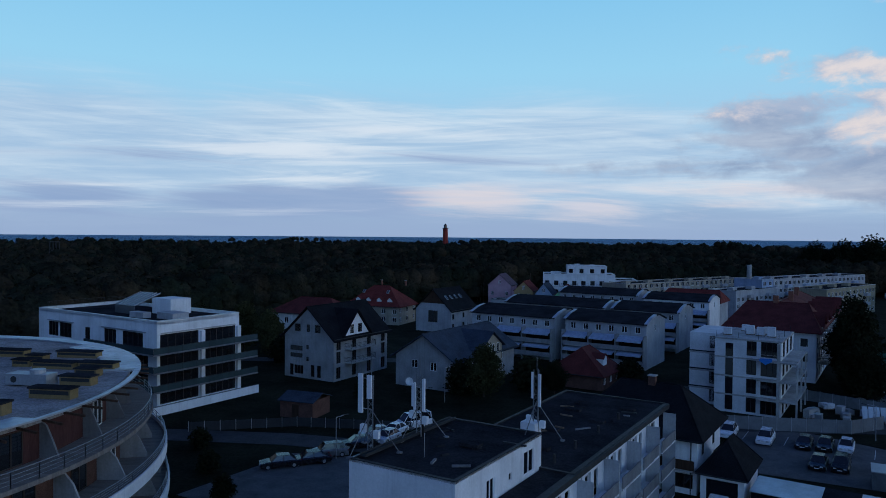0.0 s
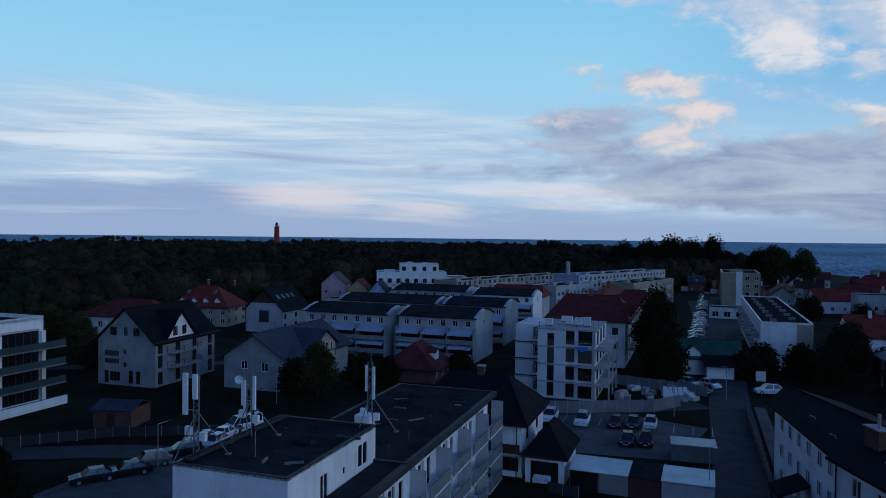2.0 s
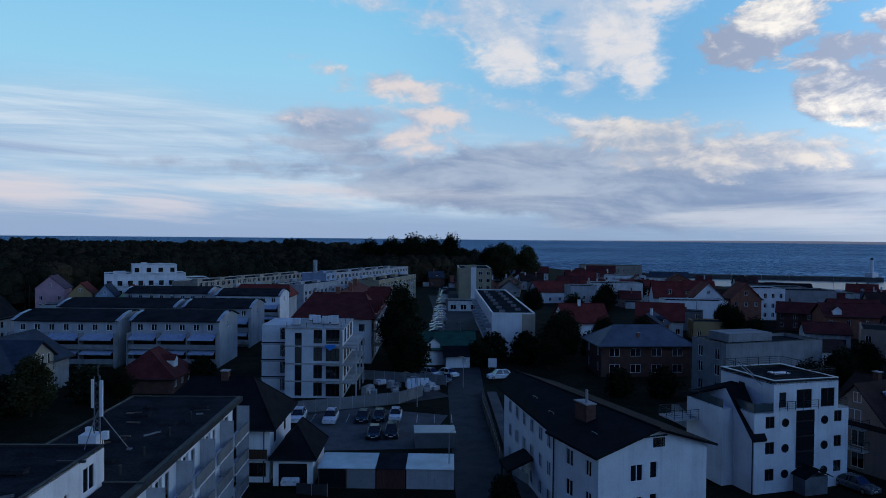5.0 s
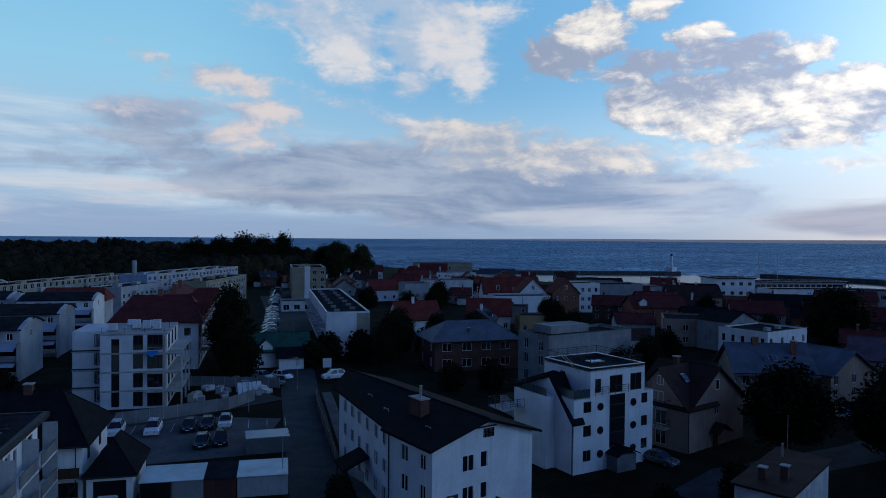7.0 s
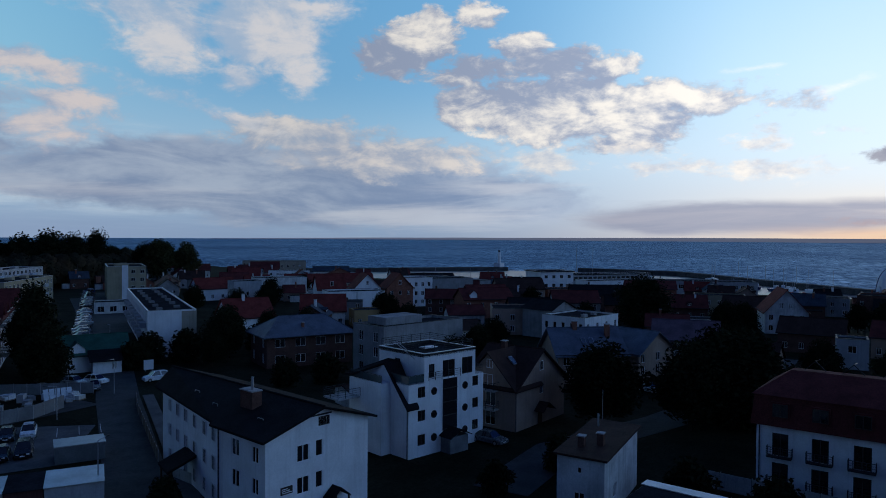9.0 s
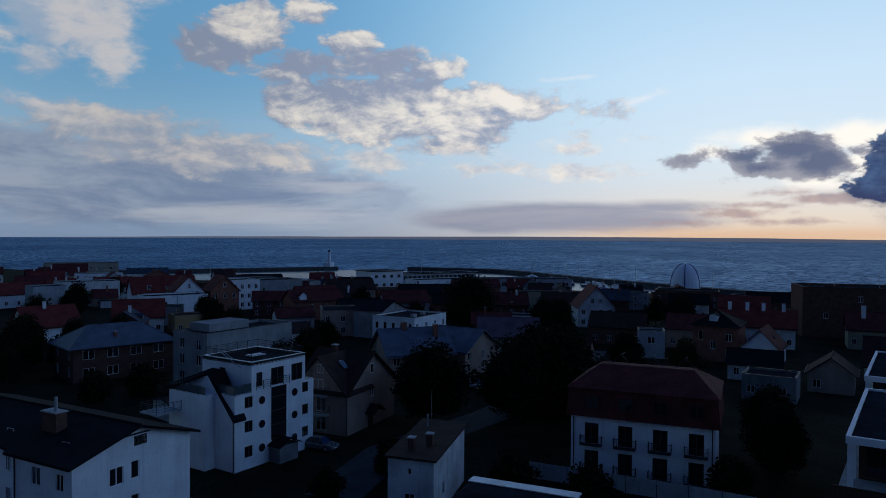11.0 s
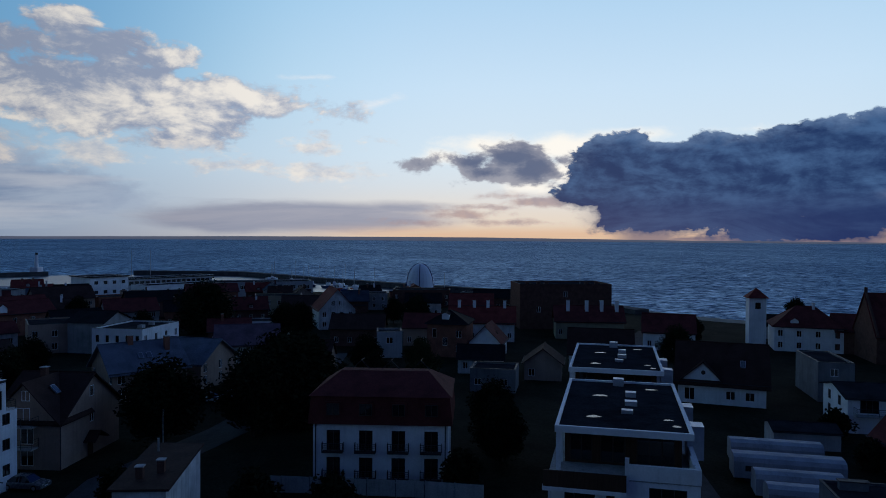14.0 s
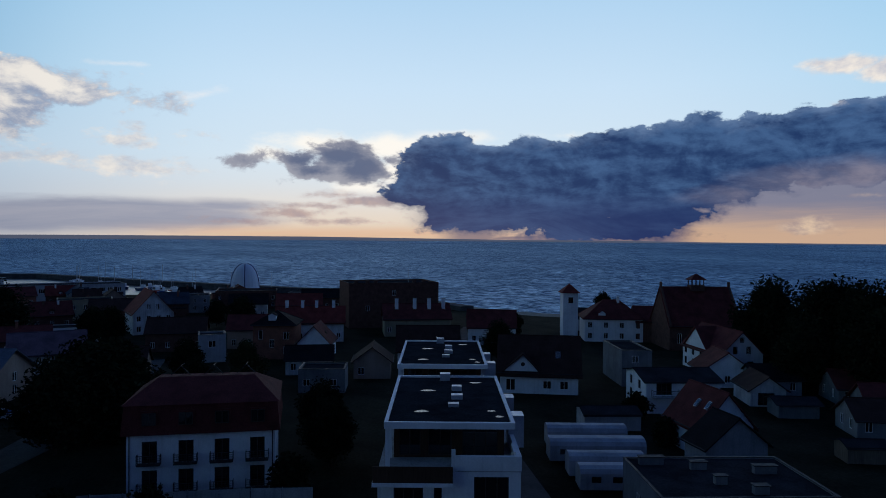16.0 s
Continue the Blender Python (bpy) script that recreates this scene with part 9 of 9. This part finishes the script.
# ---------------------------------------------------------------- further roofs of the old town
rt = random.Random(17)
def town(x, y, h, w, d, e, r, wall, roof, shape="L", label=None):
    names = {id(TILE_RED): "red tiled", id(TILE_DARKRED): "dark red tiled", id(TILE_BROWN): "brown tiled", id(TILE_BLACK): "dark tiled", id(TAR): "flat felt", id(TILE_GREYBLUE): "slate-coloured", id(TILE_MAUVE): "mauve tiled", id(TILE_BLUE): "blue-grey sheet"}
    n = max(2, int(w / 3.2))
    return house(label or ("old town house with %s roof" % names[id(roof)]), x, y, h, w, d, e, r, wall, roof, {"F": even(w, n, 1.0, 1.4, (0.9, 3.4) if e > 5 else (0.9,), 1.0), "L": even(d, 2, 1.0, 1.4, (0.9,), 1.6)}, shape, over=0.4, group="old town houses")


town(255, 332, -33, 14, 10, 7.0, 10.5, BLUE_WALL, TILE_DARKRED)
town(281, 330, -40, 12, 9, 4.5, 8.0, PLASTER_OLD, TILE_DARKRED)
town(187, 214, -22, 15, 10, 4.6, 8.4, PLASTER, TILE_RED, "L", "white gabled house with red roof by the car park")
town(184, 192, -30, 10, 10, 8.2, 0.3, GREY_LIGHT, TAR, "flat", "stained white firewall house")
town(199, 197, -38, 20, 10, 8.6, 0.3, PLASTER_OLD, TAR, "flat", "pale building with blank rendered walls")
town(231, 210, -40, 14, 9, 4.8, 8.2, PLASTER, TILE_RED)
town(222, 240, -40, 12, 9, 5.0, 8.4, BEIGE, TILE_DARKRED)
town(250, 262, -45, 13, 9, 5.2, 8.8, PLASTER_OLD, TILE_RED)
town(268, 250, -45, 16, 9, 5.0, 0.3, PLASTER, TAR, "flat")
town(285, 272, -48, 22, 10, 5.6, 0.3, PLASTER, TAR, "flat", "white low harbour-side building")
town(300, 300, -48, 16, 9, 6.0, 9.5, GREY_LIGHT, TILE_DARKRED)
town(310, 262, -50, 20, 10, 5.0, 7.6, PLASTER_OLD, TILE_GREYBLUE)
town(262, 215, -45, 18, 9, 5.4, 0.3, BEIGE, TAR, "flat")
town(240, 185, -42, 12, 9, 5.5, 9.0, BRICK, TILE_RED)
town(225, 172, -40, 14, 10, 5.5, 0.3, TAN, TAR, "flat")
town(250, 160, -42, 18, 10, 8.0, 0.3, GREY, TAR, "flat")
town(262, 148, -42, 20, 10, 6.0, 0.3, CONCRETE, TAR, "flat")
town(278, 175, -45, 20, 10, 5.0, 7.6, BRICK_DARK, TILE_BLACK)
town(236, 112, -50, 18, 10, 6.0, 9.6, TAN, TILE_BROWN)
town(214, 112, -45, 14, 10, 5.0, 8.4, BRICK_DARK, TILE_DARKRED)
town(250, 98, -55, 16, 10, 5.4, 0.3, BRICK, TAR, "flat")
town(232, 82, -60, 18, 10, 5.6, 8.6, BRICK_DARK, TILE_BLACK)
town(204, 78, -60, 14, 10, 5.4, 8.6, GREY, TILE_DARKRED)
town(186, 84, -55, 12, 9, 4.8, 7.4, BRICK_DARK, TILE_BLACK)
town(262, 72, -70, 18, 10, 6.4, 9.0, BRICK, TILE_DARKRED)
town(228, 62, -75, 14, 10, 5.6, 0.3, TAN, TAR, "flat")
town(246, 45, -80, 16, 10, 6.2, 0.3, YELLOW, TAR, "flat", "cream two-storey block near the harbour")
town(226, 33, -85, 18, 9, 5.0, 7.8, BRICK_DARK, TILE_BROWN)
town(196, 38, -85, 12, 8, 3.6, 0.2, PLASTER, TAR, "flat")
town(262, 20, -90, 20, 10, 5.8, 0.3, GREY, TAR, "flat")
town(272, -2, -95, 22, 12, 6.4, 0.3, BRICK_DARK, TAR, "flat")
town(240, -6, -95, 12, 9, 4.8, 7.6, PLASTER_OLD, TILE_BLACK)
town(228, -20, -98, 14, 9, 5.2, 8.4, BRICK, TILE_RED)
town(262, -32, -100, 18, 9, 4.6, 7.4, BRICK_DARK, TILE_BLACK)
town(292, -30, -110, 20, 8, 4.0, 0.2, GREY, TAR, "flat")
town(176, 14, -95, 13, 9, 4.4, 7.4, BRICK_DARK, TILE_BROWN)
town(176, -4, -98, 10, 9, 4.6, 7.6, TAN, TILE_DARKRED)
town(168, -62, -110, 12, 9, 4.4, 8.2, PLASTER, TILE_DARKRED, "L", "white house with dark red roof and gable")
town(196, -72, -115, 14, 9, 3.2, 5.4, BRICK_DARK, TILE_DARKRED)
town(148, -66, -110, 11, 8, 3.2, 0.2, PLASTER, TAR, "flat")
town(186, -100, -115, 12, 8, 3.6, 6.2, GREY_LIGHT, TILE_BLACK)
town(136, 20, -95, 9, 8, 3.8, 6.8, TAN, TILE_BROWN)
town(140, -14, -100, 9, 7, 3.0, 5.2, PLASTER_OLD, TILE_BLACK)
town(171, 96, -50, 10, 8, 3.6, 5.8, PLASTER_OLD, TILE_DARKRED)
town(143, 84, -40, 12, 8, 3.2, 5.0, PLASTER_OLD, TILE_BROWN)
town(157, 118, -40, 9, 7, 4.6, 0.2, OCHRE_WALL, TAR, "flat", "low flat-roofed building with orange walls")
town(90, -98, -115, 8, 8, 2.8, 5.2, GREY_DARK, TILE_DARKRED)
town(100, -90, -112, 8, 7, 2.8, 4.8, GREY, TILE_BLACK)
town(74, -84, -115, 7, 7, 2.6, 4.8, GREY_DARK, TILE_BROWN)

# the closely built lanes between them
taken = [(o.location.x, o.location.y) for o in scene.objects if o.parent is None and o.type == "EMPTY" and o.name.split(".")[0] in ("house", "building", "tree", "harbour_hall", "apartment_house", "apartment_block", "dome", "tower", "church")]
rl = random.Random(29)


def lanes(x0, x1, y0, y1, tries, most, gap, wall_set, roof_set):
    """Small houses scattered between those that stand, no nearer to them than the gap."""
    made = 0
    for _ in range(tries):
        x, y = rl.uniform(x0, x1), rl.uniform(y0, y1)
        if made >= most or (y < -10 and x > 275) or any((x - p - 4) ** 2 + (y - q) ** 2 < gap ** 2 for p, q in taken):
            continue
        taken.append((x, y))
        made += 1
        w, e = rl.uniform(7, 12), rl.uniform(3.0, 5.4)
        hd = -40 - 50 * (250 - y) / 300 + rl.choice((0, 0, 90)) + rl.uniform(-6, 6)
        shape = rl.choice(("L", "L", "F", "flat"))
        wall, roof = rl.choice(wall_set), rl.choice(roof_set) if shape != "flat" else TAR
        t = town(x, y, hd, w, rl.uniform(7, 9), e, e + rl.uniform(2.4, 3.6) if shape != "flat" else 0.25, wall, roof, shape)
        for k in range(rl.choice((1, 1, 2))):
            chimney(t, w * (0.3 + 0.35 * k), 3.0, e + 0.2, e + (3.9 if shape != "flat" else 1.3), rl.choice((BRICK, PLASTER_OLD, BRICK_DARK, PLASTER)), 0.6)
        if shape == "L" and rl.random() < 0.5:
            dormer(t, w * 0.5, 0.5, e + 0.3, 1.5, 1.0, 2.2, 0, wall, roof, 0.5)
        if rl.random() < 0.3:
            part("annex", MB().box(-3.2, 1.0, 0, -0.02, 5.5, 2.4), rl.choice(wall_set), t)
            part("annex_roof", MB().box(-3.4, 0.8, 2.4, -0.02, 5.7, 2.55), TAR, t)


WALLS_OLD = (BRICK_DARK, TAN, GREY, PLASTER_OLD, GREY_DARK, BRICK, GREY_LIGHT)
ROOFS_OLD = (TILE_DARKRED, TILE_BROWN, TILE_BLACK, TILE_RED, TILE_DARKRED, TILE_GREYBLUE)
lanes(196, 318, -48, 320, 2500, 52, 14.0, WALLS_OLD, ROOFS_OLD)
lanes(140, 198, 40, 135, 500, 9, 14.5, WALLS_OLD, ROOFS_OLD)

# boats along the quay
def boat(x, y, h, l, label, hull, mast=0.0):
    t = thing("boat", label, "boat", at(x, y, h, -1.5), "boats in the harbour")
    w = l * 0.28
    hb = MB()
    top = [(0, 0), (l * 0.12, w / 2), (l * 0.6, w / 2), (l, 0), (l * 0.6, -w / 2), (l * 0.12, -w / 2)]
    bot = [(l * 0.1, 0), (l * 0.15, w * 0.35), (l * 0.6, w * 0.35), (l * 0.85, 0), (l * 0.6, -w * 0.35), (l * 0.15, -w * 0.35)]
    for k in range(6):
        j = (k + 1) % 6
        hb.poly((*bot[k], -0.2), (*bot[j], -0.2), (*top[j], 1.5), (*top[k], 1.5))
    hb.poly(*[(*p, 1.5) for p in top])
    part("hull", hb, hull, t)
    part("cabin", MB().box(l * 0.22, -w * 0.28, 1.5, l * 0.5, w * 0.28, 3.2), WHITE_PAINT, t)
    part("cabin_window", MB().box(l * 0.5, -w * 0.22, 2.3, l * 0.5 + 0.03, w * 0.22, 2.9), PANE, t)
    if mast:
        part("mast", MB().tube((l * 0.55, 0, 1.5), (l * 0.55, 0, mast), 0.07, 5), STEEL, t)
        part("boom", MB().tube((l * 0.55, 0, 3.4), (l * 0.12, 0, 3.6), 0.05, 4), STEEL, t)
    return t


for k in range(26):
    s = k / 25
    x, y = 372 + 90 * s + rt.uniform(-5, 5), -2 + 66 * s + rt.uniform(-6, 6)
    c = rt.choice(((PLASTER, "white"), (NAVY, "dark blue"), (CAR_PAINT["blue"], "blue"), (LIGHTHOUSE, "red")))
    boat(x - 14, y + 10, rt.uniform(0, 180), rt.uniform(6, 13), c[1] + " moored boat with a small cabin", c[0], rt.choice((0, 8, 11, 12)))
for k in range(8):
    boat(348 + rt.uniform(0, 8), 300 - 20 * k + rt.uniform(-5, 5), rt.uniform(60, 120), rt.uniform(7, 12), "white moored boat beside the quay", PLASTER, 9)
for k in range(7):
    t = thing("yacht_mast", "bare thin mast beside the breakwater", "mast", pose(480 - 24 * k, 75 - 17 * k, 1.7), "thin poles on the breakwater")
    part("pole", MB().tube((0, 0, 0), (0, 0, rt.uniform(7, 12)), 0.1, 5), STEEL, t)
